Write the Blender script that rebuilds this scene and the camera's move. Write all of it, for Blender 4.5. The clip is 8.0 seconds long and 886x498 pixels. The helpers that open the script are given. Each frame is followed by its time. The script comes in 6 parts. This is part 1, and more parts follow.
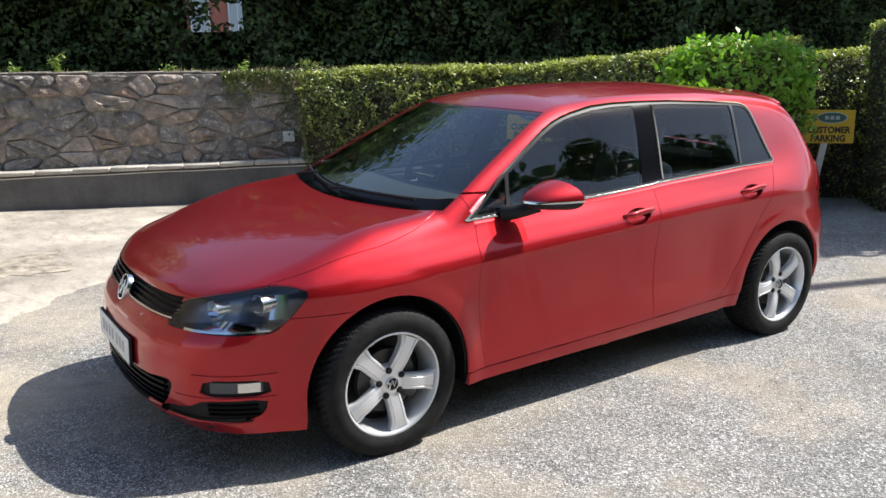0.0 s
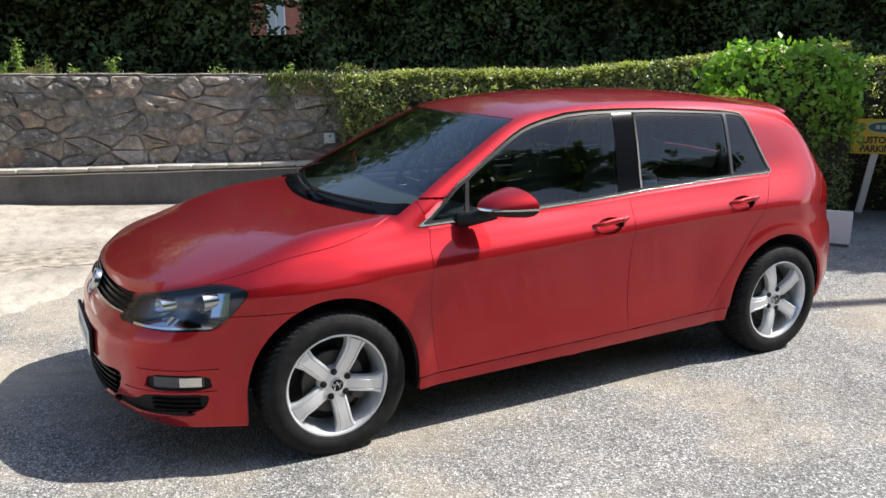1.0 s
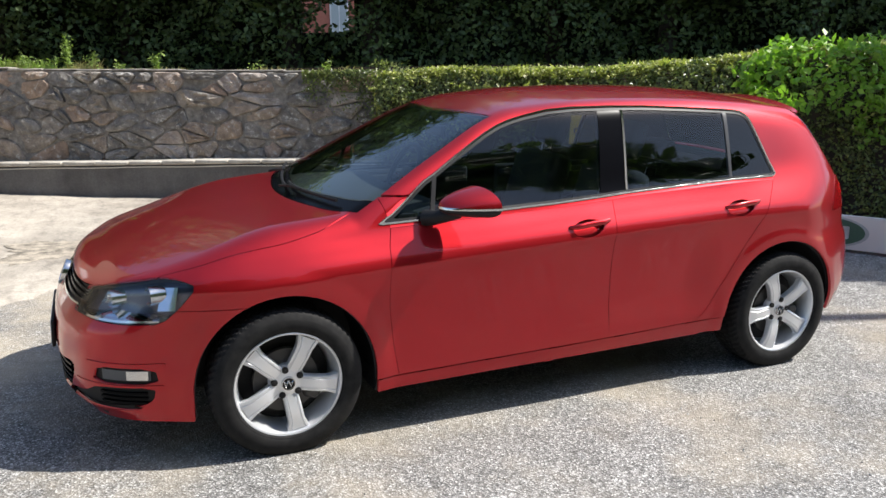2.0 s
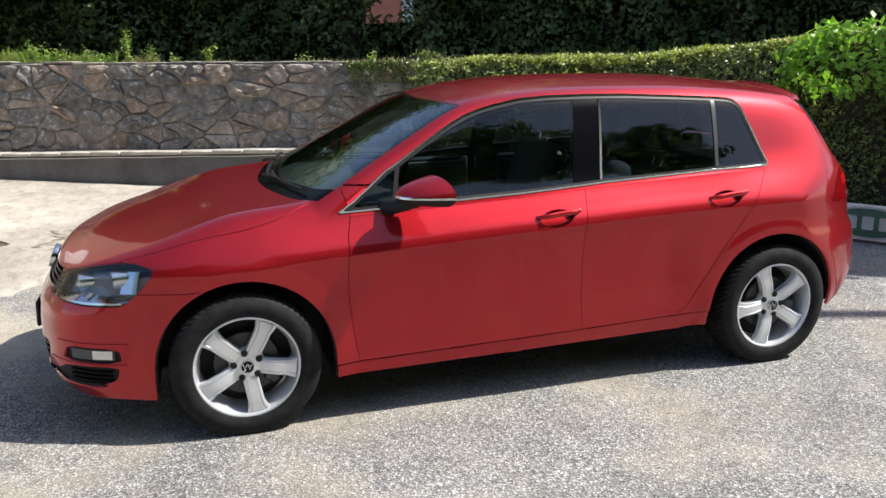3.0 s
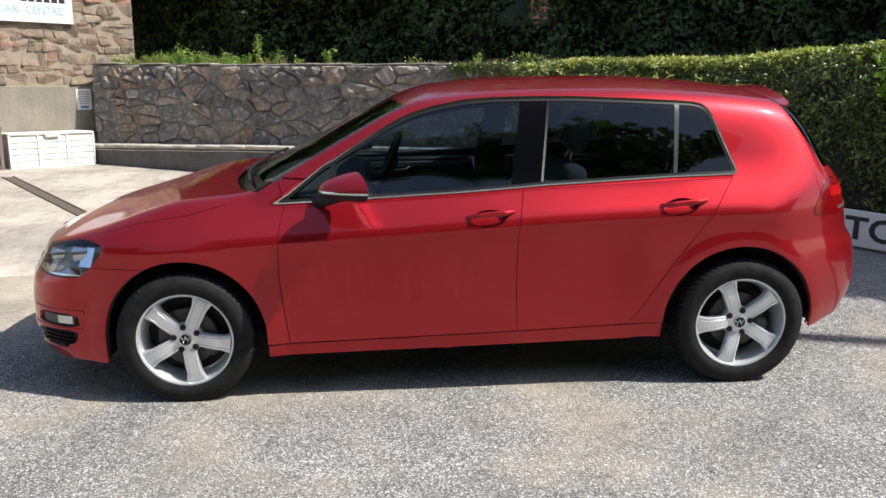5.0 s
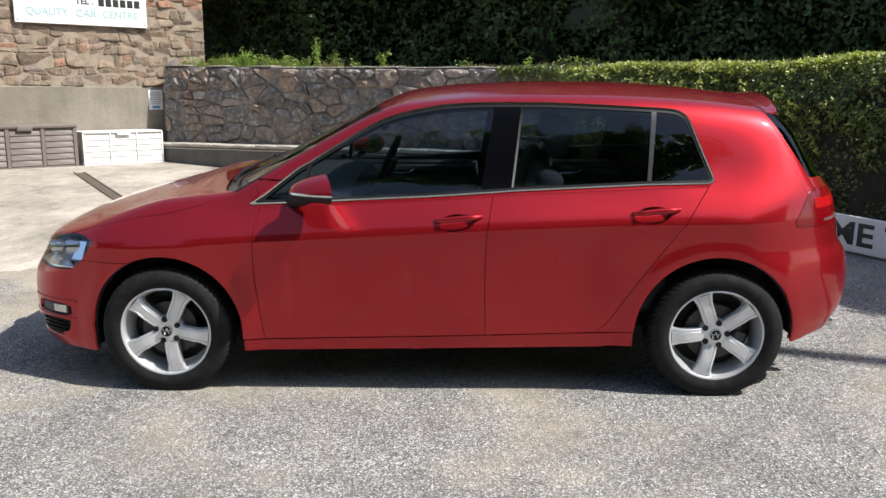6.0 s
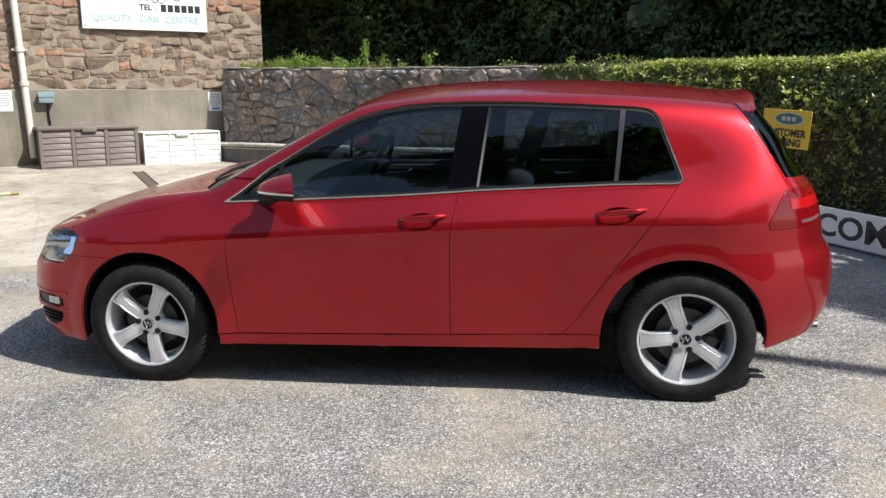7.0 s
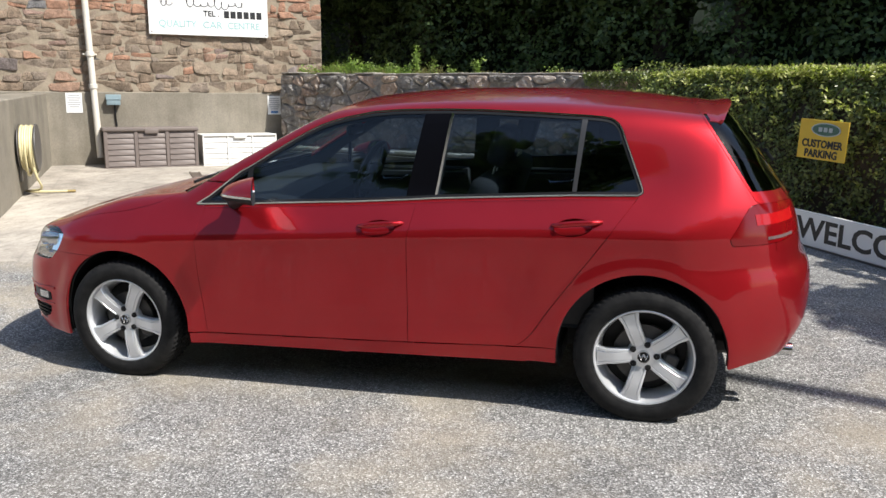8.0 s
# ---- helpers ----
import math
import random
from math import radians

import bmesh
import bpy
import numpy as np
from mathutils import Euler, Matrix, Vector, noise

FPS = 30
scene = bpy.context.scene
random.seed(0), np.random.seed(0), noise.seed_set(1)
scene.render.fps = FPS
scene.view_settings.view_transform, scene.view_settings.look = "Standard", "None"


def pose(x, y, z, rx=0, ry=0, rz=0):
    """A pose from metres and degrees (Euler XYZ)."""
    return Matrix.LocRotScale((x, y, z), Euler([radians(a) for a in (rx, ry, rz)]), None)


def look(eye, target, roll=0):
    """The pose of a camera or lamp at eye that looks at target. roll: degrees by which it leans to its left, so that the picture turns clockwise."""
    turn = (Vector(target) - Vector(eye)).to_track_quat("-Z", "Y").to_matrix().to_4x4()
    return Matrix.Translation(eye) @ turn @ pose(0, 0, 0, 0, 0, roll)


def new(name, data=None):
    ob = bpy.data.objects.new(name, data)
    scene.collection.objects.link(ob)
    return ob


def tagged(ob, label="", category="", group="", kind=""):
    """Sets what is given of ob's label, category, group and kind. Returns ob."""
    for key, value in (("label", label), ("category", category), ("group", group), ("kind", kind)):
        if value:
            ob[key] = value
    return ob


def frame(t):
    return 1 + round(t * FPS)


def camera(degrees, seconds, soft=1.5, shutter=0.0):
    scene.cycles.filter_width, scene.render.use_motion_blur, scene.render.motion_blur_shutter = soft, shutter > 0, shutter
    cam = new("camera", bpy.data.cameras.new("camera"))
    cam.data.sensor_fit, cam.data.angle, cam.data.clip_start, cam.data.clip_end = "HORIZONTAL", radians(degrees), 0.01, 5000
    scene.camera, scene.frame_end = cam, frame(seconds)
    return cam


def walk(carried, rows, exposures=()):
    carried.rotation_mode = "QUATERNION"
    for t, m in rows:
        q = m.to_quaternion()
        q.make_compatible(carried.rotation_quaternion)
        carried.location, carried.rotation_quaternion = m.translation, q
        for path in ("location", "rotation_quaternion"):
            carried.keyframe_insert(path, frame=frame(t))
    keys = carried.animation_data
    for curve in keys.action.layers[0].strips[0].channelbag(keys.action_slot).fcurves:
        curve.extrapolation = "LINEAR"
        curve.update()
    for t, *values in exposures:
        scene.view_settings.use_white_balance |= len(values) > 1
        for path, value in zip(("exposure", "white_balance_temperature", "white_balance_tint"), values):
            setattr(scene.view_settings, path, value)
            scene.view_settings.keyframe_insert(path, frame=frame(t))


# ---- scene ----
EXPOSURE = 0.74
cam = camera(56.9, 8.0, soft=1.5)
PATH = [
    (0, (-1.571, -3.606, 1.461), (-0.482, -1.97, 1.089), -1.9),
    (0.5, (-1.342, -3.718, 1.46), (-0.346, -2.026, 1.083), -1.7),
    (1, (-1.113, -3.898, 1.459), (-0.191, -2.16, 1.099), -1.3),
    (1.2, (-1.046, -3.912, 1.462), (-0.143, -2.162, 1.109), -1.0),
    (2.3, (-0.496, -4.068, 1.427), (0.213, -2.234, 1.057), -1.1),
    (2.5, (-0.403, -4.116, 1.431), (0.269, -2.271, 1.052), -1.3),
    (3, (-0.16, -4.213, 1.426), (0.412, -2.335, 1.046), -1.3),
    (3.5, (0.116, -4.264, 1.421), (0.575, -2.354, 1.047), -1.1),
    (4, (0.384, -4.407, 1.415), (0.733, -2.472, 1.048), -1.1),
    (4.5, (0.623, -4.516, 1.412), (0.865, -2.565, 1.048), -1.1),
    (4.7, (0.756, -4.524, 1.396), (0.95, -2.567, 1.03), -0.9),
    (5.8, (1.408, -4.611, 1.411), (1.369, -2.645, 1.047), -0.3),
    (6, (1.509, -4.606, 1.41), (1.422, -2.641, 1.05), -0.2),
    (6.5, (1.794, -4.561, 1.403), (1.6, -2.603, 1.047), -0.3),
    (7, (2.065, -4.572, 1.405), (1.775, -2.626, 1.046), -0.6),
    (7.5, (2.338, -4.547, 1.413), (1.936, -2.62, 1.06), -0.5),
    (8, (2.648, -4.429, 1.409), (2.152, -2.523, 1.064), -0.0),
]
walk(cam, [(t, look(eye, target, roll)) for t, eye, target, roll in PATH], exposures=[(0, EXPOSURE), (2.5, EXPOSURE - 0.03), (4, EXPOSURE - 0.1), (6, EXPOSURE - 0.2), (8, EXPOSURE - 0.2)])
import collections


# ---- daylight: a clear sky and one sun, high beyond the car's tail ----
SUN = Vector((0.60, -0.19, 0.76)).normalized()
world = bpy.data.worlds.new("world")
scene.world = world
world.use_nodes = True
sky = world.node_tree.nodes.new("ShaderNodeTexSky")
sky.sky_type, sky.sun_disc = 'NISHITA', False
sky.sun_elevation, sky.sun_rotation = math.asin(SUN.z), math.atan2(SUN.x, SUN.y)
backdrop_light = world.node_tree.nodes["Background"]
world.node_tree.links.new(sky.outputs[0], backdrop_light.inputs[0])
backdrop_light.inputs[1].default_value = 0.136
sun_data = bpy.data.lights.new("sun", 'SUN')
sun_data.energy, sun_data.angle, sun_data.color = 5.0, radians(0.53), (1.0, 0.96, 0.895)
new("sun", sun_data).matrix_world = look(SUN * 30, (0, 0, 0))

# ---- materials ----
class Nodes:
    """A short way to write node materials."""

    def __init__(self, name):
        self.material = bpy.data.materials.new(name)
        self.material.use_nodes = True
        self.tree = self.material.node_tree
        self.shader = self.tree.nodes["Principled BSDF"]
        self.out = self.tree.nodes["Material Output"]

    def add(self, kind):
        return self.tree.nodes.new(kind)

    def wire(self, a, b):
        self.tree.links.new(a, b)

    def where(self, scale=(1, 1, 1)):
        geo = self.add("ShaderNodeNewGeometry")
        m = self.add("ShaderNodeMapping")
        m.inputs["Scale"].default_value = scale
        self.wire(geo.outputs["Position"], m.inputs[0])
        return m.outputs[0]

    def noise(self, scale, detail=4, rough=0.55, stretch=(1, 1, 1)):
        n = self.add("ShaderNodeTexNoise")
        n.inputs["Scale"].default_value, n.inputs["Detail"].default_value, n.inputs["Roughness"].default_value = scale, detail, rough
        self.wire(self.where(stretch), n.inputs["Vector"])
        return n.outputs[0]

    def cells(self, scale, out="Distance", feature='F1', randomness=1.0):
        n = self.add("ShaderNodeTexVoronoi")
        n.feature = feature
        n.inputs["Scale"].default_value, n.inputs["Randomness"].default_value = scale, randomness
        self.wire(self.where(), n.inputs["Vector"])
        return n.outputs[out]

    def ramp(self, value, stops):
        r = self.add("ShaderNodeValToRGB")
        while len(r.color_ramp.elements) < len(stops):
            r.color_ramp.elements.new(0.5)
        for e, (pos, col) in zip(r.color_ramp.elements, stops):
            e.position = pos
            e.color = (*col, 1) if not isinstance(col, (int, float)) else (col, col, col, 1)
        self.wire(value, r.inputs[0])
        return r.outputs[0]

    def mix(self, a, b, f, mode='MIX'):
        m = self.add("ShaderNodeMix")
        m.data_type, m.blend_type = 'RGBA', mode
        for socket, value in ((m.inputs[6], a), (m.inputs[7], b), (m.inputs[0], f)):
            if isinstance(value, (int, float)):
                socket.default_value = value
            elif isinstance(value, tuple):
                socket.default_value = (*value, 1)
            else:
                self.wire(value, socket)
        return m.outputs[2]

    def bump(self, height, strength=0.3, distance=0.01):
        b = self.add("ShaderNodeBump")
        b.inputs["Strength"].default_value, b.inputs["Distance"].default_value = strength, distance
        self.wire(height, b.inputs["Height"])
        self.wire(b.outputs[0], self.shader.inputs["Normal"])

    def set(self, **values):
        for key, value in values.items():
            socket = self.shader.inputs[key.replace("_", " ")]
            if isinstance(value, (int, float)):
                socket.default_value = value
            elif isinstance(value, tuple):
                socket.default_value = (*value, 1)
            else:
                self.wire(value, socket)
        return self.material

    def random(self):
        return self.add("ShaderNodeObjectInfo").outputs["Random"]

    def island(self):
        return self.add("ShaderNodeNewGeometry").outputs["Random Per Island"]


def plain(name, colour, rough=0.6, metal=0.0, vary=0.15, scale=40, **more):
    n = Nodes(name)
    f = n.noise(scale, 3)
    dark = tuple(c * (1 - vary) for c in colour)
    light = tuple(min(1, c * (1 + vary)) for c in colour)
    return n.set(Base_Color=n.mix(dark, light, f), Roughness=rough, Metallic=metal, **more)


def paint_material():
    """Red metallic paint: coarse flakes over a red base, under a clear coat with a little dust."""
    n = Nodes("red_metallic_paint")
    flake = n.ramp(n.noise(900, 1), [(0.35, 0.86), (0.65, 1.0)])
    hue = n.ramp(n.noise(2.5, 5), [(0.40, (0.395, 0.012, 0.018)), (0.75, (0.435, 0.016, 0.023))])
    dust = n.ramp(n.noise(6.0, 6, 0.7), [(0.35, 0.035), (0.8, 0.065)])
    n.set(Base_Color=n.mix(hue, flake, 1.0, 'MULTIPLY'), Metallic=0.77, Roughness=0.40, Specular_IOR_Level=0.03,
          Coat_Weight=1.0, Coat_Roughness=dust, Coat_IOR=1.42)
    return n.material


def glass_material(name, tint, gloss=0.05):
    """A clear pane, the same from both sides; gloss: its mirror share seen head-on."""
    n = Nodes(name)
    see = n.add("ShaderNodeBsdfTransparent")
    see.inputs[0].default_value = (*tint, 1)
    shine = n.add("ShaderNodeBsdfGlossy")
    shine.inputs["Roughness"].default_value = 0.01
    facing_way = n.add("ShaderNodeLayerWeight")
    facing_way.inputs[0].default_value = 0.5
    power, share = n.add("ShaderNodeMath"), n.add("ShaderNodeMath")
    power.operation, share.operation = 'POWER', 'MULTIPLY_ADD'
    power.inputs[1].default_value = 5.0
    share.inputs[1].default_value, share.inputs[2].default_value = 1 - gloss, gloss
    mix = n.add("ShaderNodeMixShader")
    n.wire(facing_way.outputs["Facing"], power.inputs[0])
    n.wire(power.outputs[0], share.inputs[0])
    n.wire(share.outputs[0], mix.inputs[0])
    n.wire(see.outputs[0], mix.inputs[1])
    n.wire(shine.outputs[0], mix.inputs[2])
    n.wire(mix.outputs[0], n.out.inputs[0])
    return n.material


PAINT = paint_material()
GLASS = glass_material("tinted_glass", (0.44, 0.51, 0.56), 0.06)
SCREEN = glass_material("windscreen_glass", (0.66, 0.75, 0.71), 0.14)
GLASS_DARK = glass_material("dark_glass", (0.06, 0.065, 0.07), 0.055)
LENS = glass_material("clear_lens", (0.93, 0.95, 0.98), 0.06)
BLACK = plain("black_plastic", (0.011, 0.011, 0.012), 0.5, Specular_IOR_Level=0.25)
BLACK_GLOSS = plain("gloss_black", (0.003, 0.003, 0.004), 0.25, Specular_IOR_Level=0.06)
LINING = plain("dark_cabin_lining", (0.032, 0.033, 0.036), 0.8)
GREY_TRIM = plain("grey_cabin_trim", (0.09, 0.09, 0.095), 0.6)
DASH = plain("grey_dashboard_plastic", (0.036, 0.037, 0.040), 0.65)
FABRIC = plain("charcoal_seat_fabric", (0.034, 0.036, 0.042), 0.9, scale=300, vary=0.4)
CHROME = plain("chrome", (0.62, 0.62, 0.62), 0.18, 1.0, 0.04)
TRIM = plain("satin_trim", (0.06, 0.06, 0.062), 0.4, 0.5)
ALLOY = plain("silver_alloy", (0.74, 0.75, 0.77), 0.30, 0.6, 0.04, 12)
LAMP_BACK = plain("lamp_housing", (0.05, 0.062, 0.105), 0.25, 0.4)
LAMP_BRIGHT = plain("bright_lamp_reflector", (0.70, 0.74, 0.80), 0.08, 1.0, 0.05)
TAIL_RED = plain("red_lamp_lens", (0.15, 0.002, 0.004), 0.12, Specular_IOR_Level=0.5)
TAIL_WHITE = plain("white_lamp_lens", (0.13, 0.085, 0.085), 0.2)
PLATE_WHITE = plain("plate_white", (0.72, 0.72, 0.72), 0.4)
BAR_GREY = plain("grey_print", (0.40, 0.40, 0.41), 0.5)
MIRROR = plain("mirror_glass", (0.9, 0.9, 0.9), 0.0, 1.0, 0.0)
DISC = plain("worn_brake_iron", (0.075, 0.072, 0.07), 0.5, 0.6)
STEEL = plain("brake_steel", (0.22, 0.21, 0.20), 0.45, 0.9)


def tyre_material():
    n = Nodes("tyre_rubber")
    f = n.noise(25, 5)
    n.bump(n.noise(160, 3), 0.15, 0.002)
    return n.set(Base_Color=n.ramp(f, [(0.3, (0.010, 0.010, 0.0105)), (0.75, (0.024, 0.0235, 0.023))]), Roughness=0.7, Specular_IOR_Level=0.15)


TYRE = tyre_material()


def asphalt_material():
    n = Nodes("worn_gravelly_tarmac")
    grey = n.add("ShaderNodeRGBToBW")
    n.wire(n.cells(125, "Color"), grey.inputs[0])
    stone = n.ramp(grey.outputs[0], [(0.2, (0.155, 0.150, 0.142)), (0.45, (0.27, 0.263, 0.25)), (0.68, (0.40, 0.39, 0.372)), (0.88, (0.68, 0.67, 0.645))])
    base = n.mix(stone, n.ramp(n.cells(125), [(0.3, 1.0), (0.64, 0.5)]), 0.8, 'MULTIPLY')
    fine = n.add("ShaderNodeRGBToBW")
    n.wire(n.cells(270, "Color"), fine.inputs[0])
    base = n.mix(base, n.ramp(fine.outputs[0], [(0.2, 0.58), (0.8, 1.36)]), 1.0, 'MULTIPLY')
    base = n.mix(base, n.ramp(n.noise(26, 4, 0.75), [(0.32, 0.72), (0.68, 1.24)]), 0.85, 'MULTIPLY')
    sand = n.ramp(n.noise(0.75, 5, 0.6), [(0.50, 0.0), (0.66, 0.60)])
    base = n.mix(base, (0.40, 0.345, 0.26), sand)
    # sandy dirt washed down beside the apron
    axes = n.add("ShaderNodeSeparateXYZ")
    n.wire(n.where(), axes.inputs[0])
    near = n.add("ShaderNodeMapRange")
    near.inputs[1].default_value, near.inputs[2].default_value = 1.2, -1.4
    n.wire(axes.outputs[0], near.inputs[0])
    wash = n.mix(n.ramp(n.noise(1.3, 6, 0.68), [(0.42, 0.0), (0.62, 0.75)]), near.outputs[0], 1.0, 'MULTIPLY')
    base = n.mix(base, (0.42, 0.36, 0.27), wash)
    big = n.ramp(n.noise(1.7, 6, 0.7), [(0.3, 0.62), (0.7, 1.12)])
    base = n.mix(base, big, 0.85, 'MULTIPLY')
    oil = n.ramp(n.noise(2.9, 4, 0.6), [(0.64, 1.0), (0.76, 0.5)])
    base = n.mix(base, oil, 0.8, 'MULTIPLY')
    n.bump(n.mix(n.cells(125), n.noise(30, 4), 0.35), 0.75, 0.008)
    return n.set(Base_Color=base, Roughness=0.88)


def concrete_material(name, light, dark, patch=0.9, streak=False, worn=False):
    n = Nodes(name)
    f = n.noise(patch, 6, 0.62)
    base = n.ramp(f, [(0.3, dark), (0.62, light)])
    g = n.ramp(n.noise(45, 4, 0.7), [(0.3, 0.78), (0.7, 1.12)])
    base = n.mix(base, g, 0.9, 'MULTIPLY')
    if streak:
        s = n.ramp(n.noise(3.2, 4, 0.6, (1, 1, 0.12)), [(0.40, 0.80), (0.62, 1.05)])
        base = n.mix(base, s, 0.85, 'MULTIPLY')
    if worn:
        # stains, scuffs and hairline cracks of an old slab
        stain = n.ramp(n.noise(0.55, 5, 0.7), [(0.42, 0.72), (0.6, 1.08)])
        base = n.mix(base, stain, 0.9, 'MULTIPLY')
        scuff = n.ramp(n.noise(9, 6, 0.8, (1, 0.35, 1)), [(0.34, 0.62), (0.5, 1.0), (0.7, 1.15)])
        base = n.mix(base, scuff, 0.8, 'MULTIPLY')
        crack = n.ramp(n.cells(0.8, "Distance", 'DISTANCE_TO_EDGE'), [(0.0, 0.35), (0.012, 1.0)])
        base = n.mix(base, crack, 0.22, 'MULTIPLY')
    n.bump(n.noise(60, 5, 0.7), 0.35, 0.006)
    return n.set(Base_Color=base, Roughness=0.9)


def stone_material(name, stops, lichen=0.0):
    n = Nodes(name)
    tone = n.ramp(n.random(), stops)
    v = n.ramp(n.noise(7, 6, 0.65), [(0.28, 0.42), (0.72, 1.4)])
    base = n.mix(tone, v, 0.9, 'MULTIPLY')
    fine = n.ramp(n.noise(60, 4, 0.7), [(0.3, 0.75), (0.7, 1.15)])
    base = n.mix(base, fine, 0.8, 'MULTIPLY')
    if lichen:
        spots = n.ramp(n.noise(14, 5, 0.75), [(0.56, 0.0), (0.68, lichen)])
        base = n.mix(base, (0.58, 0.57, 0.52), spots)
    n.bump(n.noise(22, 7, 0.7), 0.9, 0.03)
    return n.set(Base_Color=base, Roughness=0.92)


ASPHALT = asphalt_material()
grit_nodes = Nodes("pale_grit")
GRIT = grit_nodes.set(Base_Color=grit_nodes.ramp(grit_nodes.island(), [(0.0, (0.10, 0.095, 0.09)), (0.4, (0.34, 0.33, 0.31)), (1.0, (0.66, 0.64, 0.60))]), Roughness=0.85)
APRON = concrete_material("pale_concrete", (0.46, 0.415, 0.35), (0.30, 0.265, 0.22), 1.4, worn=True)
RENDER_GREY = concrete_material("grey_render", (0.275, 0.245, 0.195), (0.175, 0.155, 0.118), 1.3, True)
KERB_DARK = concrete_material("dark_stained_render", (0.15, 0.145, 0.14), (0.085, 0.08, 0.078), 2.0, True)
ROUGH_PATCH = concrete_material("stony_broken_concrete", (0.40, 0.35, 0.28), (0.10, 0.088, 0.07), 11)
COPING = concrete_material("pale_coping", (0.50, 0.47, 0.41), (0.33, 0.30, 0.26), 5)
MORTAR = concrete_material("old_mortar", (0.38, 0.35, 0.31), (0.18, 0.165, 0.145), 9)
MORTAR_DARK = concrete_material("weathered_wall_mortar", (0.29, 0.27, 0.245), (0.12, 0.112, 0.10), 14)
MORTAR_WARM = concrete_material("sandy_mortar", (0.33, 0.275, 0.205), (0.21, 0.17, 0.12), 5)
RUBBLE = stone_material("grey_rubble_stone", [(0.0, (0.20, 0.185, 0.17)), (0.35, (0.28, 0.26, 0.235)), (0.6, (0.34, 0.29, 0.24)), (0.85, (0.38, 0.27, 0.20)), (1.0, (0.46, 0.42, 0.38))], 1.0)
WARM_STONE = stone_material("brown_building_stone", [(0.0, (0.19, 0.145, 0.105)), (0.3, (0.28, 0.205, 0.145)), (0.6, (0.31, 0.24, 0.175)), (0.85, (0.25, 0.20, 0.155)), (0.95, (0.36, 0.20, 0.13)), (1.0, (0.17, 0.165, 0.165))], 0.0)
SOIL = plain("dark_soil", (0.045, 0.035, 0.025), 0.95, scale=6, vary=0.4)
BARK = plain("bark", (0.07, 0.055, 0.04), 0.9, scale=12, vary=0.5)
BOX_BROWN = plain("taupe_resin", (0.165, 0.135, 0.12), 0.55, scale=9, vary=0.12)
BOX_WHITE = plain("white_resin", (0.74, 0.73, 0.70), 0.5, scale=9, vary=0.05)
WHITE_PAINT = plain("white_board_paint", (0.76, 0.76, 0.74), 0.5, scale=3, vary=0.05)
BLACK_INK = plain("black_letters", (0.015, 0.015, 0.016), 0.5)
TEAL_INK = plain("pale_teal_letters", (0.30, 0.50, 0.50), 0.6)
GREEN_INK = plain("green_badge", (0.05, 0.13, 0.09), 0.4)
SILVER_INK = plain("silver_print", (0.45, 0.50, 0.50), 0.4)
YELLOW = plain("yellow_sign", (0.72, 0.46, 0.03), 0.45, scale=8, vary=0.08)
PIPE_WHITE = plain("cream_pipe_paint", (0.66, 0.62, 0.54), 0.5, scale=5, vary=0.12)
METER_BLUE = plain("blue_grey_box", (0.23, 0.31, 0.34), 0.5)
BRASS = plain("dull_brass", (0.36, 0.27, 0.11), 0.4, 0.6)
HOSE = plain("cream_hose", (0.62, 0.55, 0.32), 0.5, scale=20)
RUST = plain("rusty_iron", (0.095, 0.072, 0.055), 0.85, scale=30, vary=0.45)
BRICK_RED = plain("red_brick", (0.42, 0.15, 0.10), 0.85, scale=5, vary=0.25)


def leaf_material(name, dark, light, gloss=0.4, glow=0.3):
    n = Nodes(name)
    tone = n.mix(n.ramp(n.island(), [(0.0, dark), (1.0, light)]), n.ramp(n.noise(2.2, 3), [(0.3, 0.7), (0.7, 1.2)]), 0.8, 'MULTIPLY')
    n.set(Base_Color=tone, Roughness=gloss)
    thin = n.add("ShaderNodeBsdfTranslucent")
    n.wire(n.mix(tone, (1.0, 1.25, 0.5), 1.0, 'MULTIPLY'), thin.inputs[0])
    mix = n.add("ShaderNodeMixShader")
    mix.inputs[0].default_value = glow
    n.wire(n.shader.outputs[0], mix.inputs[1])
    n.wire(thin.outputs[0], mix.inputs[2])
    n.wire(mix.outputs[0], n.out.inputs[0])
    return n.material


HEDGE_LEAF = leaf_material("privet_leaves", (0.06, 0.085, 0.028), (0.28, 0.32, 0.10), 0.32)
BUSH_LEAF = leaf_material("bright_bush_leaves", (0.19, 0.34, 0.04), (0.36, 0.56, 0.09), 0.4, 0.45)
# lighter copy of the privet colour: sunlight put into the hedge tops
SUNLIT_LEAF = leaf_material("sunlit_privet_leaves", (0.24, 0.25, 0.07), (0.56, 0.56, 0.20), 0.4, 0.4)
WOOD_LEAF = leaf_material("woodland_leaves", (0.06, 0.10, 0.034), (0.17, 0.25, 0.085), 0.5, 0.3)
WEED_LEAF = leaf_material("weed_leaves", (0.14, 0.22, 0.045), (0.34, 0.44, 0.12), 0.5, 0.4)
GRASS_DRY = leaf_material("dry_grass", (0.26, 0.24, 0.10), (0.45, 0.40, 0.19), 0.6, 0.3)

# ---- shaping ----
def link(name, verts, faces, material, parent=None, label="", normals=None, smooth=True):
    me = bpy.data.meshes.new(name)
    me.from_pydata([tuple(map(float, v)) for v in verts], [], faces)
    me.materials.append(material)
    if smooth:
        me.shade_smooth()
    if normals is not None:
        me.normals_split_custom_set_from_vertices([tuple(map(float, n)) for n in normals])
    ob = new(name, me)
    ob.parent = parent
    if label:
        ob["label"] = label
    return ob


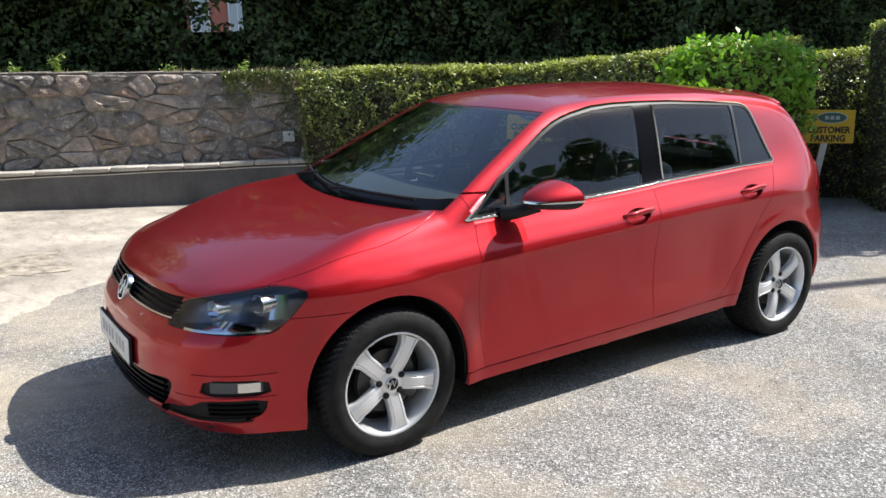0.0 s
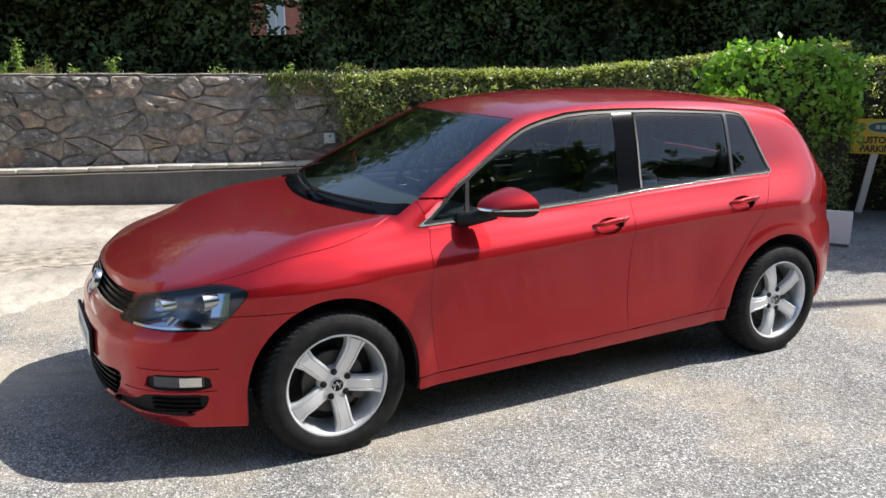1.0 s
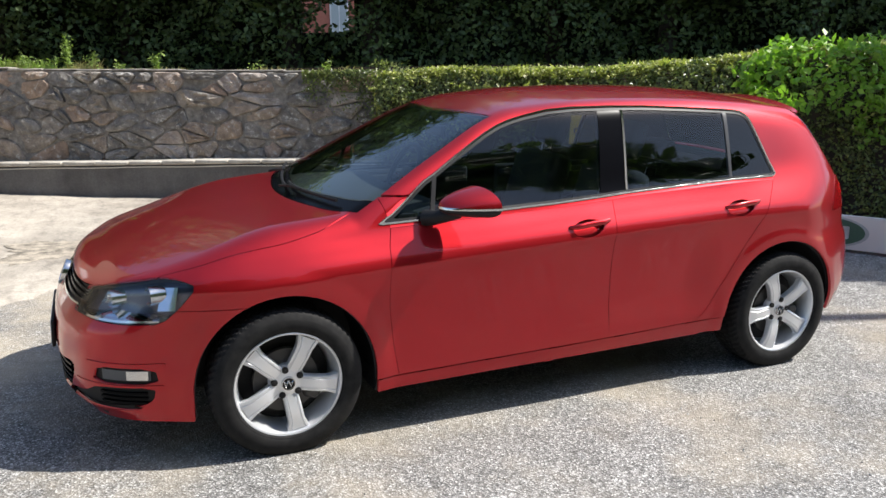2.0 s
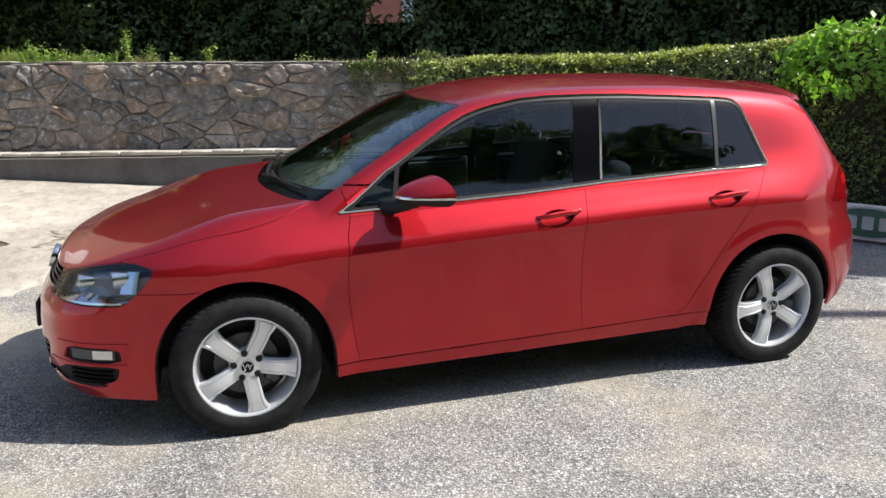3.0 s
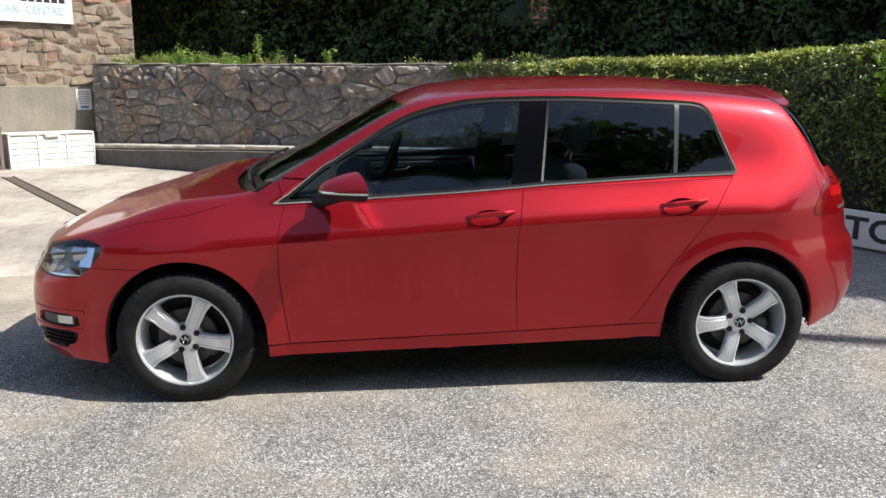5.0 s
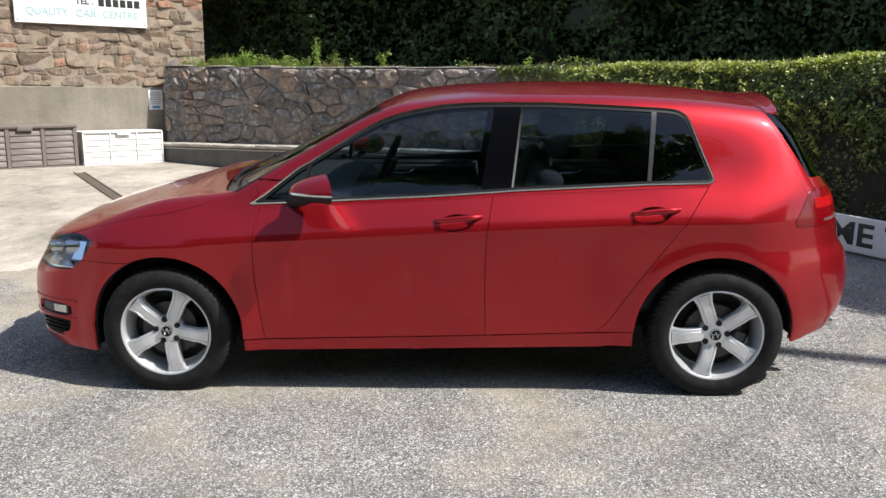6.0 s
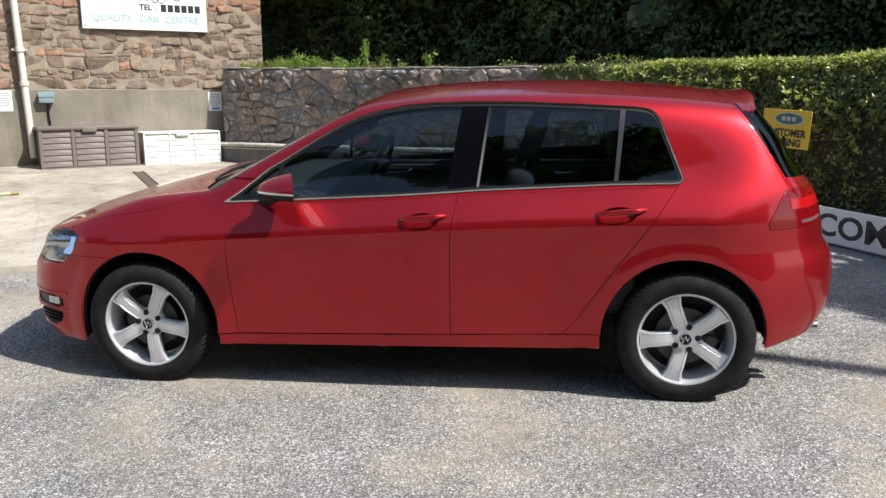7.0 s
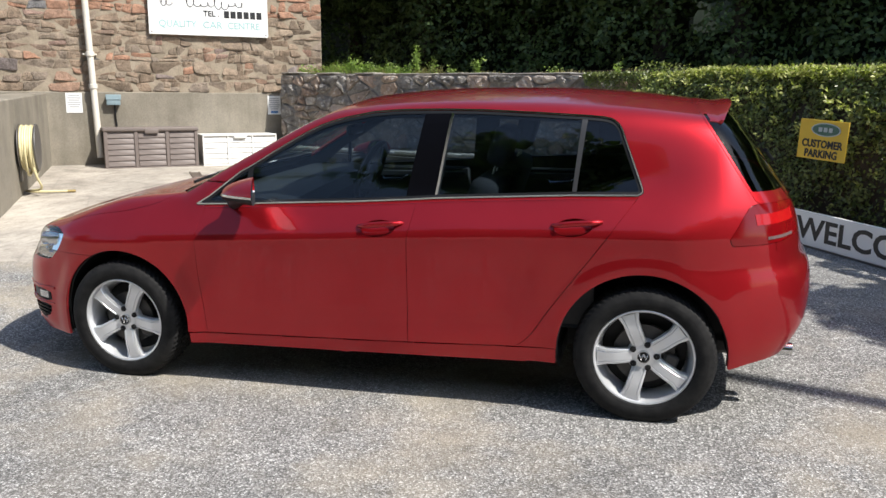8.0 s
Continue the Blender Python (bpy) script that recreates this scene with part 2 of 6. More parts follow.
def part(name, bm, material, parent=None, label="", smooth=True):
    """One bmesh as one mesh object under its thing."""
    me = bpy.data.meshes.new(name)
    bm.to_mesh(me)
    bm.free()
    me.materials.append(material)
    if smooth:
        me.shade_smooth()
        me.set_sharp_from_angle(angle=radians(38))
    ob = new(name, me)
    ob.parent = parent
    if label:
        ob["label"] = label
    return ob


def cuboid(bm, x0, x1, y0, y1, z0, z1, bevel=0.0, m=None, seg=1):
    vs = bmesh.ops.create_cube(bm, size=1)["verts"]
    for v in vs:
        v.co = Vector((x0 + (v.co.x + .5) * (x1 - x0), y0 + (v.co.y + .5) * (y1 - y0), z0 + (v.co.z + .5) * (z1 - z0)))
    if bevel:
        es = list({e for v in vs for e in v.link_edges})
        r = bmesh.ops.bevel(bm, geom=es, offset=bevel, segments=seg, affect='EDGES', profile=0.5)
        vs = list({v for f in r["faces"] for v in f.verts} | {v for v in vs if v.is_valid})
    if m is not None:
        bmesh.ops.transform(bm, matrix=m, verts=vs)
    return vs


def block(name, x0, x1, y0, y1, z0, z1, material, parent=None, label="", bevel=0.0, m=None, seg=1):
    bm = bmesh.new()
    cuboid(bm, x0, x1, y0, y1, z0, z1, bevel, m, seg)
    return part(name, bm, material, parent, label)


def lathe(bm, profile, steps, close=False, m=None):
    """Turn a profile of (radius, height) about the y axis."""
    rings = []
    for k in range(steps):
        c, s = math.cos(2 * math.pi * k / steps), math.sin(2 * math.pi * k / steps)
        rings.append([bm.verts.new((r * c, h, r * s)) for r, h in profile])
    n = len(profile)
    for k in range(steps):
        a, b = rings[k], rings[(k + 1) % steps]
        for i in range(n - 1 + (1 if close else 0)):
            j = (i + 1) % n
            bm.faces.new((a[i], a[j], b[j], b[i]))
    if m is not None:
        bmesh.ops.transform(bm, matrix=m, verts=[v for ring in rings for v in ring])


def tube(bm, points, radius, sides=8):
    """A round bar along a line of places; radius may be a function of the share of its length."""
    pts = [Vector(p) for p in points]
    rings, u = [], None
    for i, p in enumerate(pts):
        d = (pts[min(i + 1, len(pts) - 1)] - pts[max(i - 1, 0)]).normalized()
        u = d.orthogonal().normalized() if u is None else (u - d * u.dot(d)).normalized()
        w = d.cross(u)
        r = radius(i / (len(pts) - 1)) if callable(radius) else radius
        rings.append([bm.verts.new(p + (u * math.cos(2 * math.pi * k / sides) + w * math.sin(2 * math.pi * k / sides)) * r) for k in range(sides)])
    for a, b in zip(rings, rings[1:]):
        for k in range(sides):
            bm.faces.new((a[k], a[(k + 1) % sides], b[(k + 1) % sides], b[k]))
    bm.faces.new(rings[0][::-1])
    bm.faces.new(rings[-1])


def rod(name, points, radius, material, parent=None, label="", sides=8):
    bm = bmesh.new()
    tube(bm, points, radius, sides)
    return part(name, bm, material, parent, label)


def lettering(name, text, size, material, parent, m, label="", wide=1.0, width=None):
    """Raised letters, turned into one mesh; m stands at their middle. width: the length that they are to fill."""
    font = bpy.data.curves.new(name, 'FONT')
    font.body, font.size, font.extrude, font.align_x, font.align_y = text, size, 0.0015, 'CENTER', 'CENTER'
    font.resolution_u = 3
    font.offset = size * 0.018 * wide
    holder = bpy.data.objects.new(name, font)
    scene.collection.objects.link(holder)
    me = bpy.data.meshes.new_from_object(holder.evaluated_get(bpy.context.evaluated_depsgraph_get()))
    bpy.data.objects.remove(holder)
    if width:
        xs = [v.co.x for v in me.vertices]
        k = width / (max(xs) - min(xs))
        for v in me.vertices:
            v.co.x *= k
    me.transform(m)
    me.materials.clear()
    me.materials.append(material)
    ob = new(name, me)
    ob.parent = parent
    if label:
        ob["label"] = label
    return ob


def facing(origin, along, out, up=(0, 0, 1)):
    """A pose whose x runs along a board, whose y runs up and whose z stands out of it."""
    a, o, u = Vector(along).normalized(), Vector(out).normalized(), Vector(up)
    return Matrix.Translation(origin) @ Matrix((a, u, o)).transposed().to_4x4()


def leaves(name, places, ways, sizes, material, parent=None, label="", slim=0.5, seed=1, bend=0.25):
    """Many small folded leaves as one mesh: places, outward ways and lengths."""
    rng = np.random.default_rng(seed)
    n = len(places)
    w = ways + rng.normal(0, 0.75, (n, 3))
    w /= np.linalg.norm(w, axis=1)[:, None]
    t = np.cross(w, rng.normal(0, 1, (n, 3)))
    t /= np.maximum(np.linalg.norm(t, axis=1), 1e-6)[:, None]
    b = np.cross(w, t)
    s = sizes[:, None]
    mid = places + t * s * 0.5 + w * s * bend * 0.5
    v = np.stack([places, mid + b * s * slim * 0.5, places + t * s, mid - b * s * slim * 0.5], 1).reshape(-1, 3)
    me = bpy.data.meshes.new(name)
    me.vertices.add(4 * n)
    me.vertices.foreach_set("co", v.ravel())
    base = np.arange(n)[:, None] * 4
    tri = (base + np.array([0, 1, 2, 0, 2, 3])).ravel()
    me.loops.add(6 * n)
    me.loops.foreach_set("vertex_index", tri)
    me.polygons.add(2 * n)
    me.polygons.foreach_set("loop_start", np.arange(2 * n) * 3)
    me.update(calc_edges=True)
    me.validate()
    me.materials.append(material)
    ob = new(name, me)
    ob.parent = parent
    ob["kind"] = "stuff"
    if label:
        ob["label"] = label
    return ob


def lumpy(u, v, seed=0.0, scale=1.0):
    """A smooth uneven field, about -1 to 1."""
    return (np.sin(u * 2.1 * scale + seed) * np.cos(v * 2.7 * scale + seed * 1.7) + 0.6 * np.sin(u * 5.3 * scale + v * 3.1 * scale + seed * 2.3)
            + 0.4 * np.cos(u * 11.7 * scale - v * 9.1 * scale + seed * 0.6)) / 2.0


def stone_cells(x0, x1, z0, z1, step_x, step_z, seed, jitter=0.42):
    """Uneven cells of a rubble wall: the Voronoi cells of shaken points laid in courses."""
    rng = random.Random(seed)
    pts, z, row = [], z0 + step_z * 0.5, 0
    while z < z1:
        x = x0 + step_x * (0.25 if row % 2 else 0.6)
        while x < x1:
            pts.append((x + rng.uniform(-jitter, jitter) * step_x * 0.8, z + rng.uniform(-jitter, jitter) * step_z))
            x += step_x * rng.choice((0.4, 0.55, 0.8, 1.0, 1.35, 1.8))
        z += step_z * rng.choice((0.6, 0.85, 1.0, 1.25))
        row += 1
    q = step_x / step_z
    cells = []
    for i, (px, pz) in enumerate(pts):
        poly = [(x0, z0), (x1, z0), (x1, z1), (x0, z1)]
        for j, (ox, oz) in enumerate(pts):
            if i == j or abs(ox - px) > 3 * step_x or abs(oz - pz) > 3 * step_z:
                continue
            mx, mz = (px + ox) / 2, (pz + oz) / 2
            dx, dz = (ox - px), (oz - pz) * q * q
            cutp = []
            for (ax, az), (bx, bz) in zip(poly, poly[1:] + poly[:1]):
                fa, fb = (ax - mx) * dx + (az - mz) * dz, (bx - mx) * dx + (bz - mz) * dz
                if fa <= 0:
                    cutp.append((ax, az))
                if (fa < 0) != (fb < 0) and fa != fb:
                    t = fa / (fa - fb)
                    cutp.append((ax + (bx - ax) * t, az + (bz - az) * t))
            poly = cutp
            if len(poly) < 3:
                break
        if len(poly) >= 3:
            cells.append(poly)
    return cells


def coursed_cells(x0, x1, z0, z1, wide, high, seed, sway=0.3):
    """Rough squared stones in uneven courses; some lie two on one another in a course."""
    rng = random.Random(seed)
    heights = []
    while sum(heights) < z1 - z0:
        heights.append(high * rng.choice((0.55, 0.8, 1.0, 1.2, 1.5)))
    k = (z1 - z0) / sum(heights)
    waves = [[(rng.uniform(0.10, 0.22) * sway * high, rng.uniform(1.5, 9), rng.uniform(0, 7)) for _ in range(3)] for _ in range(len(heights) + 1)]
    levels = [z0]
    for h in heights:
        levels.append(levels[-1] + h * k)

    def line(i, x):
        if i in (0, len(heights)):
            return levels[i]
        return levels[i] + sum(a * math.sin(f * x + p) for a, f, p in waves[i])
    cells = []
    for i, h in enumerate(heights):
        x, lean = x0, 0.0
        while x < x1 - 0.01:
            w = wide * rng.choice((0.35, 0.5, 0.7, 0.9, 1.1, 1.5)) * (0.7 + 0.3 * h / high)
            b = min(x + w, x1)
            if x1 - b < 0.08:
                b = x1
            nl = 0.0 if b >= x1 else rng.uniform(-1, 1) * sway * min(w, h) * 0.45
            quad = [(x - lean, line(i, x)), (b - nl, line(i, b)), (b + nl, line(i + 1, b)), (x + lean, line(i + 1, x))]
            if h * k > 0.11 and rng.random() < 0.35:
                f, g = rng.uniform(0.3, 0.7), rng.uniform(0.3, 0.7)
                left = tuple(p + (q - p) * f for p, q in zip(quad[0], quad[3]))
                right = tuple(p + (q - p) * g for p, q in zip(quad[1], quad[2]))
                cells += [[quad[0], quad[1], right, left], [left, right, quad[2], quad[3]]]
            else:
                cells.append(quad)
            x, lean = b, nl
    return cells


def stone_mesh(poly, joint, proud, seed):
    """A stone that fills its cell but for the joint, with a worn, uneven face towards -y. Returns its middle and mesh."""
    rng = random.Random(seed)
    cx, cz = sum(p[0] for p in poly) / len(poly), sum(p[1] for p in poly) / len(poly)
    pts = [Vector((p[0] - cx, p[1] - cz)) for p in poly]
    fine = []
    for a, b in zip(pts, pts[1:] + pts[:1]):
        if (b - a).length > 0.02:
            n = Vector((b.y - a.y, a.x - b.x)) * rng.uniform(-0.05, 0.04)
            fine += [a.lerp(b, 0.10), a.lerp(b, rng.uniform(0.35, 0.65)) + n, a.lerp(b, 0.90)]
        else:
            fine.append(a.lerp(b, 0.5))
    if len(fine) < 5:
        return None
    k = len(fine)
    ring = []
    proud *= rng.uniform(0.35, 1.4)
    for p in fine:
        r = max(p.length - joint * rng.uniform(0.2, 2.6), p.length * 0.5)
        ring.append(p.normalized() * r)
    tilt_x, tilt_z = rng.uniform(-0.16, 0.16), rng.uniform(-0.3, 0.3)
    verts, faces = [], []
    for share, depth in ((1.0, 0.05), (0.985, -proud * 0.5), (0.92, -proud * 0.9), (0.5, -proud)):
        for p in ring:
            d = depth
            if depth < 0:
                d = depth * rng.uniform(0.6, 1.4) + (p.x * tilt_x + p.y * tilt_z) * share
            verts.append((p.x * share, d, p.y * share))
    verts.append((0, -proud * rng.uniform(0.9, 1.15), 0))
    for a in range(3):
        for i in range(k):
            j = (i + 1) % k
            faces.append((a * k + i, a * k + j, (a + 1) * k + j, (a + 1) * k + i))
    for i in range(k):
        faces.append((3 * k + i, 3 * k + (i + 1) % k, 4 * k))
    return (cx, cz), verts, faces


def boulder_mesh(poly, joint, proud, seed):
    """A rounded fieldstone in its cell: a worn outline and a lumpy, tilted, bulging face towards -y."""
    rng = random.Random(seed)
    cx, cz = sum(p[0] for p in poly) / len(poly), sum(p[1] for p in poly) / len(poly)
    pts = [Vector((p[0] - cx, p[1] - cz)) for p in poly]
    if max((a - b).length for a in pts for b in pts) < 0.07:
        return None
    square = rng.random() < 0.6
    for cut in ((0.12, 0.2) if square else (0.24, 0.25)):
        pts = [q for a, b in zip(pts, pts[1:] + pts[:1]) for q in (a.lerp(b, cut), a.lerp(b, 1 - cut))]
    out = []
    for a, b in zip(pts, pts[1:] + pts[:1]):
        if not out or (a - out[-1]).length > 0.018:
            out.append(a)
    if len(out) < 5:
        return None
    ring = [p * max(0.5, 1 - joint * rng.uniform(0.6, 1.5) / max(p.length, 0.02)) for p in out]
    k = len(ring)
    proud *= rng.uniform(0.5, 1.5)
    tilt_x, tilt_z = rng.uniform(-0.22, 0.22), rng.uniform(-0.10, 0.28)
    w = [rng.uniform(0, 6.3) for _ in range(4)]
    verts, faces = [], []
    levels = ((1.0, 0.04), (0.99, -0.25), (0.93, -0.62), (0.80, -0.88), (0.55, -1.0), (0.28, -1.05))
    for share, depth in levels:
        for p in ring:
            x, z = p.x * share, p.y * share
            d = depth
            if depth < 0:
                lump = 0.30 * math.sin(x * 21 + w[0]) * math.cos(z * 24 + w[1]) + 0.22 * math.sin(x * 47 + z * 39 + w[2]) + rng.uniform(-0.16, 0.16)
                d = proud * depth * (0.7 if square and share < 0.9 else 1.0) + (x * tilt_x + z * tilt_z) * (1.2 - share * 0.5) + proud * lump * (1.1 - share * 0.6)
            verts.append((x, min(d, 0.03) if depth < 0 else depth, z))
    verts.append((0, -proud * rng.uniform(0.8, 1.2), 0))
    n = len(levels)
    for a in range(n - 1):
        for i in range(k):
            j = (i + 1) % k
            faces.append((a * k + i, a * k + j, (a + 1) * k + j, (a + 1) * k + i))
    for i in range(k):
        faces.append(((n - 1) * k + i, (n - 1) * k + (i + 1) % k, n * k))
    return (cx, cz), verts, faces


def lay_stones(parent, m, cells, joint, proud, material, limit=300, shape=stone_mesh):
    """Each cell's stone as a child of its wall, at the wall's pose m."""
    parts, rest_v, rest_f = 0, [], []
    for i, poly in enumerate(cells):
        made = shape(poly, joint, proud, i * 7 + 3)
        if not made:
            continue
        (cx, cz), verts, faces = made
        if parts < limit:
            ob = link("stone", verts, faces, material, parent)
            if shape is boulder_mesh:
                ob.data.set_sharp_from_angle(angle=radians(24))
            ob.matrix_basis = parent.matrix_basis.inverted() @ m @ Matrix.Translation((cx, 0, cz))
            parts += 1
        else:
            k = len(rest_v)
            rest_v += [m @ Vector((x + cx, y, z + cz)) for x, y, z in verts]
            rest_f += [tuple(k + q for q in f) for f in faces]
    if rest_v:
        ob = link("stones", [parent.matrix_basis.inverted() @ v for v in rest_v], rest_f, material, parent)
        ob["kind"] = "stuff"

# ---- the yard ----
def rise(x, y):
    """The ground's height: level round the car, rising to the walls."""
    soft = lambda v: np.log1p(np.exp(np.clip(v * 6, -60, 60))) / 6
    ry = soft(y + 0.75) - 0.35 * soft(y - 0.75)
    rx = np.log1p(np.exp(np.clip((-x - 0.5) * 4, -40, 40))) / 4
    far = np.clip((14 - np.hypot(x, y)) / 4, 0, 1)
    return (0.060 * np.minimum(ry, 8) + 0.035 * np.minimum(rx, 8)) * far


def sheet(name, xs, ys, lift, material, m=None, rough=0.0):
    grid = [(x, y) for x in xs for y in ys]
    v = []
    for x, y in grid:
        p = m @ Vector((x, y, 0)) if m else Vector((x, y, 0))
        v.append((p.x, p.y, float(rise(p.x, p.y)) + lift + rough * float(lumpy(p.x, p.y, 1.0, 2.0))))
    k = len(ys)
    f = [(i * k + j, (i + 1) * k + j, (i + 1) * k + j + 1, i * k + j + 1) for i in range(len(xs) - 1) for j in range(k - 1)]
    return link(name, v, f, material)


wide = [-2000, -300, -60, -25] + [-18 + 0.45 * i for i in range(81)] + [25, 60, 300, 2000]
tagged(sheet("ground", wide, wide, 0.0, ASPHALT), "worn grey tarmac full of pale stone chips", "ground", kind="structure")

# loose grit and small stones on the tarmac
rng = np.random.default_rng(19)
k = 5200
gx, gy = rng.uniform(-2.6, 5.0, k), rng.uniform(-3.3, -0.6, k) + rng.normal(0, 0.3, k)
size = 0.0022 + 0.0035 * rng.random(k) ** 3
gz = np.array([float(rise(a, b)) for a, b in zip(gx, gy)])
corner = np.array([(1, 0, 0), (0, 1, 0), (-1, 0, 0), (0, -1, 0), (0, 0, 0.8), (0, 0, -0.5)], float)
turn = rng.uniform(0, 6.3, k)
shaken = corner[None] * rng.uniform(0.6, 1.3, (k, 6, 1)) * size[:, None, None]
wx = shaken[:, :, 0] * np.cos(turn)[:, None] - shaken[:, :, 1] * np.sin(turn)[:, None]
wy = shaken[:, :, 0] * np.sin(turn)[:, None] + shaken[:, :, 1] * np.cos(turn)[:, None]
grit_v = np.stack([wx + gx[:, None], wy + gy[:, None], shaken[:, :, 2] + gz[:, None] + size[:, None] * 0.5], 2).reshape(-1, 3)
grit_f = [(6 * i + a, 6 * i + b, 6 * i + c) for i in range(k) for a, b, c in ((0, 1, 4), (1, 2, 4), (2, 3, 4), (3, 0, 4), (1, 0, 5), (2, 1, 5), (3, 2, 5), (0, 3, 5))]
tagged(link("grit", grit_v, grit_f, GRIT, smooth=False), "loose pale grit scattered on the tarmac", "gravel", kind="stuff")

# the building's face: s runs along it to its far corner, out of it towards the yard
CORNER = Vector((-3.0, 8.99, 0))
FACE = Matrix.Translation(CORNER) @ pose(0, 0, 0, 0, 0, 40.4)
apron_x = [-9 + 0.1 * i for i in range(110)]
apron_y = [-6.58 + 0.1 * i for i in range(66)]
apron = tagged(sheet("concrete_apron", apron_x, apron_y, 0.009, APRON, FACE, 0.004), "pale worn concrete apron before the building", "pavement", kind="structure")

for v in apron.data.vertices:
    # its worn front edge wanders
    p = FACE.inverted() @ v.co
    if p.y < -6.55:
        v.co.z -= 0.02
    if p.y < -6.3:
        v.co += FACE.to_3x3() @ Vector((0, 0.07 * math.sin(p.x * 2.1) + 0.025 * math.sin(p.x * 7.3) + 0.02 * math.sin(p.x * 17 + 1) + 0.015 * math.sin(p.x * 29), 0)) * min(1, (-6.3 - p.y) / 0.2)

# a broken patch where the concrete's skin has worn down to its stones
rng = random.Random(8)
bm = bmesh.new()
spin = [(0.05 + 0.55 * (0.75 + 0.25 * math.sin(k * 0.52 + 1) + 0.12 * math.sin(k * 1.9) + rng.uniform(-0.06, 0.06))) for k in range(48)]
rings = []
for share, h in ((1.0, 0.0125), (0.97, 0.016), (0.6, 0.018), (0.25, 0.018)):
    row = []
    for k in range(48):
        c, q = math.cos(k * math.pi / 24), math.sin(k * math.pi / 24)
        p = FACE @ Vector((-1.95 + 1.15 * spin[k] * share * c, -5.45 + 0.85 * spin[k] * share * q, 0))
        row.append(bm.verts.new((p.x, p.y, float(rise(p.x, p.y)) + h + (rng.uniform(-0.002, 0.004) if share < 0.99 else 0))))
    rings.append(row)
for a, b in zip(rings, rings[1:]):
    for k in range(48):
        bm.faces.new((a[k], a[(k + 1) % 48], b[(k + 1) % 48], b[k]))
bm.faces.new(rings[-1])
tagged(part("worn_patch", bm, ROUGH_PATCH), "rough broken patch of stony concrete in the apron", "pavement", kind="structure")

building = tagged(new("building"), "old brown stone building with a grey rendered base", "building", kind="structure")
building.matrix_basis = FACE
block("wall", -10, 0, 0.0, 0.6, 1.62, 7.0, MORTAR_WARM, building, "rough brown rubble stone wall")
block("wall", -0.6, 0, 0.61, 6.0, 0, 7.0, MORTAR_WARM, building)
block("rendered_base", -10, 0, -0.025, 0.6, 0.1, 1.62, RENDER_GREY, building, "grey cement rendered wall base", bevel=0.012)
block("roof", -10.3, 0.3, -0.4, 6.3, 7.0, 7.25, KERB_DARK, building)

side_wall = tagged(new("side_wall"), "grey rendered concrete yard wall", "wall", kind="structure")
side_wall.matrix_basis = Matrix.Translation((-6.28, 6.18, 0)) @ pose(0, 0, 0, 0, 0, -56.5)
bm = bmesh.new()
cuboid(bm, -0.02, 5.3, -0.45, 0.0, 0.0, 1.6, 0.015)
for v in bm.verts:
    v.co.z -= 0.034 * max(v.co.x, 0) if v.co.z > 1 else 0
part("wall", bm, RENDER_GREY, side_wall)

# retaining wall: its face runs from the building's side towards the hedge
WALL = Matrix.Translation((0, 6.78, 0)) @ pose(0, 0, 0, 0, 0, -23.75)
stone_wall = tagged(new("stone_wall"), "old grey rubble stone retaining wall with raking sunlight", "wall", kind="structure")
stone_wall.matrix_basis = WALL
bm = bmesh.new()
cuboid(bm, -3.75, 4.4, 0.03, 0.55, 0.1, 1.80)
for v in bm.verts:
    v.co.z += (0.13 if v.co.x < 0 else -0.04) if v.co.z > 1 else 0
part("core", bm, MORTAR, stone_wall, "grey mortar behind the stones")
bm = bmesh.new()
for i in range(17):
    a = -3.75 + i * 0.42
    top = 1.905 - 0.021 * (a + 3.75)
    cuboid(bm, a, a + 0.419, -0.015 + 0.012 * math.sin(i * 2.3), 0.5, top, top + 0.020 + 0.006 * math.sin(i * 1.7), 0.008, pose(0, 0, 0.004 * math.sin(i * 3.1), 0.4 * math.sin(i * 5), 0.4 * math.cos(i * 3), 0))
part("coping", bm, MORTAR, stone_wall, "thin worn mortar capping")
# uneven mortar that fills the joints between the stones
gx, gz = np.linspace(-3.75, 4.4, 200), np.linspace(0.7, 1.92, 32)
X, Z = np.meshgrid(gx, gz, indexing="ij")
Y = -0.005 + 0.012 * lumpy(X, Z, 4.0, 3.0) + 0.007 * lumpy(X, Z, 9.0, 9.0)
link("mortar", np.stack([X, Y, np.minimum(Z, 1.905 - 0.021 * (X + 3.75))], 2).reshape(-1, 3), [(i * 32 + j, i * 32 + 32 + j, i * 32 + 33 + j, i * 32 + j + 1) for i in range(199) for j in range(31)], MORTAR_DARK, stone_wall, "uneven grey mortar in the joints")

kerb = tagged(new("low_kerb_wall"), "low dark rendered kerb wall with pale coping", "kerb", kind="structure")
kerb.matrix_basis = WALL
bm = bmesh.new()
cuboid(bm, -3.72, 4.2, -0.33, 0.04, 0.0, 0.715, 0.01)
part("body", bm, KERB_DARK, kerb)
bm = bmesh.new()
for i in range(20):
    a = -3.74 + i * 0.4
    cuboid(bm, a, a + 0.396, -0.365 + 0.006 * math.sin(i * 2.9), 0.02, 0.717, 0.765 + 0.004 * math.sin(i * 1.3), 0.012)
part("coping", bm, COPING, kerb, "pale stone coping slabs")
for z in (0.69,):
    rod("cable", [(-3.7 + 0.2 * i, -0.338, z + 0.003 * math.sin(i * 1.1)) for i in range(38)], 0.006, PIPE_WHITE, kerb, "thin pale cable clipped along the kerb", 6)

# earth bank behind the retaining wall
tagged(block("bank", -9, 16, 0.5, 22, 0.0, 1.86, SOIL, m=WALL), "dark shaded earth bank behind the wall", "ground", kind="structure")

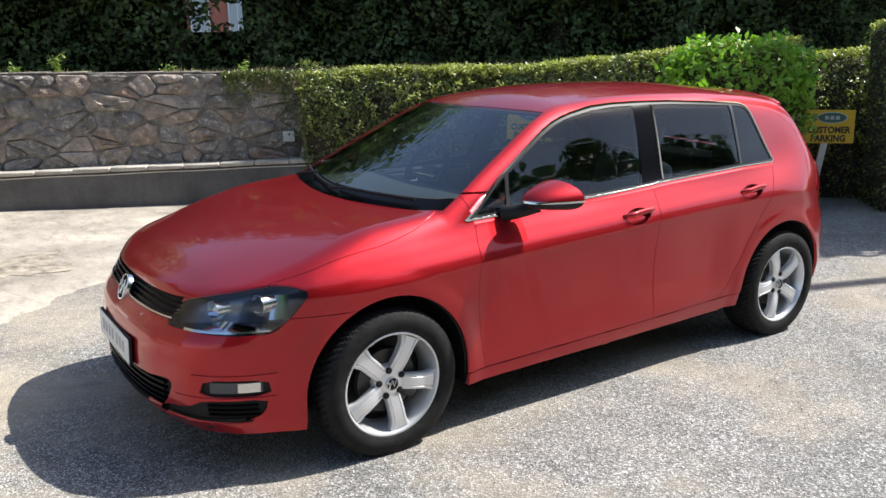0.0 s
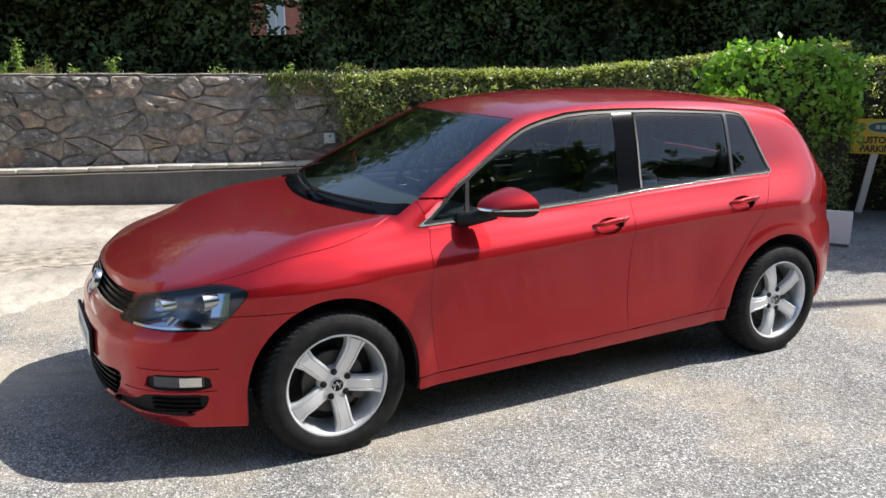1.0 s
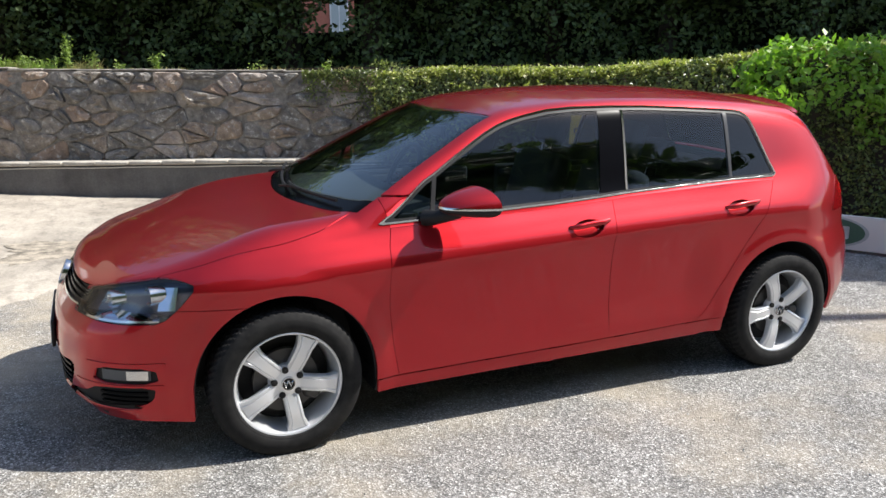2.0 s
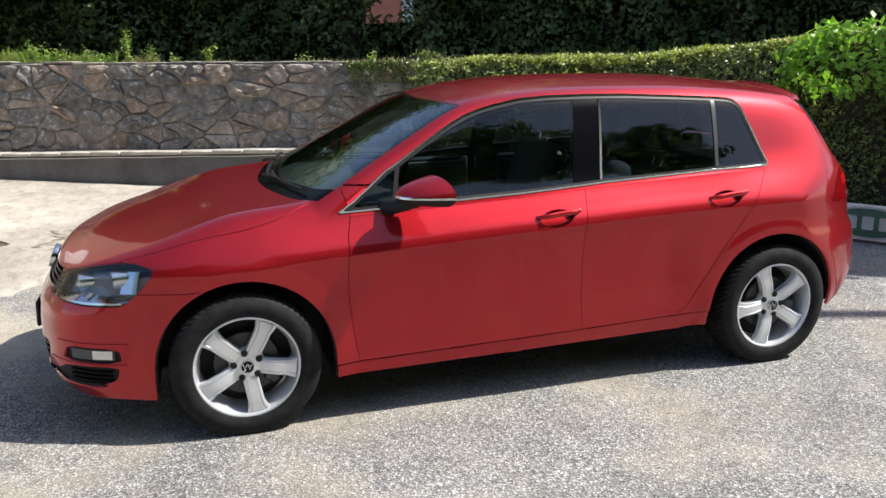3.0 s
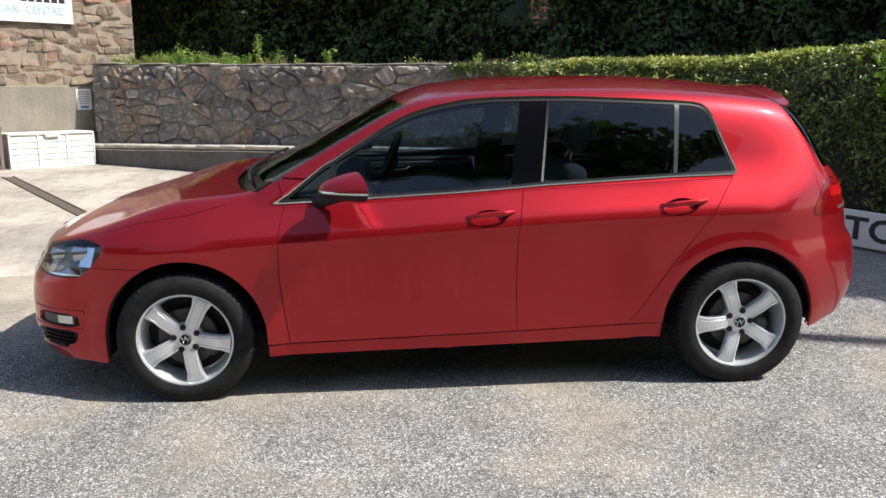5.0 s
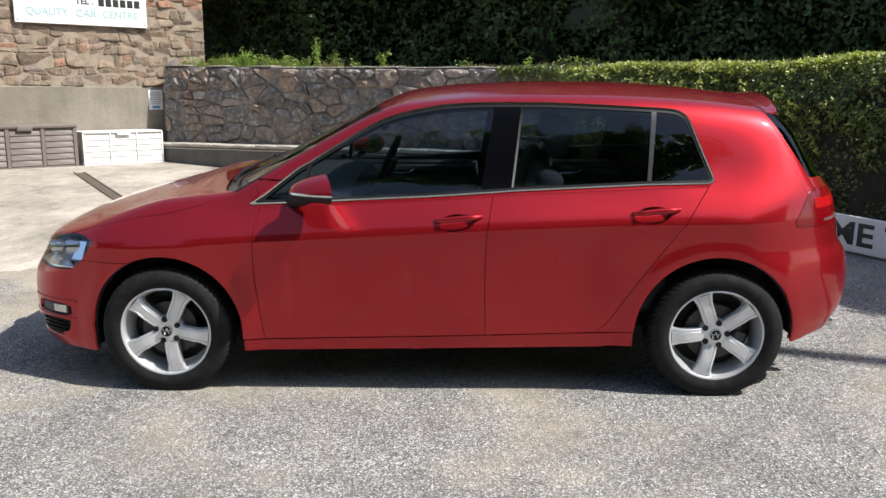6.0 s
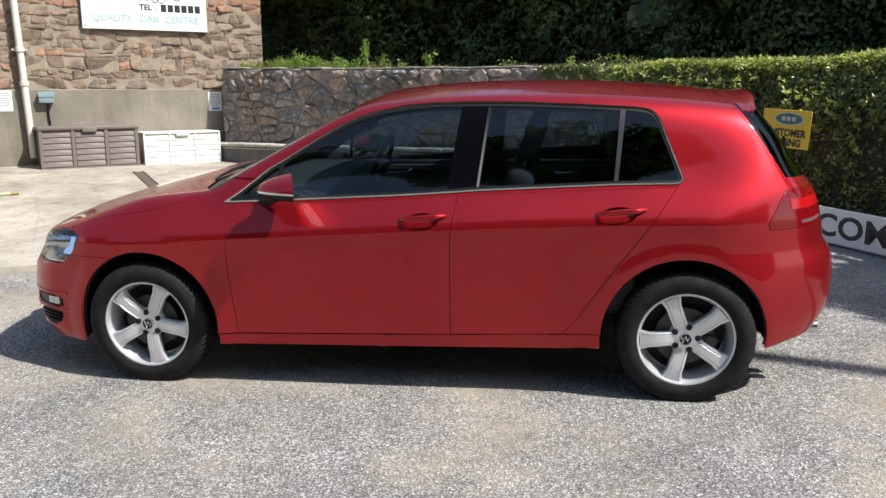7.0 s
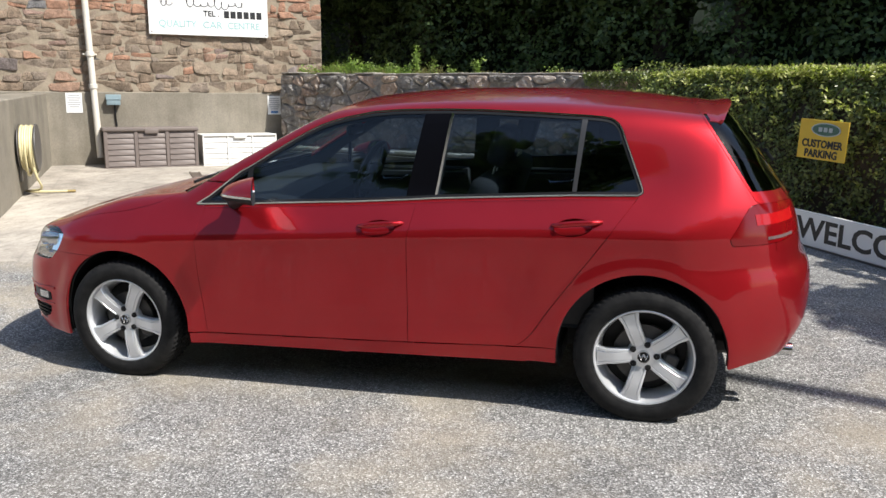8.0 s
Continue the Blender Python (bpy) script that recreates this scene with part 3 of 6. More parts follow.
# drain channel across the apron
bm = bmesh.new()
line = [Vector((-3.95, 6.35, 0)).lerp(Vector((-1.72, 3.25, 0)), i / 24) for i in range(25)]
side = (line[-1] - line[0]).cross(Vector((0, 0, 1))).normalized() * 0.06
ring = [[bm.verts.new((p.x + side.x * k, p.y + side.y * k, float(rise(p.x, p.y)) + 0.012 + h)) for k, h in ((-1.25, 0.003), (-1.2, 0.01), (-1, 0.01), (-0.9, 0.001), (0.9, 0.001), (1, 0.01), (1.2, 0.01), (1.25, 0.003))] for p in line]
for a, b in zip(ring, ring[1:]):
    for i in range(7):
        bm.faces.new((a[i], b[i], b[i + 1], a[i + 1]))
tagged(part("drain_channel", bm, RUST), "rusty iron drain channel set in the concrete", "drain", kind="structure")

# ---- things on the building ----
F = lambda s, out, z: FACE @ Vector((s, -out, z))
OUT = (FACE.to_3x3() @ Vector((0, -1, 0)))
ALONG = (FACE.to_3x3() @ Vector((1, 0, 0)))

board = tagged(new("sign_board"), "white painted board with black and teal letters on the stone wall", "sign")
board.matrix_basis = FACE
block("panel", -2.80, -0.93, -0.075, -0.04, 2.515, 3.75, WHITE_PAINT, board, bevel=0.004)
text_at = lambda s, z, out=0.078: Matrix.Translation((s, -out, z)) @ pose(0, 0, 0, 90, 0, 0)
for word, s, w in (("QUALITY", -2.364, 0.573), ("CAR", -1.827, 0.304), ("CENTRE", -1.329, 0.515)):
    lettering("lettering", word, 0.15, TEAL_INK, board, text_at(s, 2.68), "pale teal capital letters", 0.4, w)
lettering("lettering", "TEL .", 0.12, BLACK_INK, board, text_at(-1.84, 2.855), "black letters", 1.2, 0.25)
bm = bmesh.new()
for i in range(6):
    a = -1.64 + i * 0.105
    cuboid(bm, a, a + 0.082, -0.078, -0.0755, 2.80, 2.91, 0.002)
part("number_bars", bm, BLACK_INK, board, "black bars in place of a number")
bm = bmesh.new()
for s0, n, step in ((-2.62, 40, 0.0045), (-2.24, 150, 0.0062)):
    tube(bm, [(s0 + step * i + 0.028 * math.cos(i * 0.36) + 0.02 * (0.05 * math.sin(i * 0.36)), -0.077, 3.0 + (0.045 + 0.028 * math.sin(i * 0.083 + 1)) * math.sin(i * 0.36) + 0.02 * math.sin(i * 0.11)) for i in range(n)], 0.0055, 5)
part("script_line", bm, BLACK_INK, board, "black flowing script that cannot be read")
for s in (-2.76, -0.97):
    block("screw", s - 0.01, s + 0.01, -0.079, -0.073, 2.545, 2.565, STEEL, board, bevel=0.002)


def notice(s0, s1, z0, z1, blue):
    n = tagged(new("notice"), "small white printed notice on the rendered wall", "notice", "wall notices")
    n.matrix_basis = FACE
    block("sheet", s0, s1, -0.032, -0.027, z0, z1, WHITE_PAINT, n)
    bm = bmesh.new()
    h = (z1 - z0) / 9
    for i in range(6):
        w = (s1 - s0) * (0.36, 0.4, 0.33, 0.41, 0.37, 0.3)[i]
        c = (s0 + s1) / 2
        cuboid(bm, c - w, c + w, -0.0335, -0.0325, z1 - h * (i + 1.6), z1 - h * (i + 1.05))
    part("text_bars", bm, BAR_GREY, n, "rows of small grey print")
    if blue:
        block("stamp", s0 + 0.05, s1 - 0.05, -0.0335, -0.0325, z0 + 0.02, z0 + 0.06, plain("blue_print", (0.10, 0.22, 0.45), 0.5), n)


notice(-0.97, -0.75, 1.265, 1.575, True)
notice(-4.06, -3.83, 1.305, 1.605, False)

pipe = tagged(new("drainpipe"), "cream painted iron drainpipe on the stone wall", "drainpipe")
pipe.matrix_basis = FACE
rod("pipe", [(-3.745 + 0.0, -0.12, 6.5), (-3.70, -0.12, 3.0), (-3.66, -0.12, 1.6), (-3.63, -0.12, 0.62)], 0.048, PIPE_WHITE, pipe, sides=14)
for z in (3.6, 2.18, 1.70):
    bm = bmesh.new()
    lathe(bm, [(0.05, -0.035), (0.062, -0.03), (0.062, 0.03), (0.05, 0.035)], 14, m=Matrix.Translation((-3.66 - 0.03 * (z - 1.6), -0.12, z)) @ pose(0, 0, 0, 90, 0, 0))
    part("collar", bm, PIPE_WHITE, pipe)
for z in (2.18,):
    block("bracket", -3.78, -3.58, -0.09, 0.0, z - 0.012, z + 0.012, PIPE_WHITE, pipe, bevel=0.003)

meter = tagged(new("meter_box"), "small blue-grey electrical box on the rendered wall", "electrical box")
meter.matrix_basis = FACE
block("case", -3.49, -3.29, -0.125, -0.03, 1.42, 1.575, METER_BLUE, meter, bevel=0.01, seg=2)
block("lid", -3.50, -3.28, -0.135, -0.125, 1.50, 1.58, METER_BLUE, meter, bevel=0.004)
rod("conduit", [(-3.37, -0.05, 1.42), (-3.37, -0.05, 1.25), (-3.35, -0.045, 1.0)], 0.012, BLACK, meter, "dark conduit")


def storage_box(s0, s1, out0, out1, z0, z1, material, label, white):
    """A resin deck box: slatted front in three bays, corner posts and an overhanging lid with a latch."""
    b = tagged(new("storage_box"), label, "storage box", "deck boxes")
    b.matrix_basis = FACE
    w = s1 - s0
    lid = 0.055 if not white else 0.03
    block("body", s0 + 0.02, s1 - 0.02, -out1 + 0.03, -out0, z0, z1 - lid, material, b, bevel=0.006)
    over = 0.012 if not white else 0.002
    lid_ob = block("lid", s0 - over, s1 + over, -out1 - over, -out0, z1 - lid, z1, material, b, bevel=0.014, seg=2)
    block("plinth", s0, s1, -out1 + 0.004, -out0 - 0.02, z0 - 0.01, z0 + 0.035, material, b, bevel=0.005)
    edges = [s0, s0 + w / 3, s0 + 2 * w / 3, s1]
    post = 0.05 if not white else 0.022
    for i, e in enumerate(edges):
        c = min(max(e, s0 + post / 2), s1 - post / 2)
        block("post", c - post / 2, c + post / 2, -out1 + 0.002, -out1 + 0.05, z0 + 0.03, z1 - lid, material, b, bevel=0.004)
    rows = 6 if not white else 5
    h = (z1 - lid - z0 - 0.06) / rows
    for i in range(3):
        for r in range(rows):
            bm = bmesh.new()
            a, c, zz = edges[i] + post * 0.6, edges[i + 1] - post * 0.6, z0 + 0.045 + r * h
            cuboid(bm, a, c, -out1 + 0.012, -out1 + 0.04, zz, zz + h - 0.009, 0.003)
            for v in bm.verts:
                if v.co.y < -out1 + 0.02 and v.co.z > zz + h * 0.5:
                    v.co.y += 0.010
            part("slat", bm, material, b)
    m = (s0 + s1) / 2
    block("latch", m - 0.10, m + 0.10, -out1 - 0.022, -out1 + 0.01, z1 - lid - 0.035, z1 - lid * 0.35, BOX_BROWN if not white else material, lid_ob, bevel=0.008, seg=2)
    return b


storage_box(-3.60, -2.24, 0.03, 0.655, 0.46, 1.085, BOX_BROWN, "brown slatted plastic deck box against the wall", False)
storage_box(-2.17, -1.00, 0.05, 0.655, 0.46, 0.965, BOX_WHITE, "white slatted plastic deck box against the wall", True)

# hose reel on the side wall
reel = tagged(new("hose_reel"), "wall-mounted reel wound with cream garden hose", "hose reel")
reel.matrix_basis = side_wall.matrix_basis
RS, RZ = 3.05, 0.93
bm = bmesh.new()
lathe(bm, [(0.0, 0.0), (0.27, 0.0), (0.275, 0.012), (0.27, 0.02), (0.0, 0.02)], 28, m=Matrix.Translation((RS, 0.20, RZ)))
part("front_flange", bm, STEEL, reel, "round grey reel flange")
bm = bmesh.new()
lathe(bm, [(0.0, 0.0), (0.27, 0.0), (0.27, 0.012), (0.0, 0.012)], 28, m=Matrix.Translation((RS, 0.03, RZ)))
part("back_flange", bm, STEEL, reel)
for k in range(6):
    r = 0.25 - 0.012 * (k % 2)
    pts = [(RS + r * math.cos(a * math.pi / 16), 0.06 + k * 0.025, RZ - 0.05 * (k % 3) * 0.4 + (r + 0.02 * (k % 3)) * math.sin(a * math.pi / 16)) for a in range(33)]
    rod("hose_coil", pts, 0.014, HOSE, reel, "loop of cream hose", 7)
bracket = block("bracket", RS - 0.05, RS + 0.05, 0.0, 0.03, RZ - 0.4, RZ + 0.1, STEEL, reel, bevel=0.004)
back = side_wall.matrix_basis.inverted()
tail_pts = [(RS + 0.2, 0.16, RZ - 0.15), (RS + 0.16, 0.2, RZ - 0.35), (RS + 0.05, 0.25, RZ - 0.5)]
for x, y in ((-4.75, 3.85), (-4.6, 3.86), (-4.45, 3.95), (-4.3, 4.06)):
    tail_pts.append(tuple(back @ Vector((x, y, float(rise(x, y)) + 0.032))))
sm = []
for i in range(len(tail_pts) - 1):
    for k in range(5):
        sm.append(Vector(tail_pts[i]).lerp(Vector(tail_pts[i + 1]), k / 5))
sm.append(Vector(tail_pts[-1]))
for _ in range(3):
    sm = [sm[0]] + [(sm[i - 1] + sm[i] * 2 + sm[i + 1]) / 4 for i in range(1, len(sm) - 1)] + [sm[-1]]
rod("hose_end", sm, 0.014, HOSE, reel, "loose end of hose on the ground", 8)
rod("nozzle", [sm[-1], sm[-1] + (sm[-1] - sm[-4]).normalized() * 0.09], 0.016, BRASS, reel, "brass hose nozzle")

# ---- signs by the hedge ----
def oval(name, w, h, z, material, parent, label, m=None):
    bm = bmesh.new()
    ring = [bm.verts.new((w * math.cos(k * math.pi / 16), h * math.sin(k * math.pi / 16), z)) for k in range(32)]
    bm.faces.new(ring)
    low = [bm.verts.new((v.co.x, v.co.y, z - 0.002)) for v in ring]
    for k in range(32):
        bm.faces.new((ring[k], low[k], low[(k + 1) % 32], ring[(k + 1) % 32]))
    if m is not None:
        bmesh.ops.transform(bm, matrix=m, verts=bm.verts)
    return part(name, bm, material, parent, label)

def parking_sign(centre, angle, w, h, turn, label, post):
    """A yellow sign w by h with an oval badge over two words, on a leaning post where it has one."""
    way = Vector((math.cos(radians(angle)), math.sin(radians(angle)), 0))
    sign = tagged(new("parking_sign"), label, "sign", "parking signs")
    sign.matrix_basis = facing(Vector(centre), way, Vector((way.y, -way.x, 0))) @ pose(0, 0, 0, 0, 0, turn)
    block("panel", -w / 2, w / 2, -h / 2, h / 2, -0.006, 0.0, YELLOW, sign, bevel=0.002)
    lettering("lettering", "CUSTOMER", h * 0.265, BLACK_INK, sign, Matrix.Translation((0, -h * 0.11, 0.0015)), "black capital letters", 1.9, w * 0.84)
    lettering("lettering", "PARKING", h * 0.265, BLACK_INK, sign, Matrix.Translation((0, -h * 0.36, 0.0015)), "black capital letters", 1.9, w * 0.67)
    lift = Matrix.Translation((w * 0.05, h * 0.265, 0))
    rim = oval("badge_rim", w * 0.30, h * 0.17, 0.003, SILVER_INK, sign, "silver oval badge edge", lift)
    oval("badge", w * 0.274, h * 0.144, 0.005, GREEN_INK, sign, "green oval badge", lift)
    for q in (-1, 0, 1):
        bm = bmesh.new()
        cuboid(bm, q * w * 0.105 - w * 0.037, q * w * 0.105 + w * 0.037, -h * 0.056, h * 0.056, 0.005, 0.0065, 0.003)
        part("badge_mark", bm, SILVER_INK, sign, "pale shape on the badge", smooth=False).matrix_basis = lift
    if post:
        b = bmesh.new()
        cuboid(b, -0.035, 0.035, -h / 2 - 0.62, h / 2 - 0.05, -0.03, -0.007, 0.003)
        part("post", b, PIPE_WHITE, sign, "pale leaning wooden post").matrix_basis = pose(0, 0, 0, 0, 0, -9)


parking_sign((3.98, 3.03, 1.125), -48, 0.47, 0.33, -4, "yellow parking sign with a green oval badge hanging in the hedge", False)
parking_sign((6.80, 1.43, 0.985), -40, 0.53, 0.355, -2, "yellow parking sign with a green oval badge on a leaning post", True)

WEL_WAY = Vector((0.5, -0.866, 0))
WEL_OUT = Vector((-0.866, -0.5, 0))
m = facing(Vector((4.58, 2.11, 0.312)), WEL_WAY, WEL_OUT) @ pose(0, 0, 0, 0, 0, -1.9)
banner = tagged(new("welcome_board"), "long low white board with black welcome lettering on a dark base", "sign")
banner.matrix_basis = m
block("panel", -1.62, 1.64, -0.148, 0.148, -0.03, 0.0, WHITE_PAINT, banner, bevel=0.006)
block("base", -1.60, 1.62, -0.36, -0.149, -0.10, -0.012, KERB_DARK, banner, "dark concrete base")
lettering("lettering", "WELCOME TO", 0.26, BLACK_INK, banner, Matrix.Translation((-0.346, -0.005, 0.0015)), "bold black capital letters", 1.3, 2.11)
lift = Matrix.Translation((1.13, 0, 0))
oval("badge_rim", 0.33, 0.135, 0.003, SILVER_INK, banner, "silver oval badge edge", lift)
oval("badge", 0.30, 0.12, 0.005, GREEN_INK, banner, "dark green oval badge", lift)
bm = bmesh.new()
for k in (-1, 0, 1):
    cuboid(bm, k * 0.13 - 0.045, k * 0.13 + 0.045, -0.055, 0.055, 0.005, 0.0075, 0.008)
part("badge_bars", bm, SILVER_INK, banner, "pale shapes on the badge", smooth=False).matrix_basis = lift

# grey junction plate at the wall's end
wall_box = tagged(block("wall_plate", 2.60, 2.74, -0.09, 0.03, 0.96, 1.09, SILVER_INK, bevel=0.008, m=WALL), "small grey metal plate fixed on the stone wall", "wall plate")

# ---- hedges, weeds and woods ----
HEDGE = Matrix.Translation((2.2, 5.45, 0)) @ pose(0, 0, 0, 0, 0, -44.5)
to_hedge = np.array(HEDGE)


def hedge_top(s):
    return 1.76 + 0.03 * np.sin(s * 1.3) + 0.13 * np.clip((s - 2.6) / 2.2, 0, 1)


def hedge(name, s0, s1, depth, top, count, seed, label, base=0.0, leaf=0.042, back=0.0, far_end=0.5):
    """A clipped hedge along the hedge line: a solid dark core under a skin of small leaves."""
    rng = np.random.default_rng(seed)
    h = tagged(new(name), label, "hedge")
    h.matrix_basis = HEDGE @ Matrix.Translation((0, back, 0))
    # one solid soil-coloured core, which the thinned face leaves show in places
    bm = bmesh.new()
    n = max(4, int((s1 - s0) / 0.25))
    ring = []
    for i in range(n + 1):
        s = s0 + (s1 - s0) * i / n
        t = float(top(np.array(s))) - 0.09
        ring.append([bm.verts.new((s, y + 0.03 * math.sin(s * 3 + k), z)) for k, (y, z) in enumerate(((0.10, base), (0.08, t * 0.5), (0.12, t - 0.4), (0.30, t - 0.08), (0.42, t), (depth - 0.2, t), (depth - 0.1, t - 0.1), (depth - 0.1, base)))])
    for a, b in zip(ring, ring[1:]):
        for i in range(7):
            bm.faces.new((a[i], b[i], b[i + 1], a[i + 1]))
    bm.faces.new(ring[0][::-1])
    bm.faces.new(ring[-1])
    part("core", bm, SOIL, h, "solid dark core behind the leaves")
    k1 = int(count * 0.56)
    s = rng.uniform(s0, s1, k1)
    z = base + (top(s) - base) * rng.uniform(0, 1, k1) ** 0.8
    lump = lumpy(s, z, seed) * 0.11 - 0.24 * np.clip((z - top(s) + 0.45) / 0.45, 0, 1) ** 1.6
    keep = (lumpy(s * 2.3, z * 2.1, seed + 5) > -0.25) | (z > top(s) - 0.3) | (rng.random(k1) < 0.25)
    s, z, lump, k1 = s[keep], z[keep], lump[keep], int(keep.sum())
    face = np.stack([s, -lump + rng.uniform(-0.01, 0.10, k1) ** 1.0, z], 1)
    face_way = np.stack([np.zeros(k1), np.full(k1, -1.0), 0.35 + 0.8 * np.clip((z - top(s) + 0.45) / 0.45, 0, 1)], 1)
    k2 = int(count * 0.36)
    s = rng.uniform(s0, s1, k2)
    y = rng.uniform(0.15, depth, k2)
    tops = np.stack([s, y, top(s) + lumpy(s, y, seed + 3) * 0.035 - rng.uniform(0, 0.08, k2) - 0.06 * np.clip(1 - y / 0.15, 0, 1) ** 2], 1)
    top_way = np.tile((0, -0.2, 1.0), (k2, 1))
    k3 = int(count * 0.08)
    y = rng.uniform(0, depth, k3)
    end = rng.random(k3) < far_end
    z = rng.uniform(base, 1, k3) * (float(top(np.array(s1))) - 0.03)
    ends = np.stack([np.where(end, s1, s0) + rng.uniform(-0.05, 0.05, k3), y, z], 1)
    end_way = np.stack([np.where(end, 1.0, -1.0), np.zeros(k3), np.full(k3, 0.3)], 1)
    places, ways = np.vstack([face, tops, ends]), np.vstack([face_way, top_way, end_way])
    sizes = rng.uniform(0.7, 1.35, len(places)) * leaf
    # sprigs that stand out of the face, in the paler sunlit leaf colour
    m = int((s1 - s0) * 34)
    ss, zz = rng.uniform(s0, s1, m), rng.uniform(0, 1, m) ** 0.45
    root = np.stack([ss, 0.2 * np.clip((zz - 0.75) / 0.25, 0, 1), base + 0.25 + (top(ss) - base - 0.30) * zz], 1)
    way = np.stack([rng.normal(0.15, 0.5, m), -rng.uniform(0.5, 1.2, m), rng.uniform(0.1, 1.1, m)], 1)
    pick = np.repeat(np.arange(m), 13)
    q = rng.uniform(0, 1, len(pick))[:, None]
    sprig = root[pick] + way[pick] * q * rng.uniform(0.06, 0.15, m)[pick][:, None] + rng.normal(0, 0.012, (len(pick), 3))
    leaves("face_growth", sprig, np.tile((0.2, -0.5, 0.9), (len(pick), 1)), rng.uniform(0.8, 1.4, len(pick)) * leaf, SUNLIT_LEAF, h, "loose sprigs on the face, coloured paler as if sunlit", 0.5, seed + 2)
    # top leaves take the paler copy, as if sun fell on them
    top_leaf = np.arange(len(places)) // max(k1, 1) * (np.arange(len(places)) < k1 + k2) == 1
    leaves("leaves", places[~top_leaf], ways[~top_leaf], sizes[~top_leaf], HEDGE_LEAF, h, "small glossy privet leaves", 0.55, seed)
    leaves("sunlit_leaves", places[top_leaf], ways[top_leaf], sizes[top_leaf], SUNLIT_LEAF, h, "leaves along the top, coloured paler as if sunlit", 0.55, seed + 1)
    k = int((s1 - s0) * 26)
    s = rng.uniform(s0, s1, k)
    v, f = [], []
    for i in range(k):
        y, t = rng.uniform(0.05, depth), float(top(np.array(s[i])))
        hgt = rng.uniform(0.03, 0.11)
        dx, dy = rng.normal(0, 0.03, 2)
        v += [(s[i] - 0.003, y, t - 0.05), (s[i] + 0.003, y, t - 0.05), (s[i] + dx, y + dy, t + hgt)]
        f.append((3 * i, 3 * i + 1, 3 * i + 2))
    shoots = link("shoot_fringe", v, f, WEED_LEAF, h, "loose new shoots", smooth=False)
    shoots["kind"] = "stuff"
    return h


hedge("hedge", 0.30, 5.75, 0.9, hedge_top, 62000, 3, "long clipped green privet hedge")
hedge("hedge", 6.6, 11.5, 0.9, lambda s: 2.06 + 0.03 * np.sin(s * 2.0), 30000, 8, "taller dark green clipped hedge beyond the gap", far_end=0.1)
hedge("hedge", 5.4, 7.6, 0.6, lambda s: 1.80 + 0.03 * np.sin(s * 2.0), 9000, 18, "dark shaded hedge closing the gap", back=0.95)

# a loose bright bush growing through the hedge
rng = np.random.default_rng(21)
bush = tagged(new("bush"), "bright green broad-leaved bush growing through the hedge", "bush")
bush.matrix_basis = HEDGE
k = 1900
a, b = rng.uniform(0, 2 * math.pi, k), rng.uniform(-0.75, 1, k)
wild = 1 + 0.28 * lumpy(a * 2.2, b * 3.1, 6.0)
places = np.stack([5.08 + 0.72 * wild * np.cos(a) * np.sqrt(1 - b * b * 0.8), -0.06 + 0.36 * np.sin(a) * np.sqrt(1 - b * b * 0.8), 1.58 + 0.34 * wild * b + 0.05 * lumpy(a, b * 3, 2)], 1)
ways = (places - np.array((5.15, 0.25, 1.3))) * (1, 1.6, 1.4)
ways /= np.linalg.norm(ways, axis=1)[:, None]
leaves("leaves", places, ways, rng.uniform(0.05, 0.105, k), BUSH_LEAF, bush, "broad bright green leaves", 0.62, 5, 0.15)
k = 420
places = np.stack([rng.uniform(5.35, 5.85, k), rng.uniform(-0.12, 0.2, k), rng.uniform(0.95, 1.4, k)], 1)
leaves("hanging_leaves", places, np.tile((0, -1, 0.3), (k, 1)), rng.uniform(0.04, 0.085, k), BUSH_LEAF, bush, slim=0.6, seed=6)
bm = bmesh.new()
for i in range(9):
    x = 4.75 + 0.1 * i
    tube(bm, [(x, 0.3, 0.0), (x + 0.05 * math.sin(i), 0.25, 0.8), (x + 0.1 * math.sin(i * 2), 0.15, 1.5 + 0.25 * math.sin(i * 1.7) ** 2)], lambda t: 0.012 - 0.008 * t, 5)
part("stems", bm, BARK, bush, "thin brown stems")

# weeds and grass along the wall's top
rng = np.random.default_rng(5)


def weeds(name, label, count, s0, s1, height, material, seed, spread=0.35):
    r = np.random.default_rng(seed)
    v, f = [], []
    for i in range(count):
        s, y = r.uniform(s0, s1), r.uniform(0.16, 0.16 + spread)
        top = 1.91 - 0.021 * (s + 3.75)
        hgt = height * r.uniform(0.3, 1.2) * (0.65 + 0.5 * math.sin(s * 4.1 + seed) * math.sin(s * 1.7))
        dx, dy = r.normal(0, hgt * 0.35, 2)
        w = r.uniform(0.003, 0.007)
        v += [(s - w, y, top), (s + w, y, top), (s + dx * 0.4 + w * 0.8, y + dy * 0.4, top + hgt * 0.6), (s + dx * 0.4 - w * 0.8, y + dy * 0.4, top + hgt * 0.6), (s + dx, y + dy, top + hgt)]
        k = 5 * i
        f += [(k, k + 1, k + 2, k + 3), (k + 3, k + 2, k + 4)]
    ob = link(name, v, f, material, smooth=False)
    ob.matrix_basis = WALL
    return tagged(ob, label, "grass", kind="stuff")


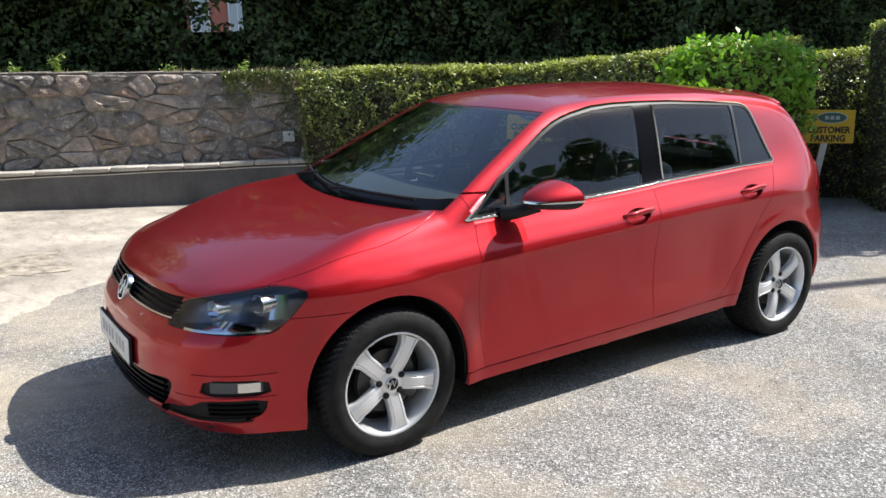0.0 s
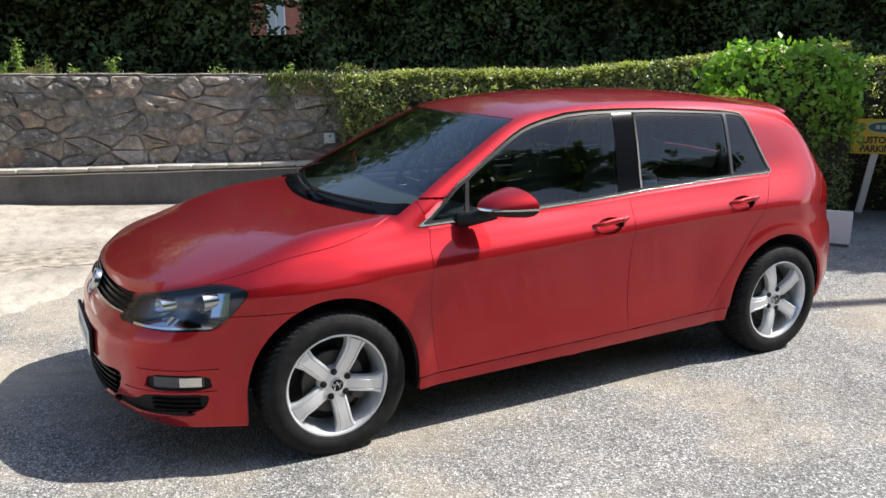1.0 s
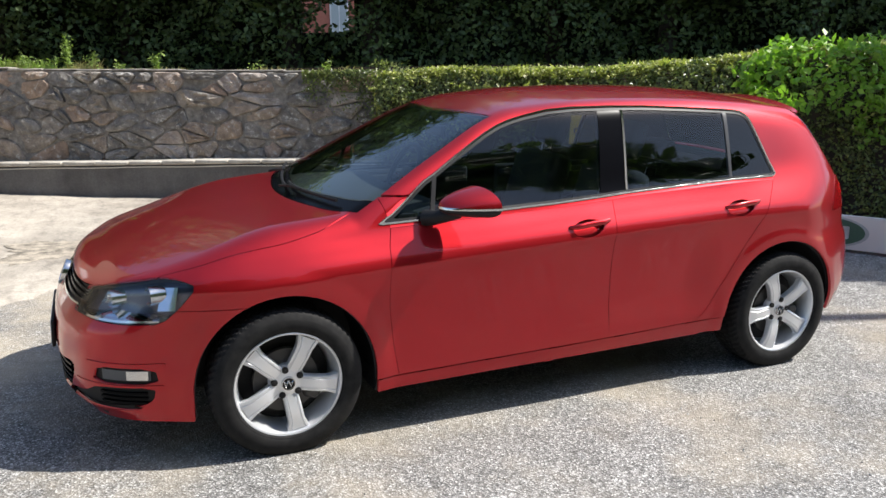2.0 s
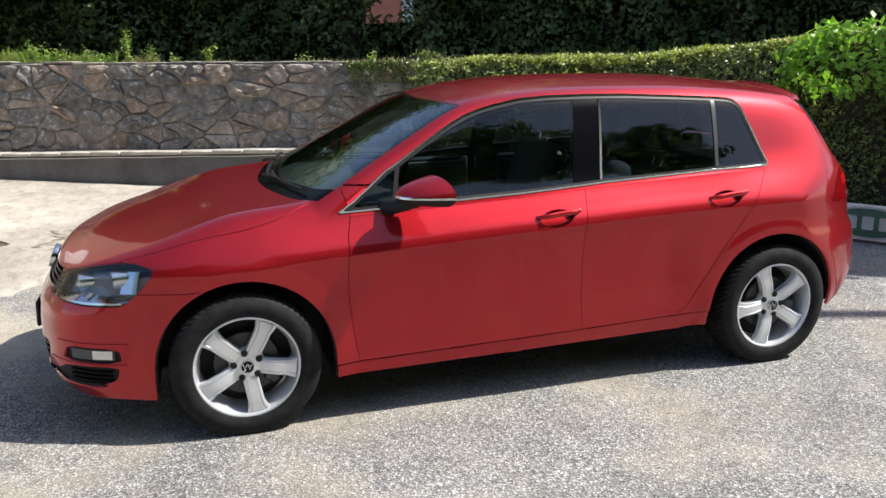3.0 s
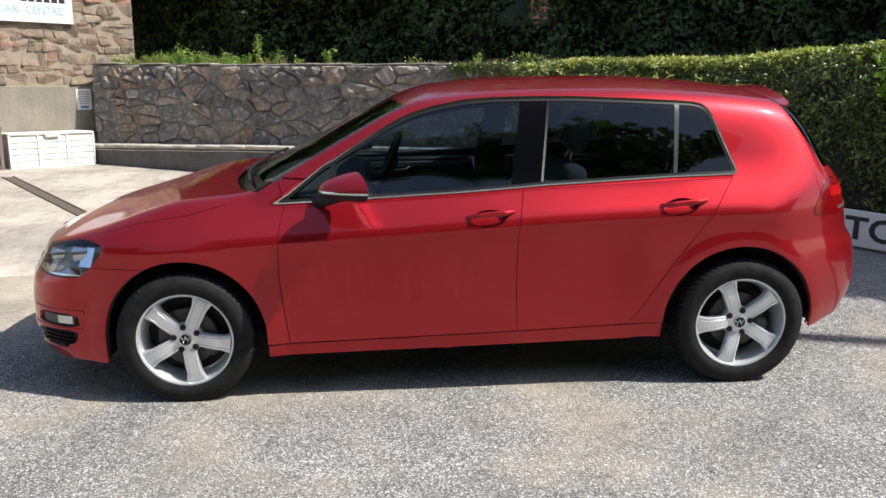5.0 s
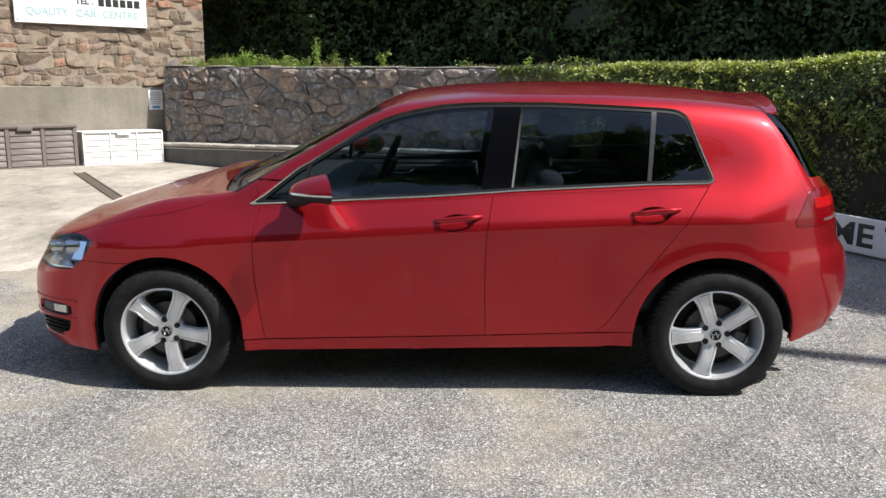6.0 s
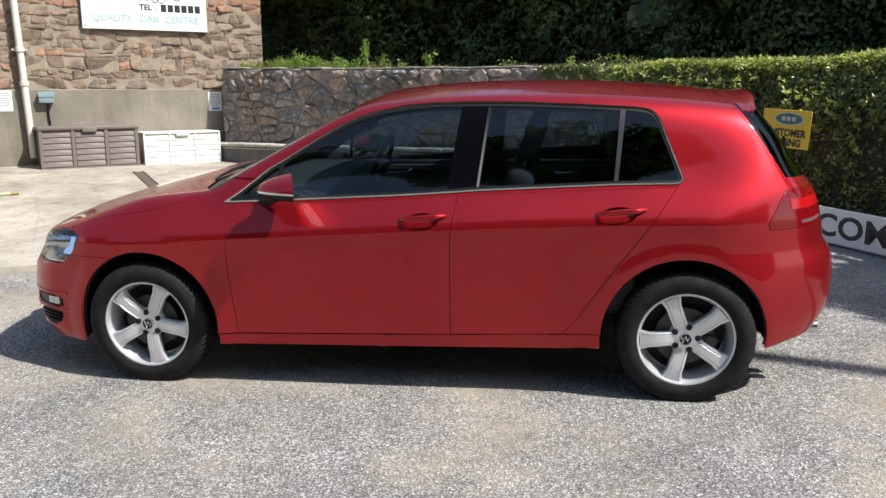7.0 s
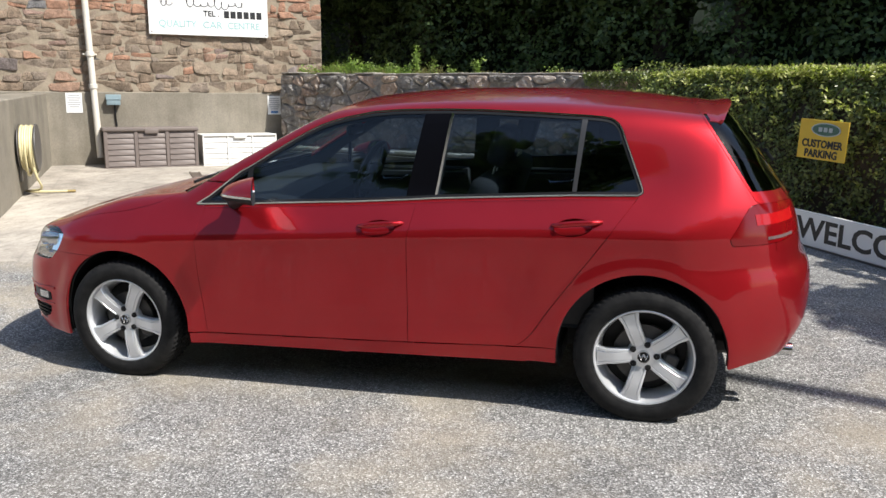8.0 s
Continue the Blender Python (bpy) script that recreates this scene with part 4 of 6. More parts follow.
weeds("grass", "rough green grass on the wall top", 1100, -3.6, -0.9, 0.20, WEED_LEAF, 31)
weeds("grass", "dry pale grass on the wall top", 900, -3.5, -0.7, 0.17, GRASS_DRY, 32)
weeds("grass", "sparse grass on the wall top", 350, -0.9, 2.6, 0.09, GRASS_DRY, 33)
for s, hgt, k, seed in ((-2.35, 0.32, 200, 1), (-1.05, 0.42, 240, 2), (-0.75, 0.26, 90, 7), (0.05, 0.26, 120, 3), (-1.6, 0.22, 120, 4), (-2.9, 0.2, 120, 8), (-2.55, 0.17, 110, 10), (-2.1, 0.24, 150, 11), (-1.85, 0.17, 110, 12), (-1.3, 0.2, 130, 13), (-3.2, 0.15, 90, 14), (-3.5, 0.2, 90, 15), (1.25, 0.14, 30, 5), (-0.42, 0.12, 40, 6), (2.2, 0.16, 70, 9)):
    r = np.random.default_rng(seed + 50)
    w = tagged(new("weed"), "leafy green weed growing on the wall top", "weed", "wall weeds")
    top = 1.90 - 0.021 * (s + 3.75)
    w.matrix_basis = WALL @ Matrix.Translation((s, 0.28, top))
    bm = bmesh.new()
    tips = [(r.normal(0, 0.06), r.normal(0, 0.05), hgt * r.uniform(0.6, 1.1)) for _ in range(5)]
    for t in tips:
        tube(bm, [(0, 0, 0), (t[0] * 0.4, t[1] * 0.4, t[2] * 0.55), t], lambda q: 0.004 - 0.003 * q, 4)
    part("stems", bm, WEED_LEAF, w)
    pick = r.integers(0, 5, k)
    q = r.uniform(0.2, 1, k)[:, None]
    places = np.array(tips)[pick] * q + r.normal(0, 0.018, (k, 3))
    leaves("leaves", places, np.tile((0, -0.3, 1.0), (k, 1)), r.uniform(0.025, 0.06, k), WEED_LEAF, w, slim=0.45, seed=seed)
ivy_k = 2600
s = rng.uniform(1.95, 3.2, ivy_k)
z = 1.80 - rng.exponential(0.10 + 0.35 * np.clip((s - 2.5) / 0.6, 0, 1), ivy_k)
places = np.stack([s, -0.05 - rng.uniform(0, 0.06, ivy_k) - 0.05 * np.clip(s - 2.6, 0, 1), np.maximum(z, 0.6)], 1)
ivy = leaves("creeper", places, np.tile((0, -1, 0.4), (ivy_k, 1)), rng.uniform(0.02, 0.045, ivy_k), HEDGE_LEAF, None, "", 0.6, 12)
ivy.matrix_basis = WALL
tagged(ivy, "green creeper spilling over the wall's end", "creeper", kind="stuff")

# woods behind: trunks, a deep dark undergrowth and a roof of leaves above it
WOODS = WALL


def tree(x, y, height, seed, spread=2.1, base=1.8, crown=0.42, label="tall woodland tree over deep shade", k=5200):
    r = random.Random(seed)
    t = tagged(new("tree"), label, "tree", "woodland trees")
    t.matrix_basis = WOODS @ Matrix.Translation((x, y, base))
    bm = bmesh.new()
    lean = r.uniform(-0.4, 0.4)
    tube(bm, [(0, 0, -0.2), (lean * 0.3, 0, height * 0.3), (lean * 0.8, 0.1, height * 0.6), (lean, 0.1, height)], lambda q: 0.20 - 0.15 * q, 10)
    for i in range(7):
        z = height * r.uniform(0.25, 0.8)
        a = r.uniform(0, 2 * math.pi)
        l = r.uniform(0.5, 1.05) * spread
        tube(bm, [(lean * z / height, 0, z), (math.cos(a) * l * 0.5, math.sin(a) * l * 0.5, z + 0.5), (math.cos(a) * l, math.sin(a) * l, z + 0.7)], lambda q: 0.07 - 0.05 * q, 6)
    part("trunk", bm, BARK, t, "dark trunk with limbs")
    g = np.random.default_rng(seed)
    d = g.normal(0, 1, (k, 3))
    d /= np.linalg.norm(d, axis=1)[:, None]
    rad = g.uniform(0.55, 1.0, k) * (1 + 0.25 * lumpy(d[:, 0] * 3, d[:, 2] * 3, seed))
    places = d * rad[:, None] * (spread * 1.08, spread, height * crown) + (0, 0, height * 0.72)
    leaves("crown", places, d, g.uniform(0.16, 0.34, k), WOOD_LEAF, t, "dense dark green crown", 0.6, seed)


for i in range(10):
    tree(-6.5 + 2.35 * i + 0.5 * math.sin(i * 2.7), 4.6 + 0.7 * math.sin(i * 4.1), 4.3 + 0.7 * math.sin(i * 1.9), 40 + i, 2.4)
# a tree beyond the tall hedge, whose shade falls on the gap and the signs
s_in = WALL.inverted() @ Vector((8.95, -0.22, 0))
tree(s_in.x, s_in.y, 6.6, 71, 0.95, 0.0, 0.27, "leafy green tree beyond the tall hedge")

r = np.random.default_rng(77)
k = 46000
s, z = r.uniform(-9, 17, k), 1.75 + 3.1 * r.uniform(0, 1, k)
y = 3.3 + 0.7 * lumpy(s * 0.7, z, 3.0) + r.exponential(0.35, k) - 0.25 * np.clip(z - 3, 0, 2)
places = np.stack([s, y, z], 1)
gap_a, gap_b = np.array(WALL.inverted() @ Vector((3.0, 8.9, 2.78))), np.array(WALL.inverted() @ Vector((5.3, 16.5, 3.60)))
along = np.clip(((places - gap_a) @ (gap_b - gap_a)) / ((gap_b - gap_a) @ (gap_b - gap_a)), -0.3, 1)
away = np.linalg.norm((places - gap_a - along[:, None] * (gap_b - gap_a)) * (0.8, 0.2, 1.0), axis=1)
places = places[away > 0.20 + 0.10 * lumpy(places[:, 0] * 4, places[:, 2] * 4, 1.0)]
under = leaves("undergrowth", places, np.tile((0, -1, 0.5), (len(places), 1)), r.uniform(0.05, 0.13, len(places)), WOOD_LEAF, None, "", 0.6, 9)
under.matrix_basis = WOODS
tagged(under, "dark shaded undergrowth and branches behind the wall", "undergrowth", kind="stuff")
# leaf layer above the view, added to keep the undergrowth in shade
k = 4500
s, y, z = r.uniform(-11, 19, k), r.uniform(2.4, 9, k), r.uniform(3.7, 4.8, k)
roof_leaves = leaves("canopy", np.stack([s, y, z], 1), np.tile((0, -0.2, 1), (k, 1)), r.uniform(0.3, 0.6, k), WOOD_LEAF, None, "", 0.7, 10)
roof_leaves.matrix_basis = WOODS
tagged(roof_leaves, "leaf layer added above view to shade the woodland edge", "foliage", kind="stuff")
# dark sheets stand in for deep shade behind the leaves, with an opening
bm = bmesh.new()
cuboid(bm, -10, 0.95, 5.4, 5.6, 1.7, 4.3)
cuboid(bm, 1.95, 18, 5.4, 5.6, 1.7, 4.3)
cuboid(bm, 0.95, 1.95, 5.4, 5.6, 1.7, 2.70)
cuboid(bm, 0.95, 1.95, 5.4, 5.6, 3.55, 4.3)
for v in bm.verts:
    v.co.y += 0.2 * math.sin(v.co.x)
thicket = part("thicket", bm, plain("painted_deep_shade", (0.02, 0.028, 0.016), 0.9, scale=3, vary=0.5))
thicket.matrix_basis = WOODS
tagged(thicket, "dark sheets painted as deep shade in the trees", "thicket", kind="structure")

# plain dark block, added to keep bright sky out of the gap
tagged(block("far_dark_block", -14, 6.35, 25.0, 27.0, 1.0, 8.5, plain("far_dark_tone", (0.022, 0.032, 0.016), 0.9, scale=3, vary=0.5), bevel=0.3), "plain dark block standing in for shaded trees beyond the wood", "thicket", kind="structure")

# a brick house glimpsed through the trees
house = tagged(new("house"), "red brick house with white windows glimpsed through the trees", "house")
house.matrix_basis = Matrix.Translation((7.6, 24.4, 0)) @ pose(0, 0, 0, 0, 0, -12)
block("wall", -1.6, 5, 0.0, 6.0, 1.5, 8.0, BRICK_RED, house)
block("roof", -2.0, 5.4, -0.4, 6.4, 8.0, 8.4, KERB_DARK, house)
for x in (0.0, 1.25):
    w = block("window", x - 0.32, x + 0.32, -0.05, 0.02, 3.6, 5.6, WHITE_PAINT, house, "white window frame", bevel=0.01)
    for a in (-0.27, 0.02):
        block("pane", x + a, x + a + 0.25, -0.06, -0.045, 3.75, 5.45, SILVER_INK, w)

# woods behind the viewer, seen in the glass and paint
r = np.random.default_rng(91)
k = 40000
a = r.uniform(0, 1, k)
places = np.stack([-26 + 56 * a, -19 - 3 * np.sin(a * 9) + r.uniform(-1.5, 1.5, k), r.uniform(0, 1, k) * (12.0 + 2.0 * lumpy(a * 14, a * 3, 2.0))], 1)
far_woods = leaves("far_woods", places, np.tile((0, 1, 0.4), (k, 1)), r.uniform(0.4, 0.9, k), WOOD_LEAF, None, "", 0.8, 14)
tagged(far_woods, "dark line of trees across the yard", "trees", kind="stuff")
lamp_post = tagged(new("lamp_post"), "tall slim grey lamp post beyond the yard", "lamp post")
lamp_post.matrix_basis = Matrix.Translation((10.2, -2.40, 0))
rod("post", [(0, 0, 0), (0, 0, 4.5), (0, 0, 9.5)], lambda q: 0.10 - 0.03 * q, STEEL, lamp_post, sides=12)
block("lamp_head", -0.5, 0.1, -0.12, 0.12, 9.5, 9.62, STEEL, lamp_post, bevel=0.03)
# ---- the car's outer skin: a smooth solid met by rays from an inner core ----
def curve(xs, ys):
    """A monotone cubic through the points, as a function of an array."""
    xs, ys = np.array(xs, float), np.array(ys, float)
    h, d = np.diff(xs), np.diff(ys) / np.diff(xs)
    m = np.zeros_like(ys)
    for i in range(1, len(xs) - 1):
        if d[i - 1] * d[i] > 0:
            w1, w2 = 2 * h[i] + h[i - 1], h[i] + 2 * h[i - 1]
            m[i] = (w1 + w2) / (w1 / d[i - 1] + w2 / d[i])
    m[0], m[-1] = d[0], d[-1]

    def f(x):
        x = np.clip(x, xs[0], xs[-1])
        i = np.clip(np.searchsorted(xs, x) - 1, 0, len(h) - 1)
        t = (x - xs[i]) / h[i]
        return (ys[i] * (1 + 2 * t) * (1 - t) ** 2 + m[i] * h[i] * t * (1 - t) ** 2
                + ys[i + 1] * t * t * (3 - 2 * t) + m[i + 1] * h[i] * t * t * (t - 1))
    return f


def smax(a, b, k):
    h = np.maximum(k - np.abs(a - b), 0) / k
    return np.maximum(a, b) + h * h * k * 0.25


def smin(a, b, k):
    return -smax(-a, -b, k)


# half width over the height below, at and above the crease, and its changes along the length
low_side = curve([-0.66, -0.60, -0.52, -0.45, -0.36, -0.22, -0.10, -0.035, 0.0], [0.8346, 0.842, 0.8592, 0.867, 0.8676, 0.8631, 0.8599, 0.862, 0.8659])
high_side = curve([0.0, 0.03, 0.09, 0.15, 0.20, 0.30, 0.42, 0.56, 0.66, 0.80], [0.8659, 0.8551, 0.8165, 0.7769, 0.7518, 0.7138, 0.6666, 0.6012, 0.5401, 0.4117])
hollow = curve([-0.66, -0.60, -0.52, -0.45, -0.40, -0.33, -0.22, -0.10, -0.035, 0.0], [0.0, 0.0, 0.002, 0.009, 0.016, 0.0225, 0.0185, 0.0085, 0.003, 0.0])
plan_low = curve([-1.0, -0.75, -0.6, -0.5, -0.4, -0.3, -0.15, 0.1, 0.5, 1.4, 2.2, 2.6, 2.8, 2.95, 3.1, 3.25, 3.5], [-0.2979, -0.1682, -0.112, -0.0861, -0.0539, -0.0251, -0.0083, 0.0003, -0.01, -0.0054, -0.018, -0.0108, -0.0091, -0.0296, -0.0864, -0.173, -0.3128])
plan_high = curve([-1, 0.2, 0.45, 0.8, 1.05, 1.4, 2.2, 2.5, 2.7, 2.9, 3.1, 3.4], [-0.0852, -0.0163, -0.004, -0.0201, -0.0255, -0.0093, -0.0086, -0.0225, -0.0385, -0.068, -0.112, -0.21])
crease = curve([-1, 0.0, 0.45, 2.0, 2.6, 3.4], [0.70, 0.735, 0.757, 0.835, 0.85, 0.86])
nose = curve([0.1, 0.2, 0.26, 0.34, 0.44, 0.55, 0.62, 0.68, 0.73, 0.78, 0.85, 1.0], [-0.7619, -0.8152, -0.8575, -0.872, -0.8719, -0.8598, -0.8208, -0.7872, -0.7744, -0.7504, -0.6242, -0.3223])
nose_plan = curve([0, 0.15, 0.286, 0.40, 0.505, 0.60, 0.70, 0.78, 0.84, 0.9, 1.1], [0.0, 0.004, 0.0148, 0.0349, 0.0705, 0.113, 0.2007, 0.3151, 0.4487, 0.6647, 1.3925])
bonnet = curve([-0.95, -0.82, -0.75, -0.68, -0.6, -0.4, -0.2, 0.0, 0.2, 0.4, 0.8, 3.5], [0.6002, 0.7149, 0.7345, 0.7608, 0.797, 0.8551, 0.9003, 0.9382, 0.9585, 0.9782, 0.992, 0.998])
bonnet_drop = curve([-0.9, -0.45, 0.0, 0.35, 0.8, 3.5], [0.0672, 0.0484, 0.0035, 0.0017, 0.0151, 0.0369])
roof_line = curve([0.5, 0.95, 1.2, 1.5, 1.8, 2.1, 2.5, 2.8, 3.05, 3.4], [1.322, 1.3924, 1.4253, 1.4512, 1.4581, 1.4563, 1.4356, 1.4026, 1.363, 1.292])
tail = curve([0.1, 0.25, 0.35, 0.48, 0.60, 0.66, 0.72, 0.80, 0.95, 1.03, 1.08, 1.20, 1.35, 1.45, 1.7], [3.1743, 3.2604, 3.3329, 3.3906, 3.4075, 3.4013, 3.3685, 3.3514, 3.3042, 3.2496, 3.2135, 3.1305, 3.0042, 2.9269, 2.7236])
tail_plan = curve([0, 0.2, 0.35, 0.5, 0.6, 0.7, 0.78, 0.85, 0.9, 1.1], [0.016, 0.0287, 0.0456, 0.0785, 0.1231, 0.1975, 0.3352, 0.5321, 0.7244, 1.4973])


def side_at(x, z):
    d = z - crease(x)
    t = np.clip((d - 0.08) / 0.2, 0, 1)
    t = t * t * (3 - 2 * t)
    soft = sum(k * np.where(d + e < 0, low_side(d + e), high_side(d + e)) for k, e in ((0.15, -0.010), (0.22, -0.005), (0.26, 0.0), (0.22, 0.005), (0.15, 0.010)))
    # towards the tail the shoulder fades into a straight rear pillar
    w = np.clip((x - 2.58) / 0.34, 0, 1)
    w = w * w * (3 - 2 * w)
    t = t * (1 - w) + np.clip(d / 0.56, 0, 1) * w
    soft = soft + w * np.where((d > 0) & (d < 0.56), 0.8659 - 0.4727 * d - high_side(np.clip(d, 0, 0.56)), 0.0) * np.clip(d / 0.05, 0, 1)
    # the doors are hollowed below the crease
    mid = np.clip((x - 0.33) / 0.16, 0, 1) * np.clip((2.22 - x) / 0.25, 0, 1)
    soft = soft - hollow(np.minimum(d, 0)) * mid * mid * (3 - 2 * mid)
    # the arches stand out a little as they near the wheels
    flare = 0.0
    for cx, cz in ((0.004, 0.315), (2.618, 0.32)):
        q = np.clip((0.475 - np.hypot(x - cx, np.maximum(z - cz, 0))) / 0.085, 0, 1)
        flare = flare + 0.009 * q * q * (3 - 2 * q)
    return soft + plan_low(x) * (1 - t) + plan_high(x) * t + flare


def top_at(x, a):
    hood = bonnet(x) - bonnet_drop(x) * (a / 0.736) ** 2.3
    screen = 0.9342 + 0.5066 * (x - 0.1458 - 0.0983 * (a / 0.7) ** 2.4)
    roof = roof_line(x) - 0.0499 * (a / 0.55) ** 2
    return smax(hood, smin(screen, roof, 0.05), 0.006)


def solid(x, y, z):
    a = np.abs(y)
    f = smax(a - side_at(x, z), z - top_at(x, a), 0.075)
    f = smax(f, nose(z) + nose_plan(a) - x, 0.05)
    full = np.clip((0.74 - z) / 0.36, 0, 1)
    full = full * full * (3 - 2 * full)
    return smax(f, x - tail(z) + tail_plan(a) * (1 - 0.4 * full), 0.07)


def meet(core, way, far=2.2):
    """How far along each ray the skin lies."""
    lo, hi = np.zeros(len(core)), np.full(len(core), far)
    for _ in range(40):
        mid = (lo + hi) / 2
        p = core + way * mid[:, None]
        out = solid(p[:, 0], p[:, 1], p[:, 2]) > 0
        lo, hi = np.where(out, lo, mid), np.where(out, mid, hi)
    return core + way * hi[:, None]


def normal_at(p):
    e = 1.5e-3
    n = np.stack([solid(*(p + d).T) - solid(*(p - d).T) for d in np.eye(3) * e], 1)
    return n / np.linalg.norm(n, axis=1)[:, None]
def skin_grid():
    """The half skin on the side of -y, as places, normals and four-cornered faces."""
    gx = np.concatenate([np.linspace(-1.4, -0.2, 84), np.linspace(-0.2, 2.9, 172)[1:], np.linspace(2.9, 3.8, 56)[1:]])
    gy = np.concatenate([np.linspace(0, 0.32, 20), np.linspace(0.32, 1.25, 52)[1:]])
    gz = np.concatenate([np.linspace(-0.25, 0.45, 44), np.linspace(0.45, 0.66, 16)[1:], np.linspace(0.66, 0.8, 24)[1:], np.linspace(0.8, 2.0, 96)[1:]])
    index, outer, faces = {}, [], []

    def at(p):
        key = (round(p[0], 5), round(p[1], 5), round(p[2], 5))
        if key not in index:
            index[key] = len(outer)
            outer.append(p)
        return index[key]

    def sheet(us, vs, put, flip):
        ids = [[at(put(u, v)) for v in vs] for u in us]
        for i in range(len(us) - 1):
            for j in range(len(vs) - 1):
                q = (ids[i][j], ids[i + 1][j], ids[i + 1][j + 1], ids[i][j + 1])
                faces.append(q[::-1] if flip else q)

    sheet(gx, gz, lambda u, v: (u, 1.25, v), False)
    sheet(gx, gy, lambda u, v: (u, v, 2.0), True)
    sheet(gy, gz, lambda u, v: (-1.4, u, v), False)
    sheet(gy, gz, lambda u, v: (3.8, u, v), True)
    o = np.array(outer)
    core = np.stack([np.clip(o[:, 0], -0.2, 2.9), np.clip(o[:, 1], 0, 0.32), np.clip(o[:, 2], 0.45, 0.8)], 1)
    way = o - core
    way /= np.linalg.norm(way, axis=1)[:, None]
    p = meet(core, way)
    n = normal_at(p)
    p[:, 1] *= -1
    n[:, 1] *= -1
    n[o[:, 1] == 0, 1] = 0
    return p, n, faces


class Skin:
    """A sheet of faces that can be cut along the zero line of any function of the place."""

    def __init__(self):
        p, n, faces = skin_grid()
        self.p, self.n, self.faces = [tuple(v) for v in p], [tuple(v) for v in n], [list(f) for f in faces]
        self.names = ["body_shell"] * len(self.faces)
        self.even_out(lambda x, z, n: np.clip((x - 2.30) / 0.3, 0, 1) * np.clip((z - 0.88) / 0.1, 0, 1) * np.clip((np.abs(n[:, 1]) - 0.45) / 0.2, 0, 1), 60)
        self.even_out(lambda x, z, n: np.clip((x - 2.75) / 0.2, 0, 1) * np.clip((0.90 - z) / 0.1, 0, 1), 22)
        self.even_out(lambda x, z, n: np.clip((-0.45 - x) / 0.1, 0, 1) * np.clip((0.60 - z) / 0.1, 0, 1), 6)

    def even_out(self, share, turns):
        """Evens out the sheet's shading over the part that share names, as pressed steel is even."""
        e = np.array(sorted({(min(a, b), max(a, b)) for f in self.faces for a, b in zip(f, f[1:] + f[:1])}))
        p, n = self.arrays()
        w = share(p[:, 0], p[:, 2], n)[:, None] * 0.7
        for _ in range(turns):
            around = np.zeros_like(n)
            np.add.at(around, e[:, 0], n[e[:, 1]])
            np.add.at(around, e[:, 1], n[e[:, 0]])
            around /= np.maximum(np.linalg.norm(around, axis=1), 1e-9)[:, None]
            n = n * (1 - w) + around * w
            n /= np.linalg.norm(n, axis=1)[:, None]
        self.n = [tuple(v) for v in n]

    def arrays(self):
        return np.array(self.p), np.array(self.n)

    def cut(self, name, f, among=None):
        """Faces of the panels among (or any), on the side where f is below zero, become the panel name."""
        P, N = self.arrays()
        val = f(P[:, 0], np.abs(P[:, 1]), P[:, 2], N)
        val = np.where(np.abs(val) < 1e-7, 1e-7, val)
        neg = val < 0
        made, faces, names = {}, [], []
        for face, was in zip(self.faces, self.names):
            if among is not None and was not in among:
                faces.append(face), names.append(was)
                continue
            s = [neg[i] for i in face]
            if all(s):
                faces.append(face), names.append(name)
                continue
            if not any(s):
                faces.append(face), names.append(was)
                continue
            inside, outside = [], []
            for k, i in enumerate(face):
                j = face[(k + 1) % len(face)]
                (inside if neg[i] else outside).append(i)
                if neg[i] != neg[j]:
                    key = (i, j) if i < j else (j, i)
                    if key not in made:
                        a, b = key
                        t = min(max(val[a] / (val[a] - val[b]), 0.02), 0.98)
                        q = P[a] * (1 - t) + P[b] * t
                        m = N[a] * (1 - t) + N[b] * t
                        made[key] = len(self.p)
                        self.p.append(tuple(q)), self.n.append(tuple(m / np.linalg.norm(m)))
                    inside.append(made[key]), outside.append(made[key])
            if len(inside) > 2:
                faces.append(inside), names.append(name)
            if len(outside) > 2:
                faces.append(outside), names.append(was)
        self.faces, self.names = faces, names


def edge_distance(u, v, points):
    """The signed distance of (u, v) from a closed outline: below zero inside."""
    pts = np.array(points, float)
    best, inside = np.full(len(u), 1e9), np.zeros(len(u), bool)
    for (ax, ay), (bx, by) in zip(pts, np.roll(pts, -1, 0)):
        dx, dy = bx - ax, by - ay
        t = np.clip(((u - ax) * dx + (v - ay) * dy) / (dx * dx + dy * dy), 0, 1)
        best = np.minimum(best, np.hypot(u - ax - t * dx, v - ay - t * dy))
        if ay != by:
            inside ^= ((ay > v) != (by > v)) & (u < ax + (v - ay) / (by - ay) * dx)
    return np.where(inside, -best, best)


def rounded(points, steps=1):
    """A closed outline with its corners cut round."""
    pts = [np.array(p, float) for p in points]
    for _ in range(steps):
        out = []
        for a, b in zip(pts, pts[1:] + pts[:1]):
            out += [a * 0.8 + b * 0.2, a * 0.2 + b * 0.8]
        pts = out
    return pts
# ---- the car ----
SKIN = Skin()
FRONT, REAR = 0.3, 2.3


def turn_front(x, a):
    return np.degrees(np.arctan2(a, FRONT - x))


def turn_rear(x, a):
    return np.degrees(np.arctan2(a, x - REAR))


def front_outline(points):
    """An outline on the nose, given in degrees round the corner and in height."""
    pts = rounded([(p * 0.0175, q) for p, q in points])
    return lambda x, a, z, n: np.where(x < 0.25, edge_distance(turn_front(x, a) * 0.0175, z, pts), 1.0)


def rear_outline(points):
    pts = rounded([(p * 0.0160, q) for p, q in points])
    return lambda x, a, z, n: np.where(x > 2.4, edge_distance(turn_rear(x, a) * 0.0160, z, pts), 1.0)


